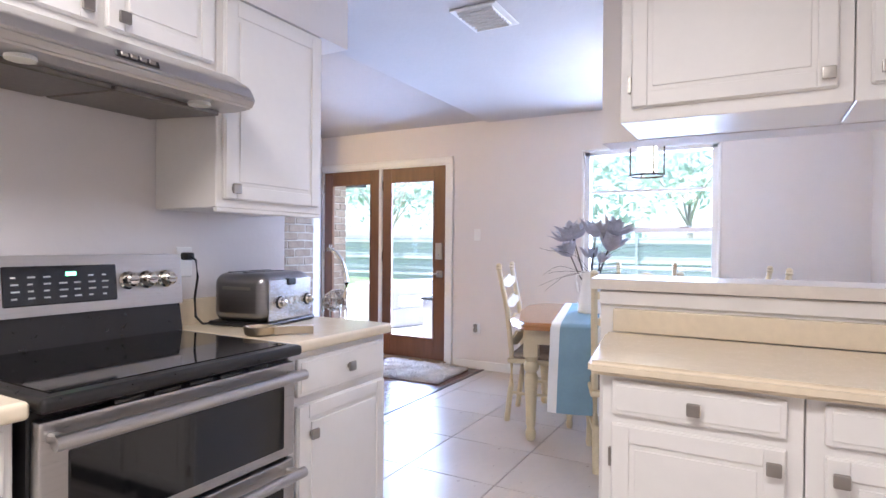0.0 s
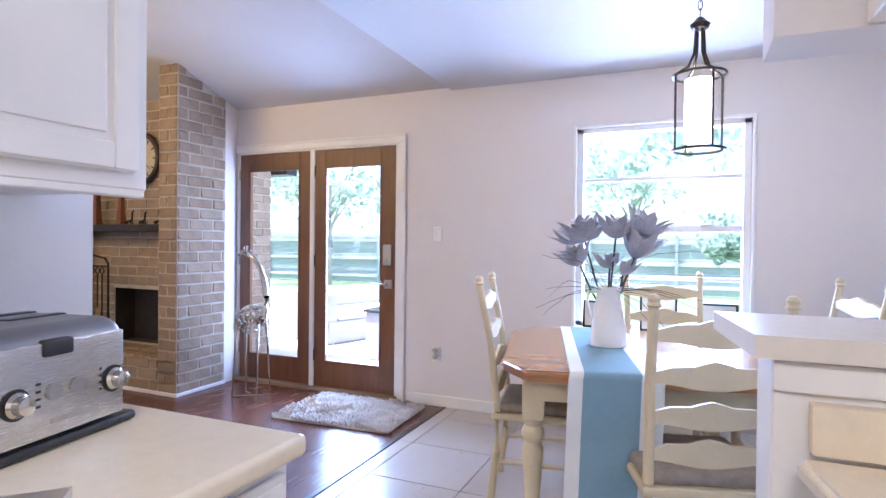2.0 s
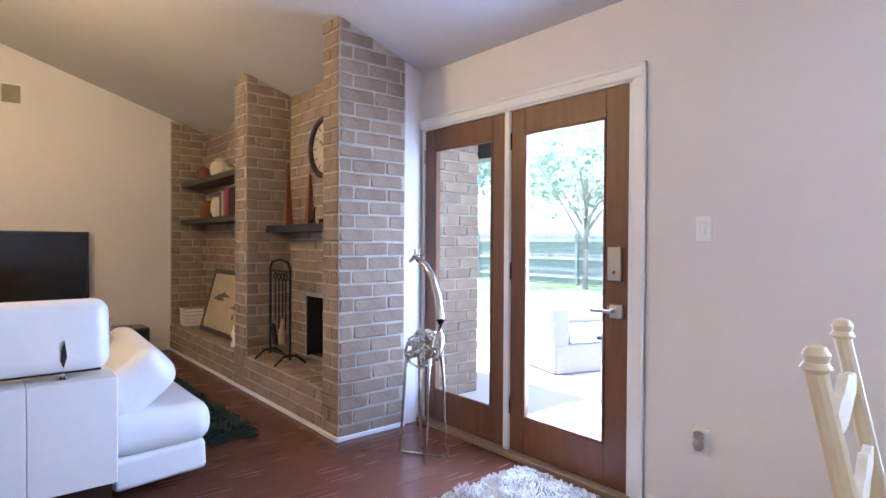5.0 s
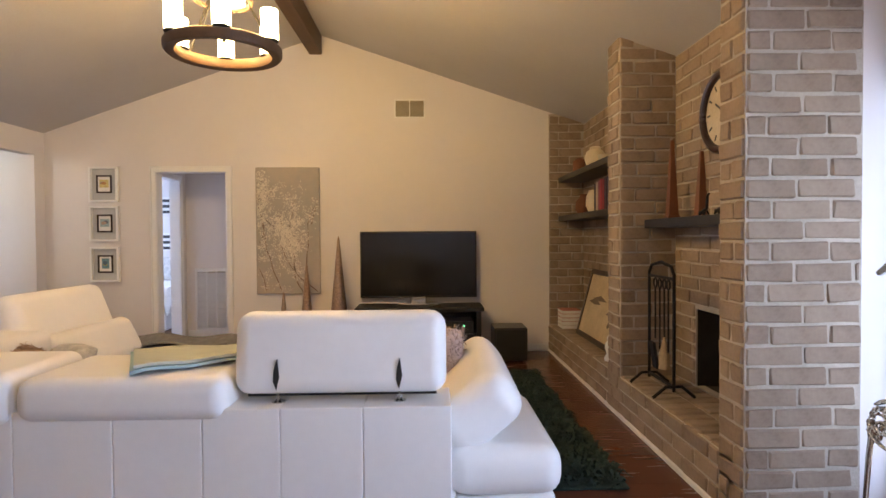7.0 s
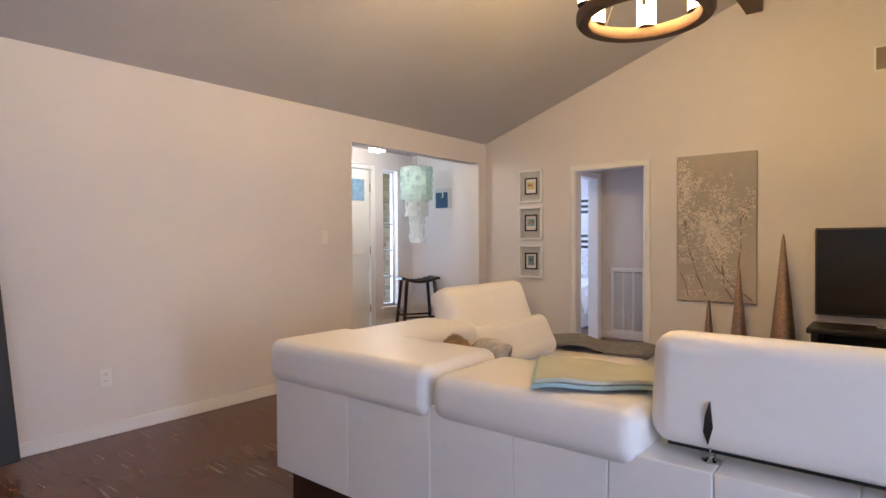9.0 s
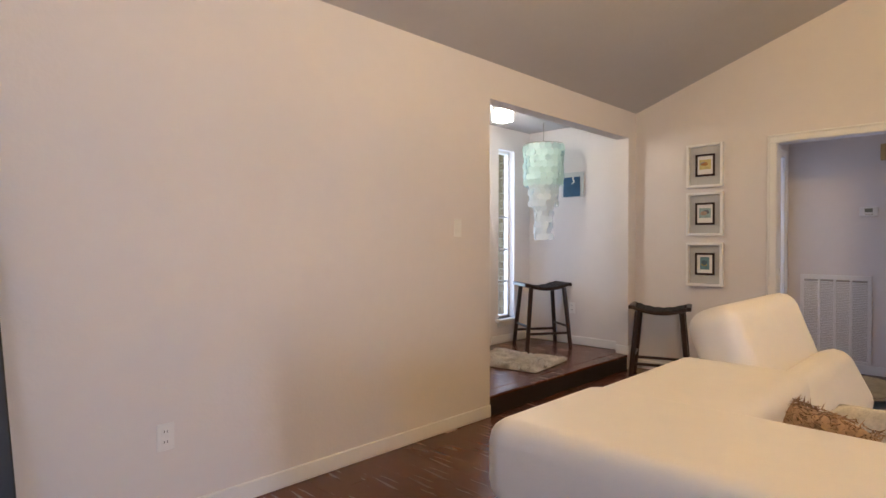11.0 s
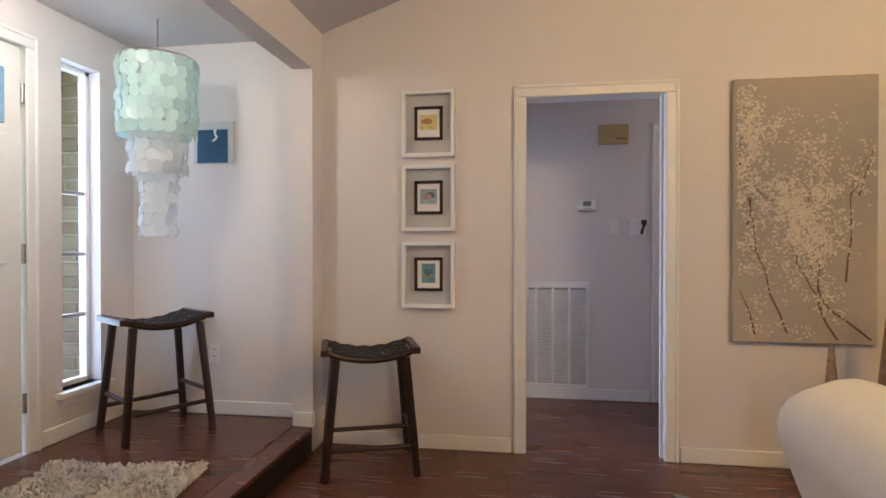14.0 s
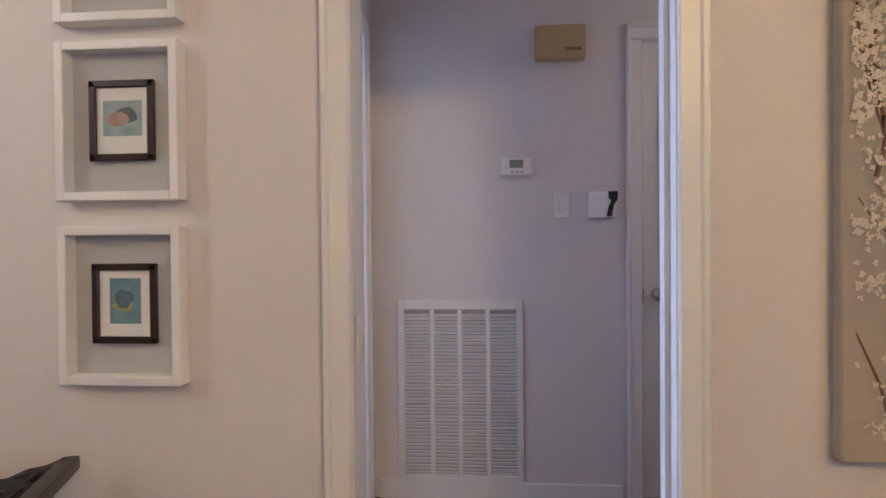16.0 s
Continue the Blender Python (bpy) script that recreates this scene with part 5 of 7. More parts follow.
part("broom", lathe(bmesh.new(), [(0.035, 0), (0.03, 0.1), (0.012, 0.17), (0.008, 0.2)], tx + 0.05, ty, 0.45, 14), mat("straw", (0.42, 0.30, 0.16), 0.9, var=0.3, scale=30, stretch=(8, 8, 1)), TS_, "straw hearth broom", local=False)
part("shovel", box(tx - 0.12, tx - 0.05, ty - 0.02, ty + 0.0, 0.42, 0.6, 0.006, 1, rot=(8, 0, 0)), M_IRON, TS_, local=False)

SX0, SX1 = -7.36, -5.36
for zz in (1.46, 1.885):
    s_ = thing("wall_shelf", "black-brown wooden floating shelf in the brick niche", "shelf", (SX0 + SX1) / 2, 5.2, zz, group="niche shelves")
    part("board", box(SX0, SX1, 5.08, YB - 0.012, zz, zz + 0.055, 0.006, 2), M_DARKW, s_, local=False)


def book(x, y, z, w, d, h, color, flat=False):
    t = thing("book", "hardback book with coloured cover", "book", x, y, z, group="books in the niche")
    m = mat("book_cover", color, 0.6, var=0.1)
    if flat:
        part("cover", bx(bx(box(x - w / 2, x + w / 2, y - d / 2, y + d / 2, z, z + 0.003), x - w / 2, x + w / 2, y - d / 2, y + d / 2, z + h - 0.003, z + h), x - w / 2, x + w / 2, y + d / 2 - 0.003, y + d / 2, z, z + h), m, t, local=False)
        part("pages", box(x - w / 2 + 0.004, x + w / 2 - 0.004, y - d / 2 + 0.004, y + d / 2 - 0.003, z + 0.003, z + h - 0.003), M_PAPER, t, local=False)
    else:
        part("cover", bx(bx(box(x - w / 2, x - w / 2 + 0.003, y - d / 2, y + d / 2, z, z + h), x + w / 2 - 0.003, x + w / 2, y - d / 2, y + d / 2, z, z + h), x - w / 2, x + w / 2, y - d / 2, y - d / 2 + 0.003, z, z + h), m, t, local=False)
        part("pages", box(x - w / 2 + 0.003, x + w / 2 - 0.003, y - d / 2 + 0.003, y + d / 2 - 0.006, z + 0.002, z + h - 0.006), M_PAPER, t, local=False)


BZ = 1.516
for i, (xx, w, h, col) in enumerate(((-5.660, 0.06, 0.27, (0.03, 0.03, 0.06)), (-5.730, 0.055, 0.27, (0.035, 0.03, 0.06)), (-5.800, 0.06, 0.265, (0.04, 0.02, 0.04)), (-5.870, 0.05, 0.26, (0.30, 0.03, 0.05)), (-5.930, 0.05, 0.265, (0.45, 0.05, 0.08)), (-5.985, 0.045, 0.25, (0.32, 0.12, 0.16)), (-6.040, 0.05, 0.25, (0.55, 0.47, 0.38)), (-6.095, 0.05, 0.24, (0.06, 0.05, 0.08)))):
    book(xx, 5.20, BZ, w, 0.18, h, col)
for i, (zz, col) in enumerate(((0.30, (0.55, 0.5, 0.42)), (0.34, (0.65, 0.6, 0.52)), (0.38, (0.45, 0.12, 0.08)), (0.42, (0.6, 0.5, 0.4)), (0.46, (0.5, 0.16, 0.1)))):
    book(-7.22, 5.16, zz + 0.001, 0.24, 0.2, 0.038, col, True)
M_JAR = mat("stoneware", (0.62, 0.55, 0.42), 0.45, var=0.12)
M_RUST = mat("rust_metal", (0.16, 0.06, 0.03), 0.6, 0.3, var=0.3)
for nm, lb, xx, zz, prof, m in (
        ("jar", "round cream stoneware jar with dark lid", -6.45, 1.94, [(0.05, 0), (0.085, 0.03), (0.10, 0.09), (0.08, 0.15), (0.05, 0.17), (0.055, 0.19), (0.03, 0.2)], M_JAR),
        ("planter", "tapered cream ceramic pot", -5.72, 1.94, [(0.06, 0), (0.075, 0.1), (0.095, 0.21), (0.085, 0.21), (0.07, 0.1)], M_JAR),
        ("bowl", "small cream bowl on the shelf", -6.1, 1.94, [(0.04, 0), (0.07, 0.03), (0.085, 0.07), (0.075, 0.07)], M_JAR),
        ("canister", "rust coloured metal canister", -7.0, 1.94, [(0.07, 0), (0.07, 0.13), (0.05, 0.15), (0.02, 0.17)], M_RUST),
        ("jug", "brown glazed stoneware jug", -6.85, BZ, [(0.06, 0), (0.085, 0.05), (0.08, 0.13), (0.04, 0.18), (0.045, 0.2)], M_RUST),
        ("vase", "cream ridged stoneware vase", -6.45, BZ, [(0.06, 0), (0.09, 0.07), (0.085, 0.15), (0.06, 0.2), (0.065, 0.21)], M_JAR)):
    solo(nm, lathe(bmesh.new(), prof, xx, 5.22, zz + 0.001, 20), m, lb, "ornament", smooth=60)
figb = lathe(bmesh.new(), [(0.035, 0), (0.04, 0.02), (0.02, 0.06), (0.035, 0.1), (0.03, 0.14), (0.012, 0.16), (0.02, 0.18), (0.005, 0.2)], -5.55, 5.06, 0.302, 14)
solo("figurine", figb, M_CERAM, "small white ceramic figurine on the hearth", "figurine", smooth=60)

LA = thing("leaning_picture", "dark framed pale landscape print leaning in the niche", "picture", -6.2, 5.2, 0.30)
M_LAND = mat("landscape_print", (0.52, 0.42, 0.27), 0.7, var=0.25, scale=5)
lm = pose(-6.22, 5.13, 0.305, -15, 0, 0)
lw, lh = 0.62, 0.68
for nm, b, m in (("frame", bx(bx(bx(box(-lw, -lw + 0.05, 0, 0.03, 0, lh, 0.004, 1), lw - 0.05, lw, 0, 0.03, 0, lh, 0.004, 1), -lw, lw, 0, 0.03, 0, 0.05, 0.004, 1), -lw, lw, 0, 0.03, lh - 0.05, lh, 0.004, 1), M_ESPRESSO), ("print", box(-lw + 0.045, lw - 0.045, 0.008, 0.016, 0.045, lh - 0.045), M_LAND)):
    b.transform(lm)
    part(nm, b, m, LA, local=False)
for (a, c, zz, hh) in ((-0.45, -0.1, 0.36, 0.05), (-0.35, 0.05, 0.40, 0.04), (0.1, 0.35, 0.3, 0.03), (0.2, 0.26, 0.2, 0.05)):
    b = prism(bmesh.new(), [(a, zz), ((a + c) / 2, zz - hh * 0.3), (c, zz), ((a + c) / 2, zz + hh)], "y", 0.004, 0.009)
    b.transform(lm)
    part("painted_hill", b, mat("hill_ink", (0.16, 0.12, 0.09), 0.8, var=0.2), LA, local=False)

# ---- living room things ----
CX, CY = CHAND
CD = thing("chandelier", "dark wooden ring chandelier with lit frosted glass cylinders", "chandelier", CX, CY, 2.33)
M_LIT = glow("lit_frosted_glass", (1.0, 0.76, 0.40), 9.0)
prof = [(0.262, 2.345), (0.31, 2.34), (0.322, 2.355), (0.322, 2.39), (0.30, 2.405), (0.262, 2.405), (0.25, 2.39), (0.25, 2.36)]
b = bmesh.new()
n = 40
rings = [[b.verts.new((CX + r * math.cos(2 * math.pi * i / n), CY + r * math.sin(2 * math.pi * i / n), z)) for i in range(n)] for r, z in prof]
for q in range(len(rings)):
    A, B = rings[q], rings[(q + 1) % len(rings)]
    for i in range(n):
        b.faces.new((A[i], A[(i + 1) % n], B[(i + 1) % n], B[i]))
part("ring", b, M_BEAM, CD, "dark stained wooden ring", local=False, smooth=40)
for k in range(6):
    a = k * math.pi / 3 + 0.3
    px, py = CX + 0.285 * math.cos(a), CY + 0.285 * math.sin(a)
    g = bmesh.new()
    bmesh.ops.create_cone(g, cap_ends=False, segments=20, radius1=0.048, radius2=0.048, depth=0.17, matrix=pose(px, py, 2.49))
    ob = part("glass_cylinder", g, M_LIT, CD, "lit frosted glass cylinder", local=False)
    ob.visible_shadow = False
    part("candle_cup", lathe(bmesh.new(), [(0.02, 0), (0.05, 0.006), (0.05, 0.012), (0.015, 0.016)], px, py, 2.395, 16), M_IRON, CD, local=False)
for k in range(3):
    a = k * 2 * math.pi / 3 + 0.8
    px, py = CX + 0.13 * math.cos(a), CY + 0.13 * math.sin(a)
    g = bmesh.new()
    bmesh.ops.create_cone(g, cap_ends=False, segments=20, radius1=0.048, radius2=0.048, depth=0.17, matrix=pose(px, py, 2.76))
    ob = part("glass_cylinder", g, M_LIT, CD, "lit frosted glass cylinder", local=False)
    ob.visible_shadow = False
b = bmesh.new()
tube(b, [(CX + 0.15 * math.cos(t * math.pi / 12), CY + 0.15 * math.sin(t * math.pi / 12), 2.655) for t in range(25)], 0.014, 8)
part("upper_ring", b, M_BEAM, CD, local=False)
part("stem", rod(bmesh.new(), (CX, CY, 2.42), (CX, CY, 3.32), 0.011), M_IRON, CD, local=False)
for k in range(3):
    a = k * 2 * math.pi / 3
    part("strut", tube(bmesh.new(), [(CX + 0.30 * math.cos(a), CY + 0.30 * math.sin(a), 2.40), (CX + 0.14 * math.cos(a), CY + 0.14 * math.sin(a), 2.66), (CX, CY, 2.95)], 0.007, 6), M_IRON, CD, local=False)
part("canopy", lathe(bmesh.new(), [(0.02, 0), (0.06, 0.02), (0.06, 0.035)], CX, CY - 0.07, 3.287), M_IRON, CD, local=False)

# canvas with blossom
AR = thing("canvas_painting", "large grey-green canvas painted with white blossom branches", "painting", XW + 0.02, 2.08, 0.675)
M_CANVAS = mat("canvas_paint", (0.48, 0.40, 0.325), 0.75, var=0.06, scale=1.7, bump=0.2, bscale=300, dirt=(0.36, 0.35, 0.325))
part("canvas", box(XW + 0.003, XW + 0.04, 1.73, 2.43, 0.675, 2.075, 0.004, 1), M_CANVAS, AR, local=False)
rng = random.Random(12)
M_BLOSSOM = mat("blossom_paint", (0.74, 0.675, 0.575), 0.8, var=0.15, scale=60)
M_BRANCH = mat("branch_paint", (0.20, 0.11, 0.07), 0.8, var=0.3, scale=20)
xf = XW + 0.0402
branches = []


def paint_branch(y, z, a, ln, w, depth):
    """Wandering brush line that climbs from (y, z) and forks twice at most."""
    p = [Vector((xf, y, z))]
    n = 9
    for i in range(n):
        a += rng.uniform(-0.32, 0.32) + (1.57 - a) * 0.06
        q = p[-1] + Vector((0, math.cos(a), math.sin(a))) * ln / n
        if not (1.75 < q.y < 2.41 and q.z < 2.03):
            break
        p.append(q)
        if depth and i in (3, 6):
            paint_branch(q.y, q.z, a + rng.choice((-0.7, 0.7)), ln * 0.55, w * 0.6, depth - 1)
    branches.append((p, depth))
    if len(p) > 2:
        part("painted_branch", tube(bmesh.new(), p, w, 5, w * 0.3), M_BRANCH, AR, local=False)


for y0_, z0_, a0, l0 in ((2.40, 0.70, 2.5, 0.70), (2.24, 0.70, 2.0, 0.9), (2.00, 0.72, 1.8, 1.05), (1.84, 0.72, 1.55, 1.15), (2.28, 1.00, 1.6, 1.0), (1.80, 1.30, 1.5, 0.6), (2.34, 1.45, 1.4, 0.5)):
    paint_branch(y0_, z0_, a0, l0, 0.0058, 2)
vs, fs = [], []
centres = []
for p, depth in branches:
    for q in p[1 if depth < 2 else 3:]:
        for k in range(3 if q.y < 2.1 else 2):
            centres.append((q.y + rng.gauss(0, 0.04), q.z + rng.gauss(0, 0.04), rng.uniform(0.012, 0.030)))
for k in range(70):
    centres.append((1.76 + 0.55 * rng.random() ** 1.3, rng.uniform(0.71, 1.9), rng.uniform(0.012, 0.028)))
for k in range(3600):
    yy, zz, sp0 = centres[rng.randrange(len(centres))]
    cy_, cz_ = yy + rng.gauss(0, sp0), zz + rng.gauss(0, sp0)
    if not (1.745 < cy_ < 2.415 and 0.69 < cz_ < 2.05):
        continue
    for pet in range(4):
        a = pet * 1.57 + rng.uniform(0, 1.2)
        r = rng.uniform(0.0024, 0.0058)
        i = len(vs)
        d = Vector((0, math.cos(a), math.sin(a)))
        e = Vector((0, -math.sin(a), math.cos(a)))
        c = Vector((xf + 0.0050 + 0.00002 * (k % 40), cy_, cz_))
        vs += [c, c + d * r + e * r * 0.7, c + d * r * 1.7, c + d * r - e * r * 0.7]
        fs.append((i, i + 1, i + 2, i + 3))
me = bpy.data.meshes.new("painted_blossom")
me.from_pydata([tuple(AR.matrix_basis.inverted() @ v) for v in vs], [], fs)
me.materials.append(M_BLOSSOM)
ob = new("painted_blossom", me)
ob.parent = AR
tagged(ob, kind="stuff")

# cone ornaments
M_GLIT = mat("glitter_wire", (0.36, 0.24, 0.16), 0.32, 0.85, var=0.5, scale=60, bump=0.8, bscale=150)
for yy, xx, hh, rr in ((2.09, -7.15, 0.72, 0.075), (2.34, -7.13, 1.02, 0.10), (2.68, -7.12, 1.31, 0.13)):
    t = thing("cone_ornament", "tall bronze glitter wire cone ornament", "ornament", xx, yy, 0.0, group="cone ornaments beside the television")
    part("cone", lathe(bmesh.new(), [(rr, 0.02), (rr * 0.93, hh * 0.1), (rr * 0.55, hh * 0.5), (0.012, hh * 0.97), (0.003, hh)], xx, yy, 0, 24), M_GLIT, t, local=False)
    part("base", lathe(bmesh.new(), [(rr * 1.05, 0), (rr * 1.05, 0.018), (rr * 0.9, 0.022)], xx, yy, 0, 24), M_RUST, t, local=False)

VW = thing("wall_vent", "beige louvred air return high on the wall", "air vent", XW + 0.01, 3.435, 2.63)
part("frame", box(XW + 0.001, XW + 0.008, 3.262, 3.607, 2.62, 2.83, 0.003, 1), M_TRIM, VW, local=False)
M_VENT = mat("vent_grey", (0.33, 0.29, 0.22), 0.6, var=0.15)
for ya, yb in ((3.28, 3.43), (3.44, 3.59)):
    part("louvre_panel", box(XW + 0.007, XW + 0.012, ya, yb, 2.637, 2.813), M_VENT, VW, local=False)
    for k in range(9):
        part("slat", box(XW + 0.010, XW + 0.018, ya, yb, 2.643 + k * 0.019, 2.650 + k * 0.019, rot=(0, 30, 0)), M_VENT, VW, local=False)

# soft things on the sofa
M_AQUA = mat("aqua_throw", (0.36, 0.50, 0.50), 0.9, var=0.1, scale=10, bump=0.3, bscale=200)
M_TAUPE = mat("sage_throw", (0.50, 0.52, 0.42), 0.9, var=0.1, scale=10, bump=0.3, bscale=200)
BL = thing("folded_blanket", "folded aqua and sage throw lying on the sofa back", "blanket", -3.75, 2.55, 0.79)


def cloth(poly_fn, nu, nv, th, material, name, parent):
    b = bmesh.new()
    grid = [[b.verts.new(poly_fn(i / nu, j / nv)) for j in range(nv + 1)] for i in range(nu + 1)]
    for i in range(nu):
        for j in range(nv):
            b.faces.new((grid[i][j], grid[i + 1][j], grid[i + 1][j + 1], grid[i][j + 1]))
    b.normal_update()
    bmesh.ops.solidify(b, geom=b.faces[:], thickness=th)
    return part(name, b, material, parent, local=False, smooth=60)




def folded(grow, z):
    """Four-cornered fold lying on the sofa back, with slack ripples."""
    a, b, c, d = Vector((-3.25, 2.52)), Vector((-3.46, 2.86)), Vector((-3.62, 2.33)), Vector((-3.70, 2.80))
    m = (a + b + c + d) / 4
    a, b, c, d = [m + (q - m) * grow for q in (a, b, c, d)]

    def at(u, v):
        q = (a * (1 - v) + b * v) * (1 - u) + (c * (1 - v) + d * v) * u
        return (q.x, q.y, z + 0.004 * math.sin(9 * v + 4 * u) - 0.25 * max(0.0, q.x + 3.27))
    return at


cloth(folded(1.0, 0.793), 12, 8, 0.012, M_AQUA, "lower_fold", BL)
cloth(folded(0.94, 0.808), 12, 8, 0.012, M_TAUPE, "upper_fold", BL)
M_GREYF = mat("grey_throw", (0.17, 0.165, 0.165), 0.95, var=0.3, scale=20, bump=0.6, bscale=120)
TH = thing("throw_blanket", "dark grey knitted throw draped over the chaise", "blanket", -5.6, 1.5, 0.46)


def drape(u, v):
    y = 1.04 + 1.10 * u
    x = -5.40 - 0.54 * v + 0.05 * math.sin(5 * u)
    z = 0.492 + 0.016 * math.sin(14 * u + 3 * v) + 0.012 * math.sin(9 * v + 4 * u) + 0.02 * (1 - u)
    if x < -5.80:
        z -= (-5.80 - x) * 2.2
        x = -5.80 - (-5.80 - x) * 0.35
    if y > 2.12:
        z -= (y - 2.12) * 1.6
        y = 2.12 + (y - 2.12) * 0.4
    return (x, y, z)


cloth(drape, 24, 14, 0.014, M_GREYF, "cloth", TH)


def cushion(name, label, x, y, z, w, h, t, rx, rz, material, fuzzy=False, seed=1):
    c = thing(name, label, "cushion", x, y, z)
    b = bmesh.new()
    n = 10
    m = pose(x, y, z + h * 0.45, rx, 0, rz)
    for s in (1, -1):
        g = [[b.verts.new(m @ Vector(((i / n - 0.5) * w * (1 - 0.10 * (2 * j / n - 1) ** 2), s * t * 0.5 * max(0.0, (1 - (2 * i / n - 1) ** 4) * (1 - (2 * j / n - 1) ** 4)) ** 0.6, (j / n - 0.5) * h * (1 - 0.10 * (2 * i / n - 1) ** 2)))) for j in range(n + 1)] for i in range(n + 1)]
        for i in range(n):
            for j in range(n):
                b.faces.new((g[i][j], g[i + 1][j], g[i + 1][j + 1], g[i][j + 1]))
    bmesh.ops.remove_doubles(b, verts=b.verts[:], dist=0.0005)
    if fuzzy:
        pts = [(v.co.copy(), v.normal.copy()) for v in b.verts]
    part("cover", b, material, c, local=False, smooth=60)
    if fuzzy:
        rng = random.Random(seed)
        vs, fs = [], []
        for k in range(3600):
            i, j, s = rng.uniform(0, 1), rng.uniform(0, 1), rng.choice((-1, 1))
            p = m @ Vector(((i - 0.5) * w, s * t * 0.5 * max(0.0, (1 - (2 * i - 1) ** 4) * (1 - (2 * j - 1) ** 4)) ** 0.6, (j - 0.5) * h))
            d = Vector((rng.gauss(0, 1), rng.gauss(0, 1), rng.gauss(-0.2, 1))).normalized() * rng.uniform(0.012, 0.03)
            e = d.orthogonal().normalized() * 0.003
            q = len(vs)
            vs += [p - e, p + e, p + d]
            fs.append((q, q + 1, q + 2))
        me = bpy.data.meshes.new("fur")
        inv = c.matrix_basis.inverted()
        me.from_pydata([tuple(inv @ v) for v in vs], [], fs)
        me.materials.append(material)
        o = new("fur", me)
        o.parent = c
        tagged(o, kind="stuff")
    return c


M_TANF = mat("tan_fur", (0.42, 0.29, 0.18), 0.95, var=0.35, scale=12)
M_PRINT = mat("printed_linen", (0.62, 0.60, 0.56), 0.9, var=0.2, scale=14, dirt=(0.25, 0.25, 0.25))
M_BLUSH = mat("blush_fur", (0.55, 0.42, 0.36), 0.95, var=0.3, scale=12)
cushion("fluffy_cushion", "tan fluffy faux-fur cushion on the sofa", -4.01, 1.53, 0.46, 0.34, 0.34, 0.15, -50, 50, M_TANF, True, 5)
cushion("printed_cushion", "grey and white printed linen cushion on the sofa", -4.16, 1.68, 0.44, 0.36, 0.34, 0.13, -40, 62, M_PRINT)
cushion("blush_cushion", "blush pink fluffy cushion at the sofa end", -3.98, 3.62, 0.48, 0.38, 0.38, 0.15, -14, 80, M_BLUSH, True, 6)

# floor mirror leaning on the south wall
MI = thing("floor_mirror", "large floor mirror in a wide black wooden frame", "mirror", -1.98, -0.45, 0.0)
mm = pose(-2.075, -0.33, 0.03, 7.0, 3.0, 0)
mw, mh, fw = 0.50, 1.905, 0.165
for nm, b, m_, lb in (("stile", box(-mw, -mw + fw, -0.035, 0.0, 0, mh, 0.008, 2), M_DARKW, ""), ("stile", box(mw - fw, mw, -0.035, 0.0, 0, mh, 0.008, 2), M_DARKW, ""), ("rail", box(-mw + fw, mw - fw, -0.034, -0.001, 0, fw, 0.006, 2), M_DARKW, ""), ("rail", box(-mw + fw, mw - fw, -0.034, -0.001, mh - fw, mh, 0.006, 2), M_DARKW, ""), ("glass", box(-mw + fw - 0.005, mw - fw + 0.005, -0.028, -0.016, fw - 0.005, mh - fw + 0.005), mat("mirror_silver", (0.86, 0.87, 0.87), 0.02, 1.0, var=0.01), "silvered mirror glass")):
    b.transform(mm)
    part(nm, b, m_, MI, lb, local=False)


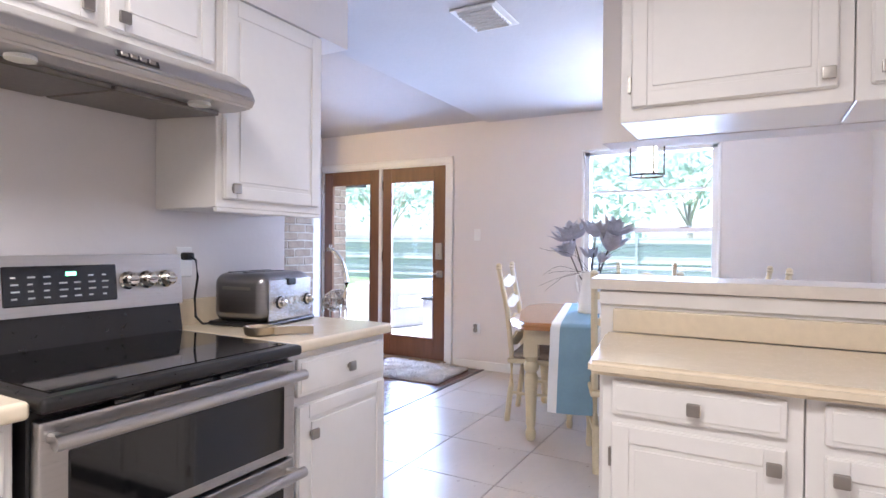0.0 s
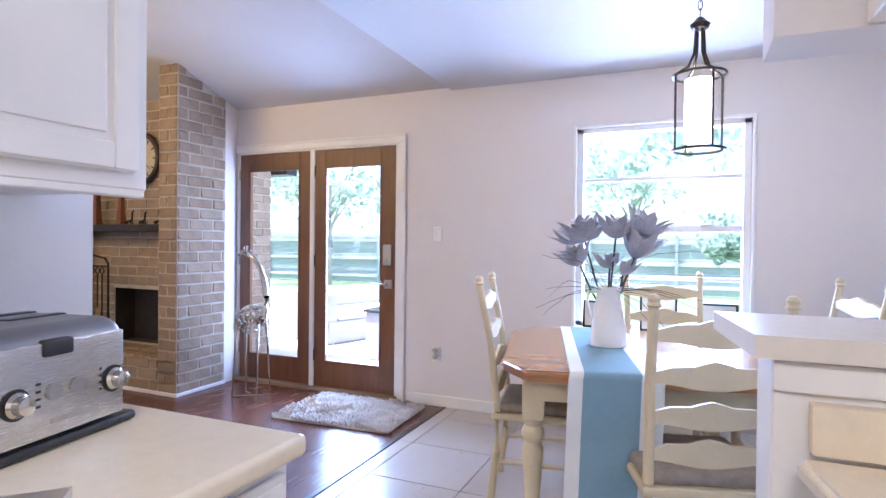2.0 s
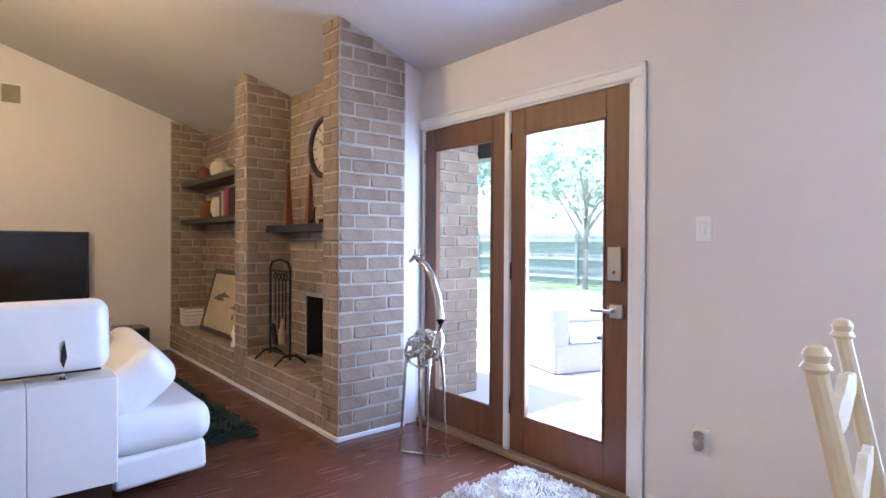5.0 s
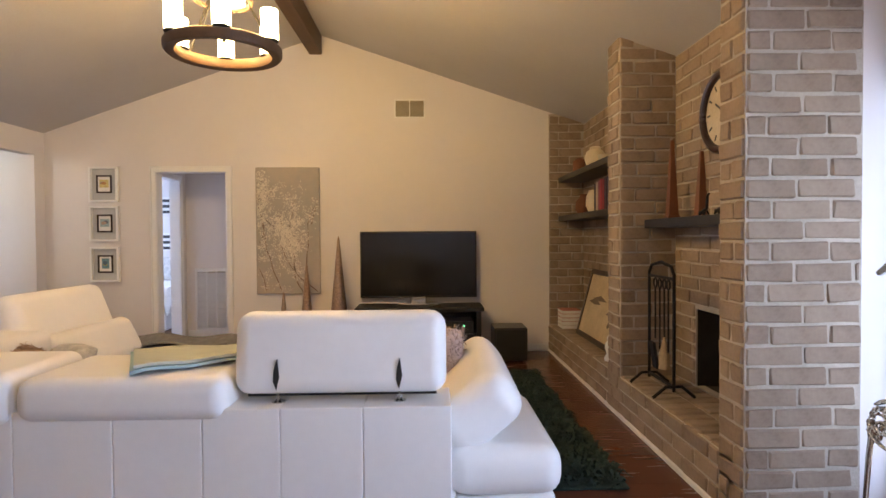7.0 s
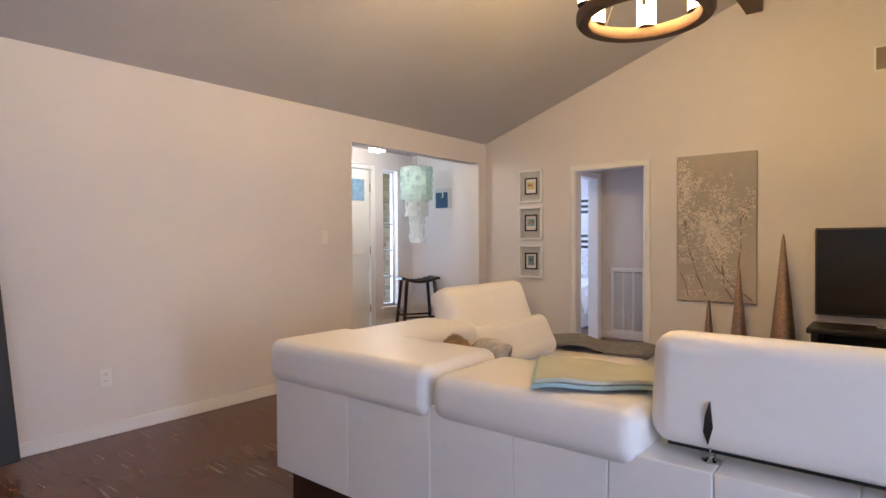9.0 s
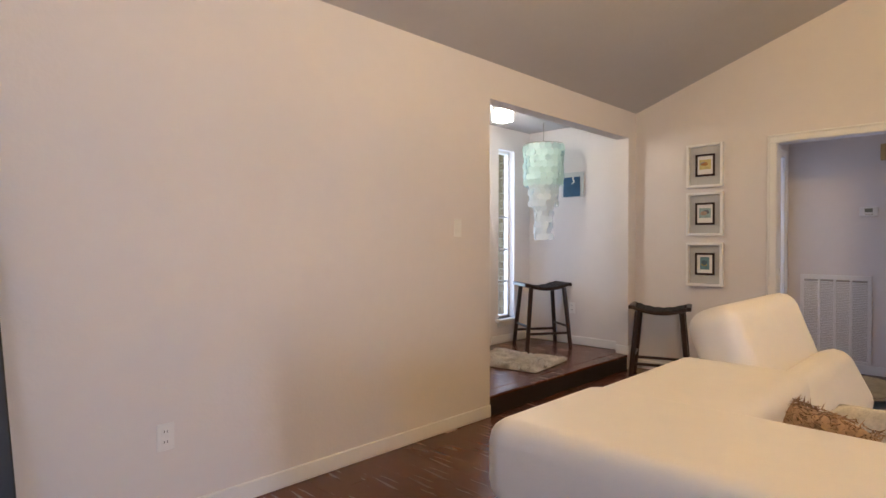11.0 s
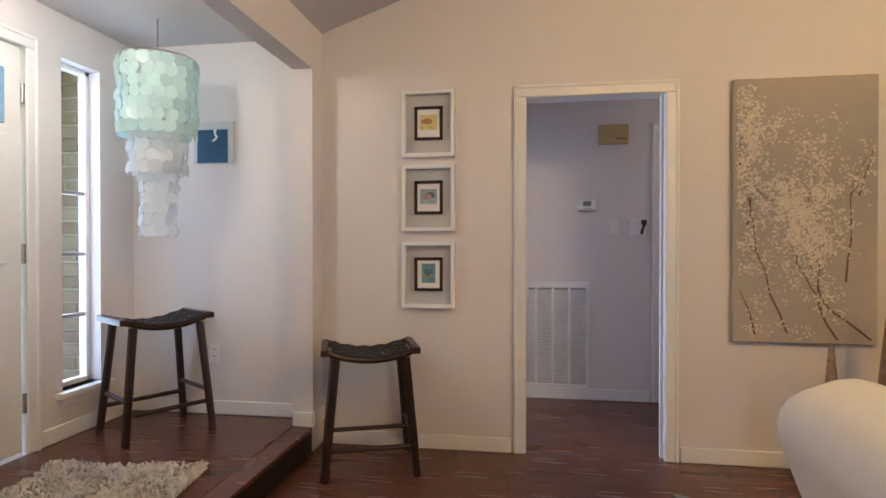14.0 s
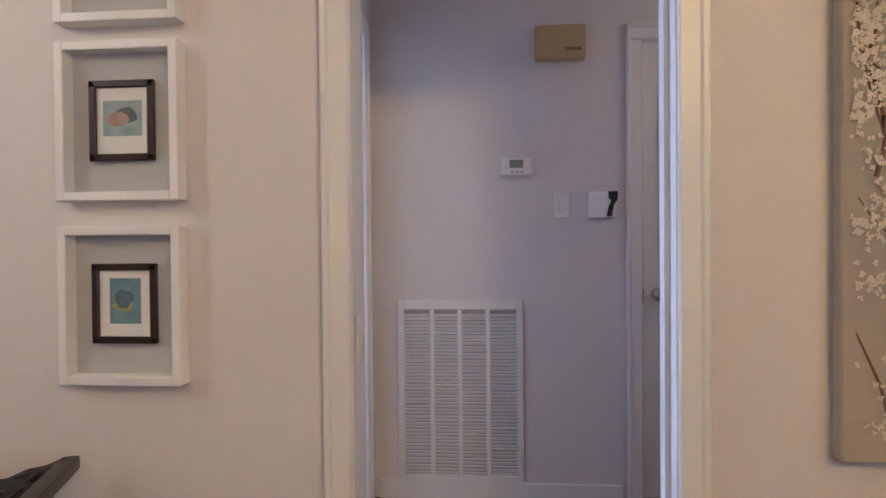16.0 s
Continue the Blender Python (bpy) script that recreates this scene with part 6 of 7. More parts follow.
# framed prints, stools, hall and entry
def box_frame(ztop, colors, seed):
    t = thing("picture_frame", "white box frame with floating black-framed print", "picture frame", XW + 0.02, 0.074, ztop - 0.385, group="white box frames")
    y0, y1, z0, z1 = -0.081, 0.229, ztop - 0.385, ztop
    for a, c, za, zb in ((y0, y0 + 0.022, z0, z1), (y1 - 0.022, y1, z0, z1), (y0 + 0.022, y1 - 0.022, z0, z0 + 0.022), (y0 + 0.022, y1 - 0.022, z1 - 0.022, z1)):
        part("frame_bar", box(XW + 0.002, XW + 0.045, a, c, za, zb, 0.002, 1), M_WHITEF, t, local=False)
    part("backing", box(XW + 0.002, XW + 0.008, y0 + 0.02, y1 - 0.02, z0 + 0.02, z1 - 0.02), mat("grey_mount", (0.50, 0.50, 0.49), 0.8, var=0.05), t, "pale grey backing", local=False)
    cy, cz = 0.074, (z0 + z1) / 2 + 0.004
    inner = part("inner_frame", bx(bx(bx(box(XW + 0.012, XW + 0.024, cy - 0.083, cy - 0.066, cz - 0.098, cz + 0.098, 0.002, 1), XW + 0.012, XW + 0.024, cy + 0.066, cy + 0.083, cz - 0.098, cz + 0.098, 0.002, 1), XW + 0.012, XW + 0.024, cy - 0.083, cy + 0.083, cz - 0.098, cz - 0.081, 0.002, 1), XW + 0.012, XW + 0.024, cy - 0.083, cy + 0.083, cz + 0.081, cz + 0.098, 0.002, 1), M_ESPRESSO, t, "dark wood inner frame", local=False)
    part("mat_board", box(XW + 0.008, XW + 0.016, cy - 0.068, cy + 0.068, cz - 0.083, cz + 0.083), M_PAPER, inner, local=False)
    rng = random.Random(seed)
    w, h = (0.04, 0.056) if seed == 3 else (0.05, 0.043)
    part("artwork", box(XW + 0.014, XW + 0.0166, cy - w, cy + w, cz - h + 0.006, cz + h + 0.006), mat("art_ground", colors[0], 0.8, var=0.3, scale=30), inner, local=False)
    for k, col in enumerate(colors[1:]):
        b = bmesh.new()
        pts = []
        pc = (cy + rng.uniform(-0.3, 0.3) * w, cz + 0.006 + rng.uniform(-0.4, 0.2) * h)
        for i in range(9):
            a = i * 2 * math.pi / 9
            r = rng.uniform(0.45, 0.75)
            pts.append((max(cy - w, min(cy + w, pc[0] + r * w * math.cos(a))), max(cz + 0.006 - h, min(cz + 0.006 + h, pc[1] + r * h * math.sin(a) * 0.7))))
        prism(b, pts, "x", XW + 0.0164, XW + 0.0172 + k * 0.0004)
        part("brush_shape", b, mat("art_paint", col, 0.8, var=0.3, scale=40), inner, local=False)


box_frame(2.089, ((0.62, 0.52, 0.22), (0.16, 0.26, 0.35), (0.45, 0.22, 0.08)), 1)
box_frame(1.658, ((0.32, 0.42, 0.42), (0.16, 0.17, 0.19), (0.42, 0.30, 0.24)), 2)
box_frame(1.211, ((0.16, 0.28, 0.32), (0.42, 0.36, 0.10), (0.10, 0.16, 0.2)), 3)


M_STRAP = mat("black_woven_leather", (0.012, 0.011, 0.011), 0.7, var=0.2, scale=30)


def saddle_stool(m):
    t = thing("saddle_stool", "dark espresso saddle stool with woven black leather seat", "stool", group="saddle stools")
    L, D, H = 0.235, 0.165, 0.60

    def sz(u):
        return H + 0.05 * (u / L) ** 2
    for s in (-1, 1):
        rail = bmesh.new()
        pts = [(u, s * (D - 0.015), sz(u)) for u in [-L + i * 2 * L / 10 for i in range(11)]]
        tube(rail, pts, 0.018, 8)
        part("seat_rail", rail, M_ESPRESSO, t)
        part("end_rail", box(s * L - 0.02, s * L + 0.02, -D - 0.01, D + 0.01, H + 0.028, H + 0.062, 0.006, 2), M_ESPRESSO, t)
        for s2 in (-1, 1):
            part("leg", rod(bmesh.new(), (s * (L + 0.0), s2 * (D + 0.02), 0.0), (s * (L - 0.055), s2 * (D - 0.02), H + 0.01), 0.021, 0.023, 8), M_ESPRESSO, t)
        part("stretcher", rod(bmesh.new(), (s * (L - 0.025), -D, 0.22), (s * (L - 0.025), D, 0.22), 0.013, seg=8), M_ESPRESSO, t)
        part("stretcher", rod(bmesh.new(), (-L + 0.02, s * D, 0.15), (L - 0.02, s * D, 0.15), 0.013, seg=8), M_ESPRESSO, t)
    n, k = 9, 7
    for i in range(n):
        u = -L + 0.055 + i * (2 * L - 0.11) / (n - 1)
        b = bmesh.new()
        w = (2 * L - 0.11) / (n - 1) * 0.47
        rows = []
        for j in range(k * 2 + 1):
            v = -D + j * 2 * D / (k * 2)
            up = 0.004 * math.sin(math.pi * (j + (i % 2) * 1) * 0.5 * 1.0 + 0.0)
            rows.append([b.verts.new((u - w, v, sz(u) + 0.014 + up)), b.verts.new((u + w, v, sz(u) + 0.014 + up))])
        for r0, r1 in zip(rows, rows[1:]):
            b.faces.new((r0[0], r0[1], r1[1], r1[0]))
        b.normal_update()
        bmesh.ops.solidify(b, geom=b.faces[:], thickness=0.003)
        part("leather_strap", b, M_STRAP, t)
    for j in range(k):
        v = -D + 0.02 + j * (2 * D - 0.04) / (k - 1)
        b = bmesh.new()
        rows = []
        for i in range(2 * n + 1):
            u = -L + 0.045 + i * (2 * L - 0.09) / (2 * n)
            up = 0.004 * math.sin(math.pi * (i + (j % 2) * 1) * 0.5 + 1.57)
            rows.append([b.verts.new((u, v - 0.021, sz(u) + 0.016 + up)), b.verts.new((u, v + 0.021, sz(u) + 0.016 + up))])
        for r0, r1 in zip(rows, rows[1:]):
            b.faces.new((r0[0], r0[1], r1[1], r1[0]))
        b.normal_update()
        bmesh.ops.solidify(b, geom=b.faces[:], thickness=0.003)
        part("leather_strap", b, M_STRAP, t)
    t.matrix_basis = m
    return t


st = saddle_stool(pose(-7.14, -0.20, 0.0, 0, 0, 110))
copy_thing(st, pose(-7.125, -1.45, 0.14, 0, 0, 148))

# capiz chandelier in the entry
KX, KY = -7.02, -1.36
KP = thing("shell_chandelier", "tiered sea-green capiz shell chandelier", "chandelier", KX, KY, 1.22)
M_CAPIZ = mat("green_capiz", (0.74, 0.90, 0.85), 0.25, var=0.2, scale=20, rand=0.4)
M_CAPW = mat("white_capiz", (0.9, 0.95, 0.94), 0.25, var=0.15, scale=20, rand=0.4)
for m_, tint in ((M_CAPIZ, (0.86, 0.96, 0.93)), (M_CAPW, (0.95, 0.97, 0.97))):
    ct = m_.node_tree
    tl, clear = ct.nodes.new("ShaderNodeBsdfTranslucent"), ct.nodes.new("ShaderNodeBsdfTransparent")
    m1, m2 = ct.nodes.new("ShaderNodeMixShader"), ct.nodes.new("ShaderNodeMixShader")
    tl.inputs[0].default_value = (*tint, 1)
    clear.inputs[0].default_value = (*tint, 1)
    m1.inputs[0].default_value, m2.inputs[0].default_value = 0.40, 0.50
    ct.links.new(ct.nodes["Principled BSDF"].outputs[0], m1.inputs[1])
    ct.links.new(tl.outputs[0], m1.inputs[2])
    ct.links.new(m1.outputs[0], m2.inputs[1])
    ct.links.new(clear.outputs[0], m2.inputs[2])
    ct.links.new(m2.outputs[0], ct.nodes["Material Output"].inputs[0])
shell = {}
for key, m_ in (("g", M_CAPIZ), ("w", M_CAPW)):
    d = bmesh.new()
    rod(d, (0, -0.0008, 0), (0, 0.0008, 0), 0.036, seg=16)
    shell[key] = mesh_of("shell", d, m_)
rng = random.Random(8)
for r, zt, zb, n, key in ((0.198, 2.165, 1.81, 22, "g"), (0.142, 1.90, 1.57, 15, "w"), (0.092, 1.68, 1.27, 10, "w")):
    part("hoop", tube(bmesh.new(), [(KX + r * math.cos(t * math.pi / 16), KY + r * math.sin(t * math.pi / 16), zt + 0.04) for t in range(33)], 0.004, 6), M_NICKEL, KP, local=False)
    rows = int((zt - zb) / 0.058) + 1
    for k in range(n):
        a = 2 * math.pi * k / n
        for q in range(rows):
            o = new("shell", shell[key])
            o.parent = KP
            aa = a + rng.uniform(-0.04, 0.04) + (math.pi / n) * (q % 2) * 0.4
            o.matrix_basis = pose(r * math.cos(aa), r * math.sin(aa), zt - q * 0.058 - 1.22, rng.uniform(-12, 12), rng.uniform(-8, 8), math.degrees(aa) + 90 + rng.uniform(-25, 25))
part("cord", rod(bmesh.new(), (KX, KY, 2.205), (KX, KY, FLAT - 0.01), 0.003), M_NICKEL, KP, local=False)
part("spokes", rod(rod(bmesh.new(), (KX - 0.198, KY, 2.205), (KX + 0.198, KY, 2.205), 0.003), (KX, KY - 0.198, 2.205), (KX, KY + 0.198, 2.205), 0.003), M_NICKEL, KP, local=False)

FLP = thing("ceiling_lamp", "semi-flush ceiling lamp with clear glass shade", "ceiling lamp", -6.22, -1.25, 2.27)
part("base", box(-6.30, -6.14, -1.31, -1.19, FLAT - 0.03, FLAT - 0.002, 0.006, 1), M_NICKEL, FLP, local=False)
ob = part("shade", box(-6.29, -6.15, -1.32, -1.18, 2.30, 2.40, 0.012, 2), glow("lit_glass_shade", (1.0, 0.95, 0.85), 8.0), FLP, "bright lit glass shade", local=False)
ob.visible_shadow = False

BP = thing("blue_picture", "square blue print with a white gull in clear mount", "picture", XW + 0.01, -1.28, 1.70)
part("mount", box(XW + 0.002, XW + 0.014, -1.41, -1.145, 1.695, 1.955, 0.002, 1), mat("clear_acrylic", (0.62, 0.64, 0.64), 0.15, var=0.05), BP, local=False)
part("print", box(XW + 0.013, XW + 0.019, -1.385, -1.185, 1.70, 1.905), mat("blue_print", (0.02, 0.085, 0.17), 0.5, var=0.3, scale=14), BP, local=False)
part("gull", prism(bmesh.new(), [(-1.262, 1.855), (-1.275, 1.885), (-1.27, 1.91), (-1.255, 1.90), (-1.262, 1.88), (-1.245, 1.86), (-1.265, 1.835), (-1.29, 1.83), (-1.272, 1.848)], "x", XW + 0.0185, XW + 0.0205), M_PAPER, BP, "white gull shape", local=False)

GR = thing("return_grille", "large white louvred air return grille low on the hall wall", "air vent", XH + 0.01, 0.86, 0.09)
gy0, gy1, gz0, gz1 = 0.552, 1.115, 0.085, 0.905
for a, c, za, zb in ((gy0, gy0 + 0.03, gz0, gz1), (gy1 - 0.03, gy1, gz0, gz1), (gy0 + 0.03, gy1 - 0.03, gz0, gz0 + 0.03), (gy0 + 0.03, gy1 - 0.03, gz1 - 0.045, gz1)):
    part("frame_bar", box(XH + 0.001, XH + 0.016, a, c, za, zb, 0.003, 1), M_TRIM, GR, local=False)
# flat sheet coloured as the shade between the slats; no duct is built
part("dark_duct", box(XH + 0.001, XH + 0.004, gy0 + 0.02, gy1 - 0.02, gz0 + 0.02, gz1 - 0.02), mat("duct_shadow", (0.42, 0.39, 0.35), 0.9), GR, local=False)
slm = mesh_of("slat", box(-0.002, 0.0015, -0.265, 0.265, -0.0066, 0.0066, rot=(0, 28, 0)), M_TRIM)
for k in range(46):
    o = new("slat", slm)
    o.parent = GR
    o.location = (0.004, (gy0 + gy1) / 2 - 0.86, gz0 + 0.04 + k * 0.0158 - 0.09)
for k in range(1, 4):
    yy = gy0 + 0.03 + k * (gy1 - gy0 - 0.06) / 4
    part("divider", box(XH + 0.006, XH + 0.0175, yy - 0.010, yy + 0.010, gz0 + 0.03, gz1 - 0.045, 0.002, 1), M_TRIM, GR, local=False)

DC = thing("door_chime", "tan rectangular door chime box on the hall wall", "door chime", XH + 0.03, 1.285, 1.95)
part("box", box(XH + 0.002, XH + 0.065, 1.175, 1.39, 1.955, 2.10, 0.008, 2), mat("tan_plastic", (0.50, 0.36, 0.17), 0.55, var=0.1), DC, local=False)
part("label", box(XH + 0.064, XH + 0.067, 1.30, 1.37, 1.985, 2.0), mat("brown_print", (0.24, 0.15, 0.07), 0.6), DC, local=False)
TM = thing("thermostat", "white wall thermostat with grey display", "thermostat", XH + 0.02, 1.09, 1.45)
part("case", box(XH + 0.002, XH + 0.03, 1.02, 1.16, 1.455, 1.54, 0.01, 3), M_TRIM, TM, local=False)
part("display", box(XH + 0.0295, XH + 0.0315, 1.06, 1.12, 1.49, 1.525), mat("lcd", (0.22, 0.24, 0.2), 0.3), TM, "grey display", local=False)
for k in range(3):
    part("button", box(XH + 0.029, XH + 0.033, 1.065 + k * 0.022, 1.078 + k * 0.022, 1.468, 1.474, 0.002, 1), M_VENT, TM, local=False)
plate_on("light_switch", "white toggle light switch in the hall", "light switch", "x", XH, 1, 1.29, 1.325, "switch")
IC = thing("key_box", "white alarm keypad with black strap clipped on it", "keypad", XH + 0.02, 1.46, 1.26)
part("case", box(XH + 0.002, XH + 0.035, 1.40, 1.52, 1.265, 1.38, 0.006, 2), M_WHITEF, IC, local=False)
part("strap", prism(bmesh.new(), [(1.485, 1.38), (1.525, 1.38), (1.525, 1.345), (1.508, 1.32), (1.50, 1.272), (1.478, 1.272), (1.485, 1.31), (1.497, 1.34), (1.487, 1.35)], "x", XH + 0.034, XH + 0.04), M_BLACK, IC, "black strap", local=False)
plate_on("strike_plate", "small brass strike plate on the jamb", "hardware", "y", 0.637, 1, XW - 0.06, 0.93, "switch")

# bedroom seen through the hall
BD = thing("bed", "white bed with rumpled duvet and grey patterned pillows", "bed", -10.1, -0.9)
part("mattress", box(-11.1, -9.1, -1.75, -0.05, 0.22, 0.56, 0.07, 4), M_RUNW, BD, local=False, smooth=60)
part("base", box(-11.08, -9.12, -1.73, -0.07, 0.0, 0.24, 0.02, 1), M_TRIM, BD, local=False)
cloth(lambda u, v: (-11.12 + 2.04 * u, -1.8 + 1.78 * v, 0.585 + 0.03 * math.sin(9 * u + 7 * v) - 0.35 * max(0, abs(2 * v - 1) - 0.94) * 10 - 3.0 * max(0, u - 0.95)), 24, 30, 0.02, M_RUNW, "duvet", BD)
cushion("bed_pillow", "grey patterned bed pillow leaning on the wall", -10.9, -0.75, 0.60, 0.6, 0.42, 0.16, -20, 90, M_PRINT)
cushion("bed_pillow", "plump blue-grey bed pillow", -10.7, -0.45, 0.60, 0.5, 0.36, 0.16, -25, 80, M_RUNB)
for zz in (1.72, 1.08):
    w_ = thing("striped_panel", "black and white striped wall panel", "wall art", -11.29, -0.8, zz, group="striped panels")
    part("board", box(-11.298, -11.285, -1.5, -0.1, zz, zz + 0.32), M_PAPER, w_, local=False)
    for k in range(3):
        part("stripe", box(-11.286, -11.282, -1.5, -0.1, zz + 0.03 + k * 0.10, zz + 0.08 + k * 0.10), M_BLACK, w_, local=False)

# ---- floors ----
def planks(parent, x0, x1, y0, y1, z, w=0.127, ln=1.22):
    """Boards along y, staggered row by row, with a narrow gap between them."""
    rng = random.Random(7)
    shared = {}
    x = x0
    while x < x1 - 0.01:
        xx = min(x + w, x1)
        y = y0 - rng.uniform(0, ln)
        while y < y1:
            a, b = max(y, y0), min(y + ln, y1)
            y += ln
            if b - a < 0.03:
                continue
            key = (round(xx - x, 3), round(b - a, 2))
            if key not in shared:
                hx, hy = key[0] / 2 - 0.0005, key[1] / 2 - 0.0005
                shared[key] = mesh_of("plank", box(-hx, hx, -hy, hy, -0.014, 0.0), M_PLANK, None)
            ob = new("plank", shared[key])
            ob.location = ((x + xx) / 2, (a + b) / 2, z)
            ob.parent = parent
        x = xx


FL = solo("floor", box(XW - 0.1, -1.45, YS - 0.1, YN, -0.12, -0.015), M_UNDER, "dark reddish hand-scraped wood plank floor", "floor", kind="structure", smooth=None)
planks(FL, XW, -1.45, YS, YN, 0.0)
FF = solo("floor_foyer", bx(box(XW, -4.5, -1.84, YS - 0.04, -0.12, 0.125), XW + 0.16, -5.236, YS - 0.05, YS - 0.006, -0.1, 0.125), M_UNDER, "raised dark wood entry floor", "floor", kind="structure", smooth=None)
planks(FF, XW, -4.5, -1.84, YS - 0.12, 0.14)
solo("step_nosing", bx(box(-7.29, -5.236, YS - 0.12, YS - 0.0, 0.118, 0.141, 0.008), -7.29, -5.236, YS - 0.03, YS - 0.012, 0.0, 0.12), M_PLANK, "dark wood step edge", "step", kind="structure")
FH = solo("floor_hall", box(XH - 0.6, XW - 0.1, -2.8, 4.6, -0.12, -0.015), M_UNDER, "dark wood plank hall floor", "floor", kind="structure", smooth=None)
planks(FH, XH, XW, 0.32, 2.6, 0.0)
solo("floor_bedroom", box(-11.3, XW - 0.2, -2.8, 0.32, -0.015, -0.0), mat("bedroom_floor", (0.10, 0.05, 0.03), 0.4, var=0.3), kind="structure")
FT = solo("floor_dining", box(-1.45, XE, -2.2, YN, -0.12, -0.006), M_GROUT, "large beige ceramic floor tile", "floor", kind="structure", smooth=None)
tile_meshes = {}
TW = 0.535
for i in range(-3, 8):
    for j in range(-6, 16):
        tx0, ty0 = -0.80 + (i - 0) * TW, 4.33 + (j - 8) * TW
        a, b, c2, d2 = max(tx0, -1.44), min(tx0 + TW, XE), max(ty0, -2.2), min(ty0 + TW, YN)
        if b - a < 0.03 or d2 - c2 < 0.03 or (b < XK and d2 < YK):
            continue
        if a < XK - 0.13 and c2 < YK - 0.12 and b < XK:
            continue
        key = (round(b - a, 3), round(d2 - c2, 3))
        if key not in tile_meshes:
            hx, hy = key[0] / 2 - 0.0025, key[1] / 2 - 0.0025
            tile_meshes[key] = mesh_of("tile", box(-hx, hx, -hy, hy, -0.008, 0.0, 0.002, 1), M_TILE)
        ob = new("tile", tile_meshes[key])
        ob.location = ((a + b) / 2, (c2 + d2) / 2, 0.0)
        ob.parent = FT
solo("floor_strip", box(-1.468, -1.432, YK, YN, -0.01, 0.006, 0.003, 1), M_ESPRESSO, "dark transition strip", "trim", kind="structure")


# ---- brick fireplace ----
BW, BH, CH = 0.26, 0.079, 0.09
brick_meshes = {}


def brick_at(parent, x, y, z, lx, ly, lz, rng):
    key = (round(lx, 2), round(ly, 2), round(lz, 3), rng.randrange(3))
    if key not in brick_meshes:
        b = box(-lx / 2, lx / 2, -ly / 2, ly / 2, -lz / 2, lz / 2, 0.007, 1)
        r2 = random.Random(hash(key[:3]) % 1000 + key[3])
        for v in b.verts:
            v.co += Vector((r2.uniform(-1, 1), r2.uniform(-1, 1), r2.uniform(-1, 1))) * 0.004
        brick_meshes[key] = mesh_of("brick", b, M_BRICK)
    ob = new("brick", brick_meshes[key])
    ob.location = (x, y, z)
    ob.rotation_euler = (rng.uniform(-0.012, 0.012), rng.uniform(-0.012, 0.012), rng.uniform(-0.012, 0.012))
    ob.parent = parent


def ceil_at(y):
    return RIDGE_Z - (RIDGE_Z - EAVE) / (YN - RIDGE_Y) * abs(y - RIDGE_Y)


def brick_face(parent, axis, f, s, u0, u1, z0, top, holes=(), seed=1):
    """Courses on a face across axis at f, looking towards s; top(u) gives the height there."""
    rng = random.Random(seed)
    n, z = 0, z0
    while z < 3.2:
        u = u0 - (BW / 2 if n % 2 else 0) - rng.uniform(0, 0.05)
        while u < u1 - 0.02:
            a, b = max(u, u0), min(u + BW, u1)
            u += BW
            for h in holes:
                if h[2] < z + CH / 2 < h[3] and b > h[0] and a < h[1]:
                    a, b = (a, h[0]) if h[0] - a > b - h[1] else (h[1], b)
            mid = (a + b) / 2
            if b - a < 0.035 or z + CH * 0.5 > top(mid):
                continue
            if any(h[0] < mid < h[1] and h[2] < z + CH / 2 < h[3] for h in holes):
                continue
            ln, pz = b - a - 0.010, z + CH / 2
            off = f + s * (0.001 + rng.uniform(-0.003, 0.003)) - s * 0.0172
            if axis == "y":
                brick_at(parent, mid, off, pz, ln, 0.05, BH, rng)
            else:
                brick_at(parent, off, mid, pz, 0.05, ln, BH, rng)
        z += CH
        n += 1


def pier(label, x0, x1, y1, seed):
    ob = solo("brick_pier", prism(bmesh.new(), [(YF - 0.001, 0), (y1, 0), (y1, ceil_at(y1) + 0.02), (YF - 0.001, ceil_at(YF) + 0.02)], "x", x0 - 0.001, x1 + 0.001), M_MORTAR, label, "pier", kind="structure")
    brick_face(ob, "y", YF, -1, x0, x1, 0.005, lambda u: ceil_at(YF), seed=seed)
    brick_face(ob, "x", x1, 1, YF + 0.0, y1, 0.005, ceil_at, seed=seed + 1)
    return ob


pier("whitewashed brick pier beside the patio door", -3.725, -3.52, 5.50, 11)
solo("wall_return", prism(bmesh.new(), [(5.50, 0), (YN, 0), (YN, ceil_at(YN) + 0.02), (5.50, ceil_at(5.50) + 0.02)], "x", -3.72, -3.535), M_WALL, kind="structure", smooth=None)
pier("whitewashed brick pier between firebox and shelves", -5.34, -5.09, YB, 21)
FB = (-4.79, -3.73, 0.30, 0.81)
CW = solo("chimney_wall", box(XW, -3.6, YB - 0.001, YB + 0.06, 0.0, 0.30), M_MORTAR, "whitewashed brick chimney wall", "chimney", kind="structure")
wall("chimney_backing", "y", YB - 0.001, YB + 0.012, -5.09, -3.72, 0.28, 2.62, [(FB[0], FB[1], FB[2], FB[3])], M_MORTAR)
brick_face(CW, "y", YB, -1, -5.09, -3.725, 0.30, lambda u: ceil_at(YB), [FB], 31)
NW = solo("niche_wall", prism(bmesh.new(), [(XW - 0.05, 0.2), (-5.34, 0.2), (-5.34, 2.62), (XW - 0.05, 2.62)], "y", YB - 0.001, YB + 0.1), M_MORTAR, "whitewashed brick niche wall", "wall", kind="structure")
brick_face(NW, "y", YB, -1, XW, -5.34, 0.30, lambda u: ceil_at(YB), (), 41)
NE_ = solo("niche_side", box(XW - 0.04, XW + 0.013, YF, YB + 0.02, 0.0, 2.66), M_MORTAR, "whitewashed brick niche end", "wall", kind="structure")
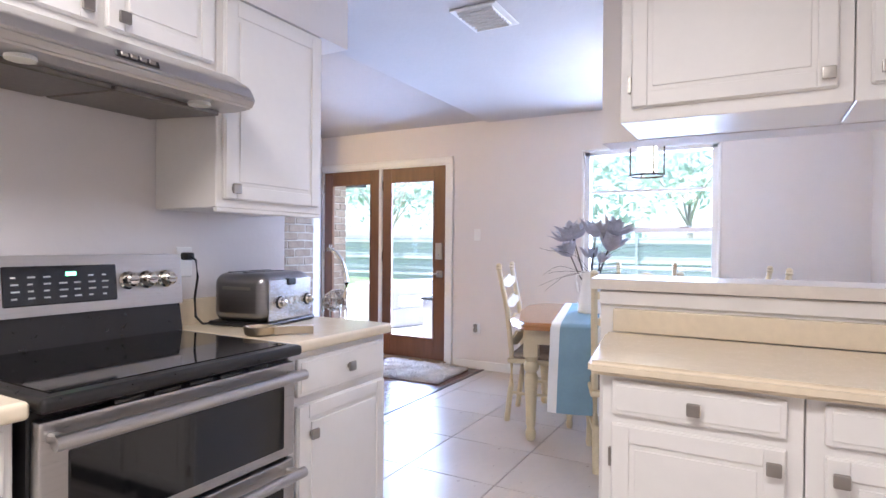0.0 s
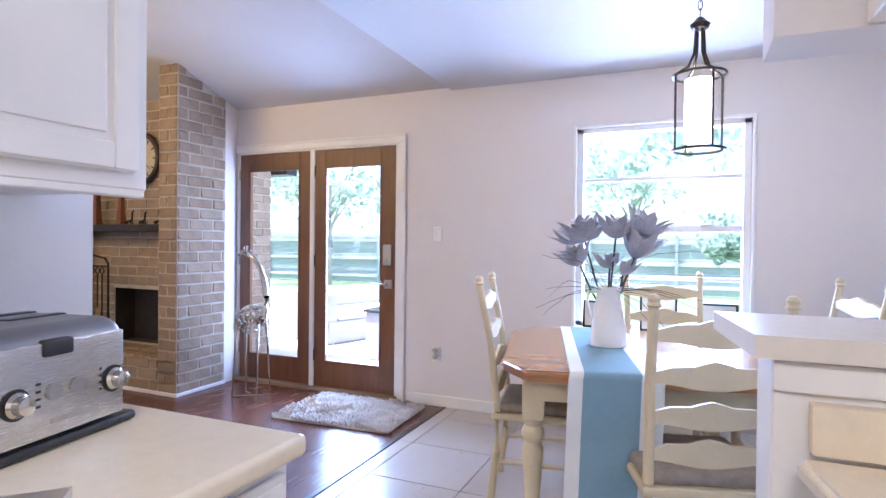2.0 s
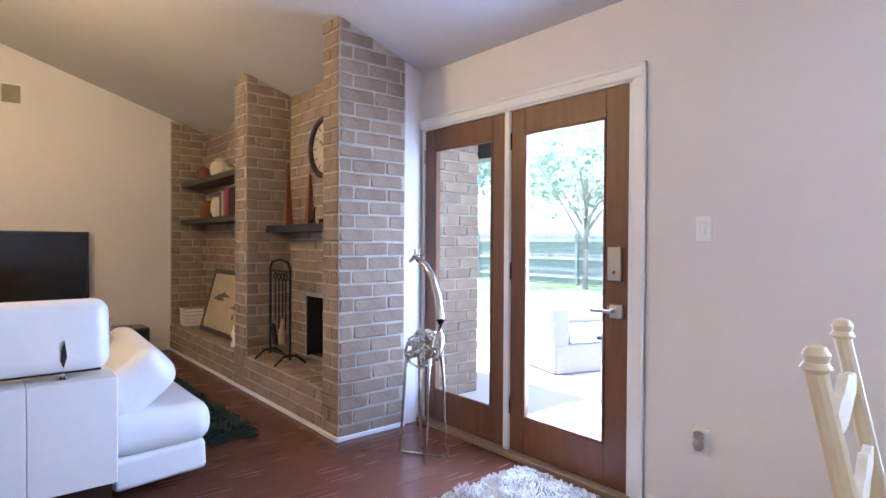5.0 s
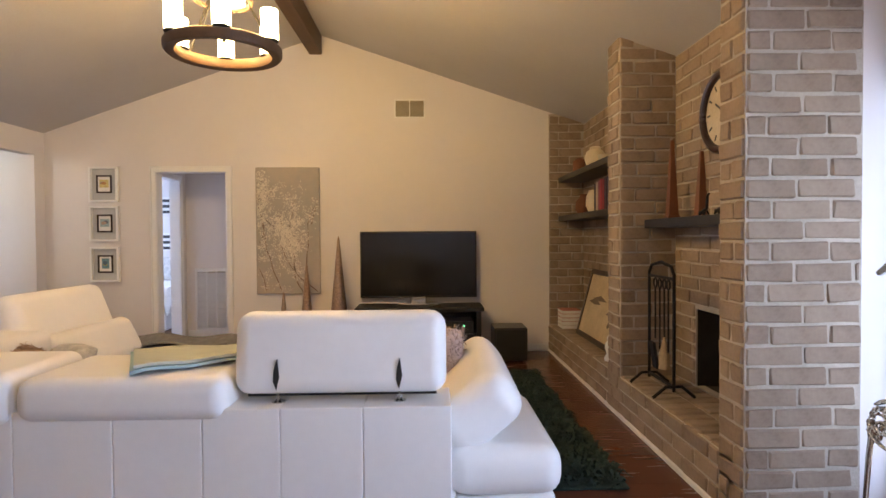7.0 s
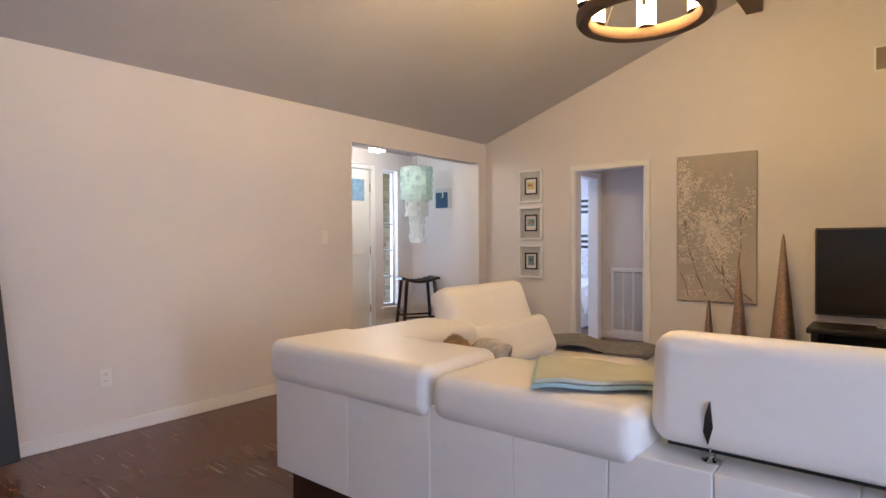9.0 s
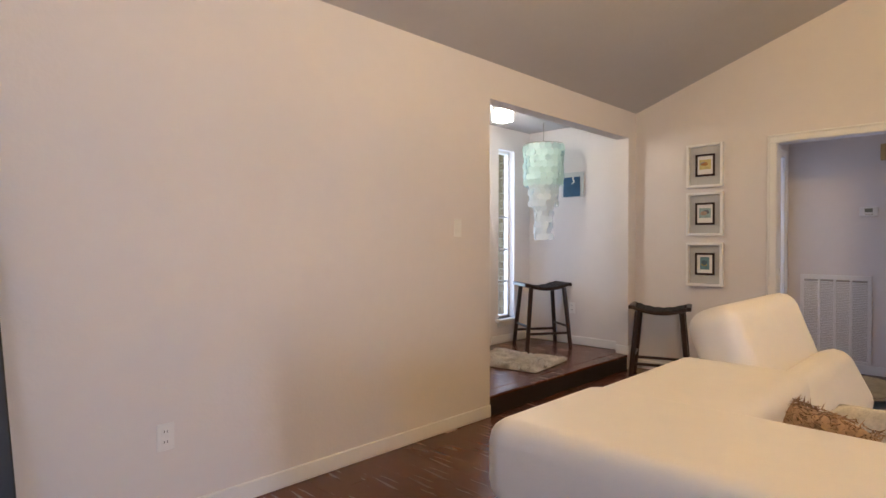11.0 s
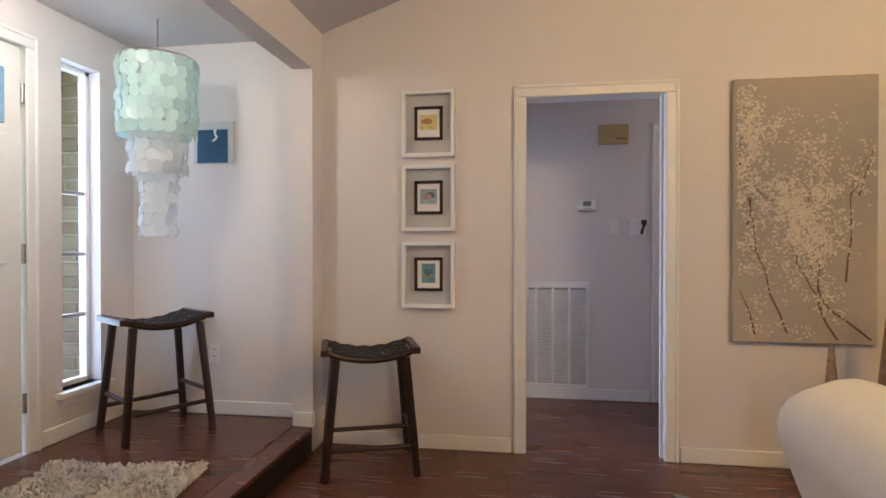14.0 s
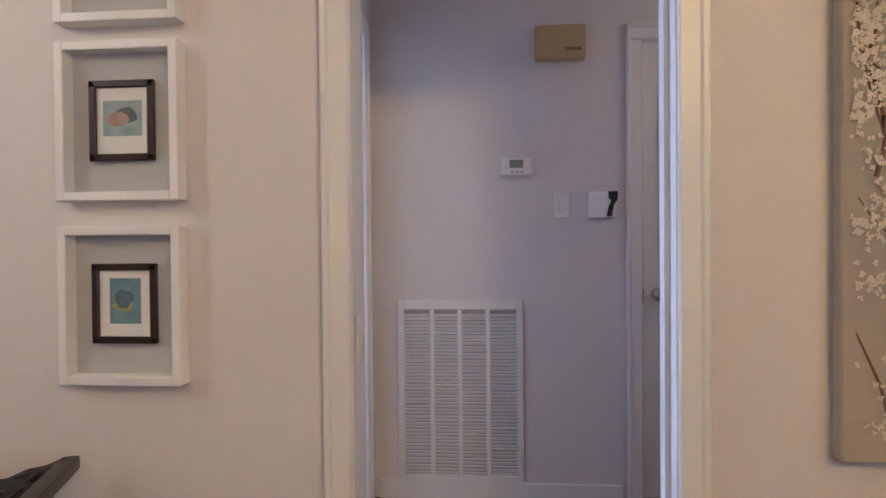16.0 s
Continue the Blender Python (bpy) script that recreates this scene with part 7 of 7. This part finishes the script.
brick_face(NE_, "x", XW + 0.014, 1, YF, YB, 0.30, ceil_at, (), 51)
# raised hearth
HE = solo("hearth", box(XW, -3.6, YF - 0.001, YB + 0.05, 0.0, 0.288), M_MORTAR, "raised brick hearth with paver top", "hearth", kind="structure")
brick_face(HE, "y", YF, -1, XW, -3.725, 0.022, lambda u: 0.30, (), 61)
rngh = random.Random(5)
k = 0
hx = XW + 0.02
while hx < -3.76:
    inside = not (-5.35 < hx + 0.05 < -5.08)
    if inside:
        for r, (ya, yb) in enumerate(((YF + 0.004, YF + 0.2), (YF + 0.208, YB))):
            brick_at(HE, hx + 0.05, (ya + yb) / 2, 0.272, 0.092, yb - ya - 0.006, 0.05, rngh)
    hx += 0.1
M_SOOT = mat("sooty_firebrick", (0.03, 0.025, 0.022), 0.9, var=0.4, scale=8, bump=0.4)
bm = box(FB[0] - 0.05, FB[1] + 0.05, YB + 0.22, YB + 0.265, 0.2, 0.95)
bx(bm, FB[0] - 0.05, FB[0], YB + 0.012, YB + 0.23, 0.2, 0.95)
bx(bm, FB[1], FB[1] + 0.05, YB + 0.012, YB + 0.23, 0.2, 0.95)
bx(bm, FB[0] - 0.05, FB[1] + 0.05, YB + 0.012, YB + 0.265, 0.85, 0.95)
bx(bm, FB[0] - 0.05, FB[1] + 0.05, YB + 0.06, YB + 0.265, 0.2, 0.295)
solo("firebox", bm, M_SOOT, "soot-black firebox", "fireplace", kind="structure", smooth=None)

# ---- outdoors ----
M_GRASS = mat("lawn", (0.16, 0.24, 0.10), 0.9, var=0.35, scale=1.2, bump=0.5, bscale=80)
M_CONC = mat("patio_concrete", (0.58, 0.56, 0.53), 0.85, var=0.12, scale=1.5, bump=0.2, bscale=50)
M_FENCE = mat("grey_fence_wood", (0.34, 0.36, 0.35), 0.85, var=0.25, scale=2, stretch=(1, 1, 5), rand=0.3)
M_LEAF = mat("leaf", (0.24, 0.31, 0.25), 0.6, var=0.4, scale=2)
lt = M_LEAF.node_tree
tl, mx = lt.nodes.new("ShaderNodeBsdfTranslucent"), lt.nodes.new("ShaderNodeMixShader")
tl.inputs[0].default_value = (0.50, 0.60, 0.50, 1)
mx.inputs[0].default_value = 0.5
lt.links.new(lt.nodes["Principled BSDF"].outputs[0], mx.inputs[1])
lt.links.new(tl.outputs[0], mx.inputs[2])
lt.links.new(mx.outputs[0], lt.nodes["Material Output"].inputs[0])
M_BARK = mat("bark", (0.36, 0.33, 0.29), 0.9, var=0.3, scale=5, bump=0.5)
M_WICK = mat("grey_wicker", (0.40, 0.38, 0.37), 0.8, var=0.15, scale=30, bump=0.6, bscale=120)
solo("ground", box(-400, 400, -400, 400, -0.30, -0.16), M_GRASS, "mown green lawn", "lawn", kind="structure")
solo("patio", box(-9.0, 4.0, YN + 0.165, 10.6, -0.17, -0.03, 0.01), M_CONC, "pale concrete patio slab", "patio", kind="structure")
OW = solo("wing_wall", box(-5.2, -3.952, YN + 0.17, 6.6, -0.1, 2.75), M_MORTAR, "brick house wing beside the patio", "wall", kind="structure")
brick_face(OW, "x", -3.95, 1, YN + 0.2, 6.61, -0.03, lambda u: 2.7, (), 71)
solo("patio_beam", box(-5.0, -3.75, 6.62, 6.8, 2.0, 2.14), M_DARKW, "dark timber patio beam", "beam", kind="structure")
fence = thing("fence", "weathered grey board fence along the garden", "fence", -6, 19.0, -0.16)
fm = mesh_of("fence_board", box(-1.2, 1.2, -0.012, 0.012, 0, 0.195, 0.004, 1), M_FENCE)
rm = mesh_of("fence_rail", box(-1.2, 1.2, -0.02, 0.02, 0, 0.09, 0.006, 1), mat("pale_rail_wood", (0.50, 0.50, 0.48), 0.85, var=0.2, scale=2))
pm = mesh_of("fence_post", box(-0.05, 0.05, -0.05, 0.05, 0, 1.75, 0.006, 1), M_FENCE)
for i in range(-10, 10):
    for r in range(8):
        ob = new("fence_board", fm)
        ob.location, ob.parent = (i * 2.42, 0.02 * (r % 2), 0.05 + r * 0.2), fence
    for zr in (0.22, 0.85, 1.48):
        ob = new("fence_rail", rm)
        ob.location, ob.parent = (i * 2.42, -0.04, zr), fence
    ob = new("fence_post", pm)
    ob.location, ob.parent = (i * 2.42 - 1.21, -0.07, 0.0), fence


def tree(label, x, y, h, trunk_r, crown_r, crown_z, n, seed, leaf=0.16):
    rng = random.Random(seed)
    t = thing("tree", label, "tree", x, y, -0.16)
    tr = bmesh.new()
    tube(tr, [(0, 0, 0), (0.03, 0.02, h * 0.25), (-0.02, 0.04, h * 0.5), (0.03, 0, h * 0.75)], trunk_r, 8, trunk_r * 0.5)
    tips = []
    for k in range(7):
        a = k * 2.4 + rng.uniform(0, 0.6)
        s = h * rng.uniform(0.28, 0.6)
        e = Vector((math.cos(a) * crown_r * 0.8, math.sin(a) * crown_r * 0.8, crown_z + rng.uniform(-0.2, 0.6) * crown_r))
        tube(tr, [(0, 0, s), Vector((0, 0, s)).lerp(e, 0.5) + Vector((0, 0, 0.15)), e], trunk_r * 0.45, 6, trunk_r * 0.1)
        tips.append(e)
    part("trunk", tr, M_BARK, t)
    vs, fs = [], []
    clumps = [tips[k % 7] + Vector((rng.gauss(0, 1), rng.gauss(0, 1), rng.gauss(0, 0.8))) * crown_r * 0.42 for k in range(26)]
    for k in range(n):
        c = clumps[rng.randrange(26)] + Vector((rng.gauss(0, 1), rng.gauss(0, 1), rng.gauss(0, 0.7))) * crown_r * 0.2
        d = Vector((rng.gauss(0, 1), rng.gauss(0, 1), rng.gauss(0, 0.6))).normalized()
        e = d.orthogonal().normalized()
        s = leaf * rng.uniform(0.6, 1.3)
        i = len(vs)
        vs += [c - d * s, c + e * s * 0.45, c + d * s, c - e * s * 0.45]
        fs.append((i, i + 1, i + 2, i + 3))
    me = bpy.data.meshes.new("crown")
    me.from_pydata([tuple(v) for v in vs], [], fs)
    me.materials.append(M_LEAF)
    ob = new("crown", me)
    ob.parent = t
    return t


tree("slender young tree on the lawn", -10.9, 17.8, 5.0, 0.10, 2.4, 4.2, 1000, 1, 0.12)
tree("bushy evergreen by the fence", 1.9, 15.5, 3.0, 0.1, 1.0, 1.5, 2200, 2, 0.13)
for i, (tx, ty, hh) in enumerate(((-26, 30, 9), (-17.5, 27, 7), (-8, 30, 8), (-2.2, 33, 8), (6, 28, 8))):
    tree("tall leafy shade tree beyond the fence", tx, ty, hh, 0.2, 2.8, hh * 0.62, 800, 20 + i, 0.3)
solo("porch_roof", box(-9.2, -5.6, -3.3, -2.06, 2.46, 2.62), M_DARKW, "dark timber porch soffit over the entry", "roof", kind="structure")
solo("porch_floor", box(-9.2, -5.6, -3.05, -2.06, -0.17, 0.02, 0.01), M_CONC, "concrete entry porch slab", "porch", kind="structure")
PWL = solo("porch_wall", box(-7.565, -7.502, -3.04, -1.985, -0.12, 2.455), M_MORTAR, "brick house wall beside the entry window", "wall", kind="structure")
brick_face(PWL, "x", -7.50, 1, -3.03, -1.99, 0.0, lambda u: 2.44, (), 91)


# ---- patio furniture ----
PS = thing("patio_sofa", "pale grey wicker patio sofa with white cushions", "patio sofa", -3.85, 7.59, -0.03)
part("base", box(-4.65, -3.85, 7.59, 10.0, -0.028, 0.26, 0.03, 2), M_WICK, PS, local=False)
part("arm", box(-4.75, -3.87, 7.57, 7.75, -0.028, 0.62, 0.03, 2), M_WICK, PS, local=False)
part("back", box(-4.85, -4.60, 7.60, 10.0, -0.028, 0.62, 0.03, 2), M_WICK, PS, local=False)
for ya in (7.76, 8.88):
    part("seat_cushion", box(-4.58, -3.87, ya, ya + 1.1, 0.26, 0.36, 0.035, 3), M_RUNW, PS, local=False)
PS.rotation_euler = (0, 0, -0.31)
PO = thing("patio_table", "grey wicker patio side table with slab top", "patio table", -2.75, 7.3, -0.03)
part("body", box(-3.0, -2.55, 7.05, 7.5, -0.028, 0.50, 0.02, 2), M_WICK, PO, local=False)
part("top", box(-3.02, -2.53, 7.03, 7.52, 0.50, 0.53, 0.006, 1), M_DARKW, PO, local=False)
